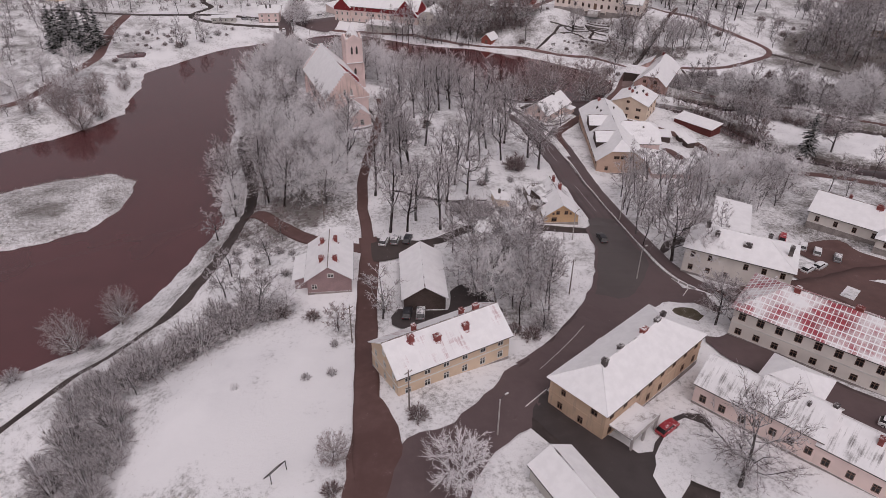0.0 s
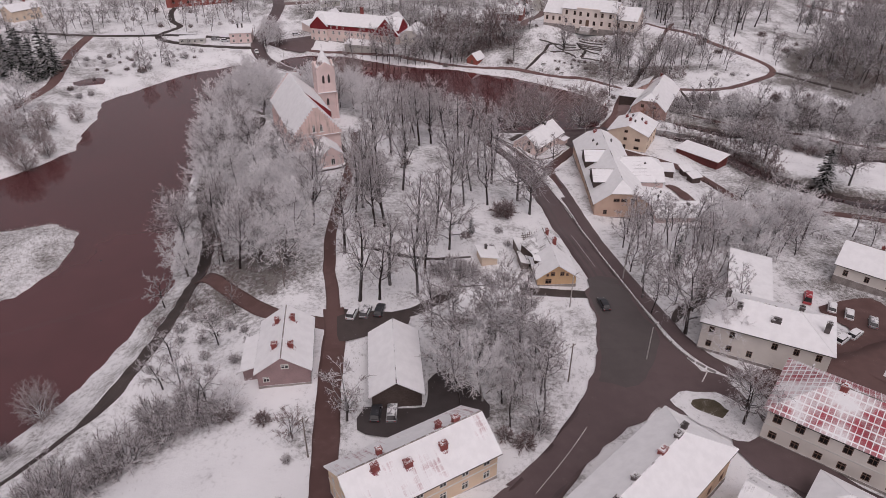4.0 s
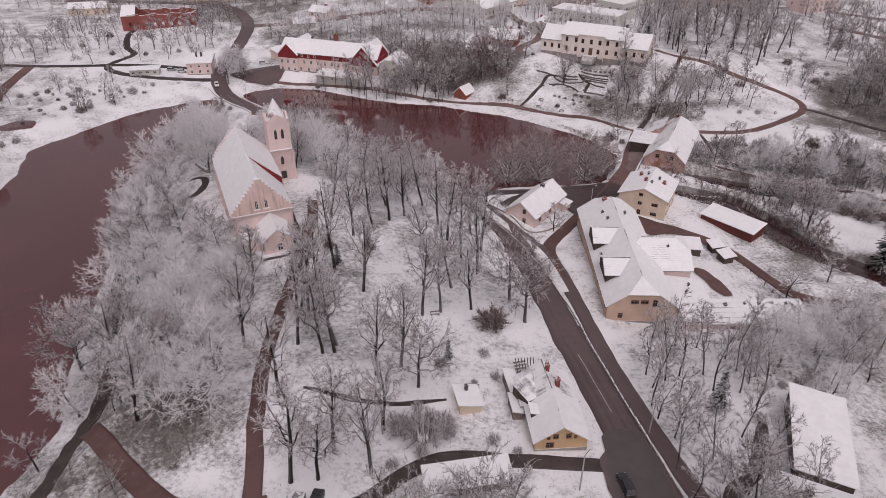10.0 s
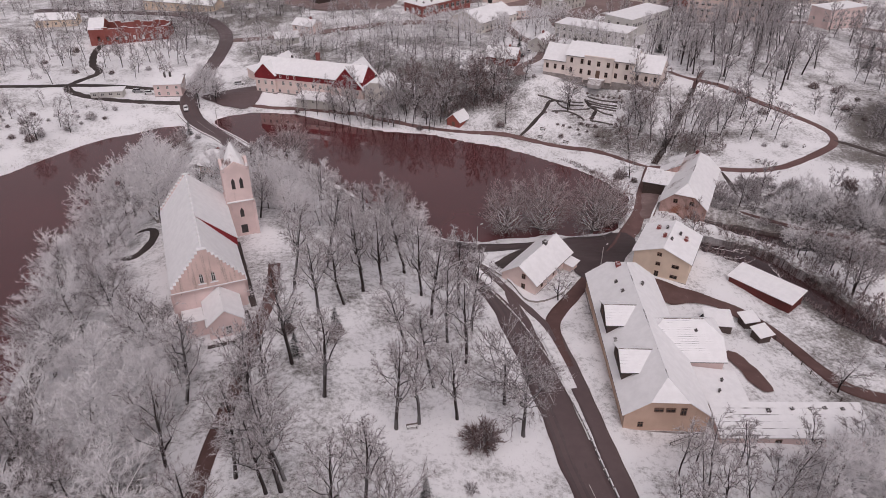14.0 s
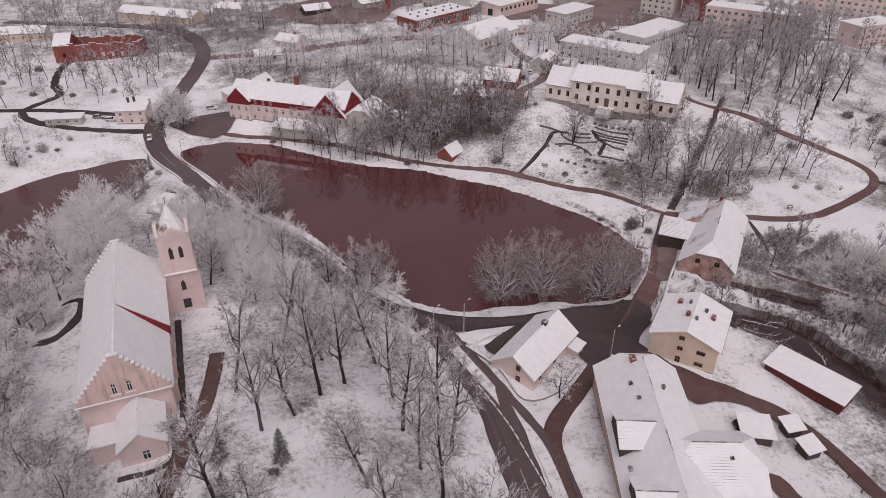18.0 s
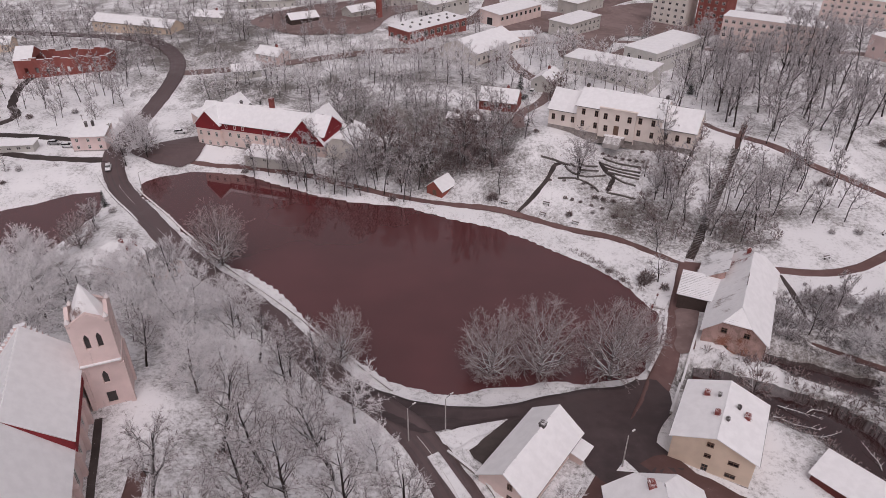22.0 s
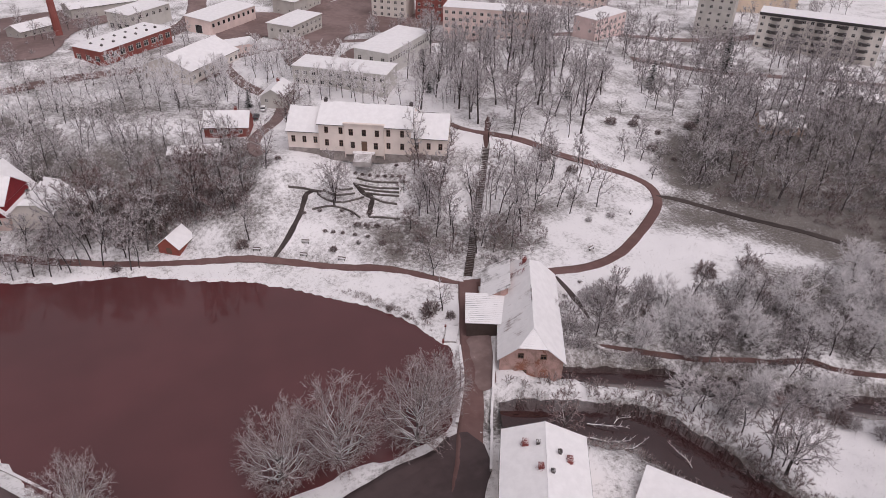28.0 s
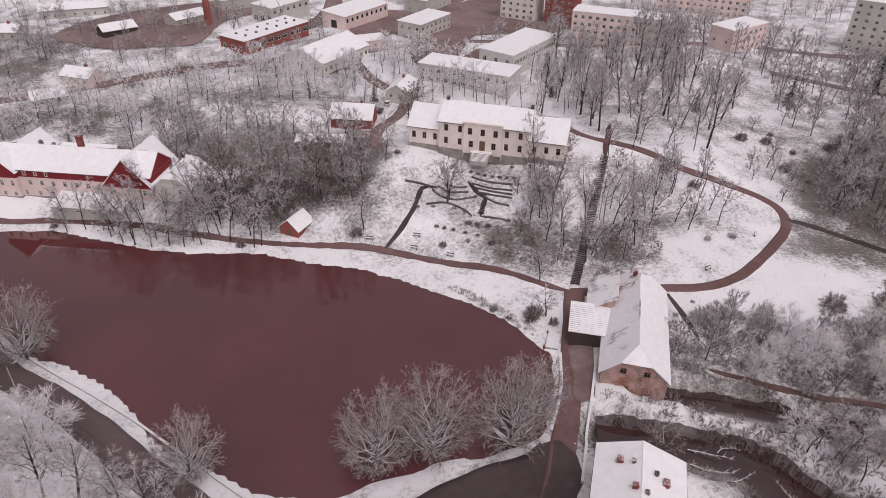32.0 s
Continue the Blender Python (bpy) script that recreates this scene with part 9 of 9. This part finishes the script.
# ---- fence of the mill yard ----
fence = thing("yard_fence", 0, 0, 0, 0, "dark post-and-rail fence along the mill yard", "fence")
stakes = curve([(90.6, 214), (91.8, 206), (92.6, 199.8), (93.6, 191), (96, 188)], 2.4)
for p in stakes:
    bm = bmesh.new()
    box(bm, -0.07, -0.07, -0.6, 0.07, 0.07, 1.15)
    part("post", bm, M["dark_boards"], fence, at=pose(p[0], p[1], float(ground_z(*p))))
for p, q in zip(stakes, stakes[1:]):
    for h in (0.5, 0.95):
        bm = bmesh.new()
        rod(bm, (p[0], p[1], float(ground_z(*p)) + h), (q[0], q[1], float(ground_z(*q)) + h), 0.05, 4)
        part("rail", bm, M["dark_boards"], fence)

# ---- dry stalks, reeds and litter standing out of the snow ----
def stalks(name, ring, count, tall, words, material="straw"):
    rng = np.random.default_rng(len(name) + count)
    xs, ys = np.array([p[0] for p in ring]), np.array([p[1] for p in ring])
    x, y = rng.uniform(xs.min(), xs.max(), count * 3), rng.uniform(ys.min(), ys.max(), count * 3)
    keep = inside(x, y, ring) & (ring_distance(x, y, POND) > 0.3) & ((ring_distance(x, y, LAKE) > 0.3) | inside(x, y, ISLAND))
    for road, line in MADE.items():
        keep &= to_line(x, y, ROADS[road][0]) > ROADS[road][1] / 2 + 0.3
    x, y = x[keep][:count], y[keep][:count]
    z = ground_z(x, y)
    h = tall * rng.uniform(0.5, 1.2, len(x))
    rows_of = np.stack([x, y, z - 0.05, x + h * rng.normal(0, 0.45, len(x)), y + h * rng.normal(0, 0.45, len(x)), z + h, rng.uniform(0.02, 0.045, len(x))], 1)
    tagged(new(name, raw_mesh(name, spikes(rows_of), M[material])), words, "dry grass", kind="stuff")


stalks("island_reeds", ISLAND, 9000, 0.8, "pale frosted reeds covering the island")
stalks("hill_grass", [(-60, 150), (-18, 128), (8, 150), (34, 168), (20, 236), (-45, 300), (-70, 300), (-66, 190)], 5000, 0.35, "dry grass and litter showing through snow in the park")
stalks("brook_reeds", [(88, 256), (104, 244), (113, 227), (121, 217), (118, 207), (104, 226), (92, 246)], 3000, 0.6, "dry reeds along the brook")
stalks("garden_grass", [(28, 334), (92, 300), (104, 338), (62, 350), (30, 350)], 3500, 0.5, "dry grass on the manor slope")
stalks("shore_grass", [(-95, 70), (-46, 62), (-36, 100), (-30, 118), (-54, 160), (-62, 120)], 3500, 0.4, "dry grass along the lake shore")
stalks("east_grass", [(100, 140), (300, 120), (330, 240), (160, 300), (108, 282), (110, 190)], 9000, 0.6, "dry grass of the eastern meadow")
stalks("pond_rim", [(-60, 352), (-20, 346), (30, 322), (76, 284), (82, 284), (62, 312), (4, 338), (-48, 360)], 6000, 0.6, "dry sedge at the pond's edge")

ribbon("footpath", curve([(119.2, 340.6), (122, 346), (125.5, 352), (131, 362)], 1.5), 1.7, M["gravel"], 0.1, "dark path on from the head of the stairs", "path")
# dark ground strips along the walls of church and vestry
for b in (-7.5,):
    ends = [by_church(a, b) for a in (-18.5, -8, 2, 9)]
    ribbon("eaves_strip", curve(ends, 1.5), 1.2, M["dark_path"], 0.1, "dark strip along the church eaves", "verge")
ribbon("eaves_strip", curve([by_church(-27.4, 1.8), by_church(-27.2, -5.4), by_church(-19, -5.8)], 1.2), 1.0, M["dark_path"], 0.095, "dark strip round the vestry", "verge")

# ---- wires over the lake ----
wire_span = thing("power_line", 0, 0, 0, 0, "three thin power lines sagging across the lake", "power line")
top = float(ground_z(-24.8, 142.6)) + 8.3
for k in (-0.6, 0.0, 0.6):
    bm = bmesh.new()
    a, b = Vector((-24.8, 142.6 + k, top)), Vector((-150.0, 96.0 + k, 9.0))
    pts = [a.lerp(b, f / 14) - Vector((0, 0, 16 * (f / 14) * (1 - f / 14))) * 0.6 for f in range(15)]
    for p, q in zip(pts, pts[1:]):
        rod(bm, p, q, 0.01, 3)
    part("wire", bm, M["iron"], wire_span)

# ---- dead branches lying in the brook ----
for x, y, turn, size in ((95, 244, -35, 1.0), (93.5, 243, -30, 0.8), (96.5, 246.5, -45, 0.9), (101, 248, 20, 0.6), (106, 236, 70, 0.7), (99, 240.5, -20, 0.7)):
    segs, tips, rng = [], [], np.random.default_rng(int(x * 10))
    p, d = np.array([-4.0, 0, 0.1]), np.array([1.0, 0.1, 0.12])
    for k in range(6):
        q = p + d * 1.3
        segs.append((*p, *q, 0.13 - 0.018 * k, 0.112 - 0.018 * k))
        for m in range(3):
            e = q + np.array([rng.uniform(0.3, 1.6), rng.uniform(-1.4, 1.4), rng.uniform(0, 0.8)])
            tips.append((*q, *e, 0.05))
        p, d = q, unit(d + rng.normal(0, 0.22, 3) * [0.3, 1, 0.5])
    ob = thing("fallen_branch", x, y, max(float(ground_z(x, y)), -1.5) + 0.15, turn, "snow-covered dead branch lying in the brook", "branch", "fallen branches in the brook")
    ob.matrix_basis = ob.matrix_basis @ Matrix.Diagonal((size, size, size, 1))
    for seg in segs:
        put("limb", raw_mesh("limb", tubes([seg], 5), M["white_bark"]), ob)
    put("twigs", raw_mesh("twigs", spikes(tips), M["twig_white"]), ob)
stalks("lake_rim", [(-142, 200), (-122, 218), (-112, 236), (-113, 262), (-118, 290), (-98, 322), (-80, 336), (-80, 343), (-104, 330), (-126, 292), (-122, 262), (-118, 240), (-134, 212), (-150, 204)], 5000, 0.7, "dry sedge along the west shore")
stalks("town_grass", [(-12, 106), (36, 100), (40, 150), (10, 160), (-10, 152)], 5000, 0.35, "dry grass in the town gardens")
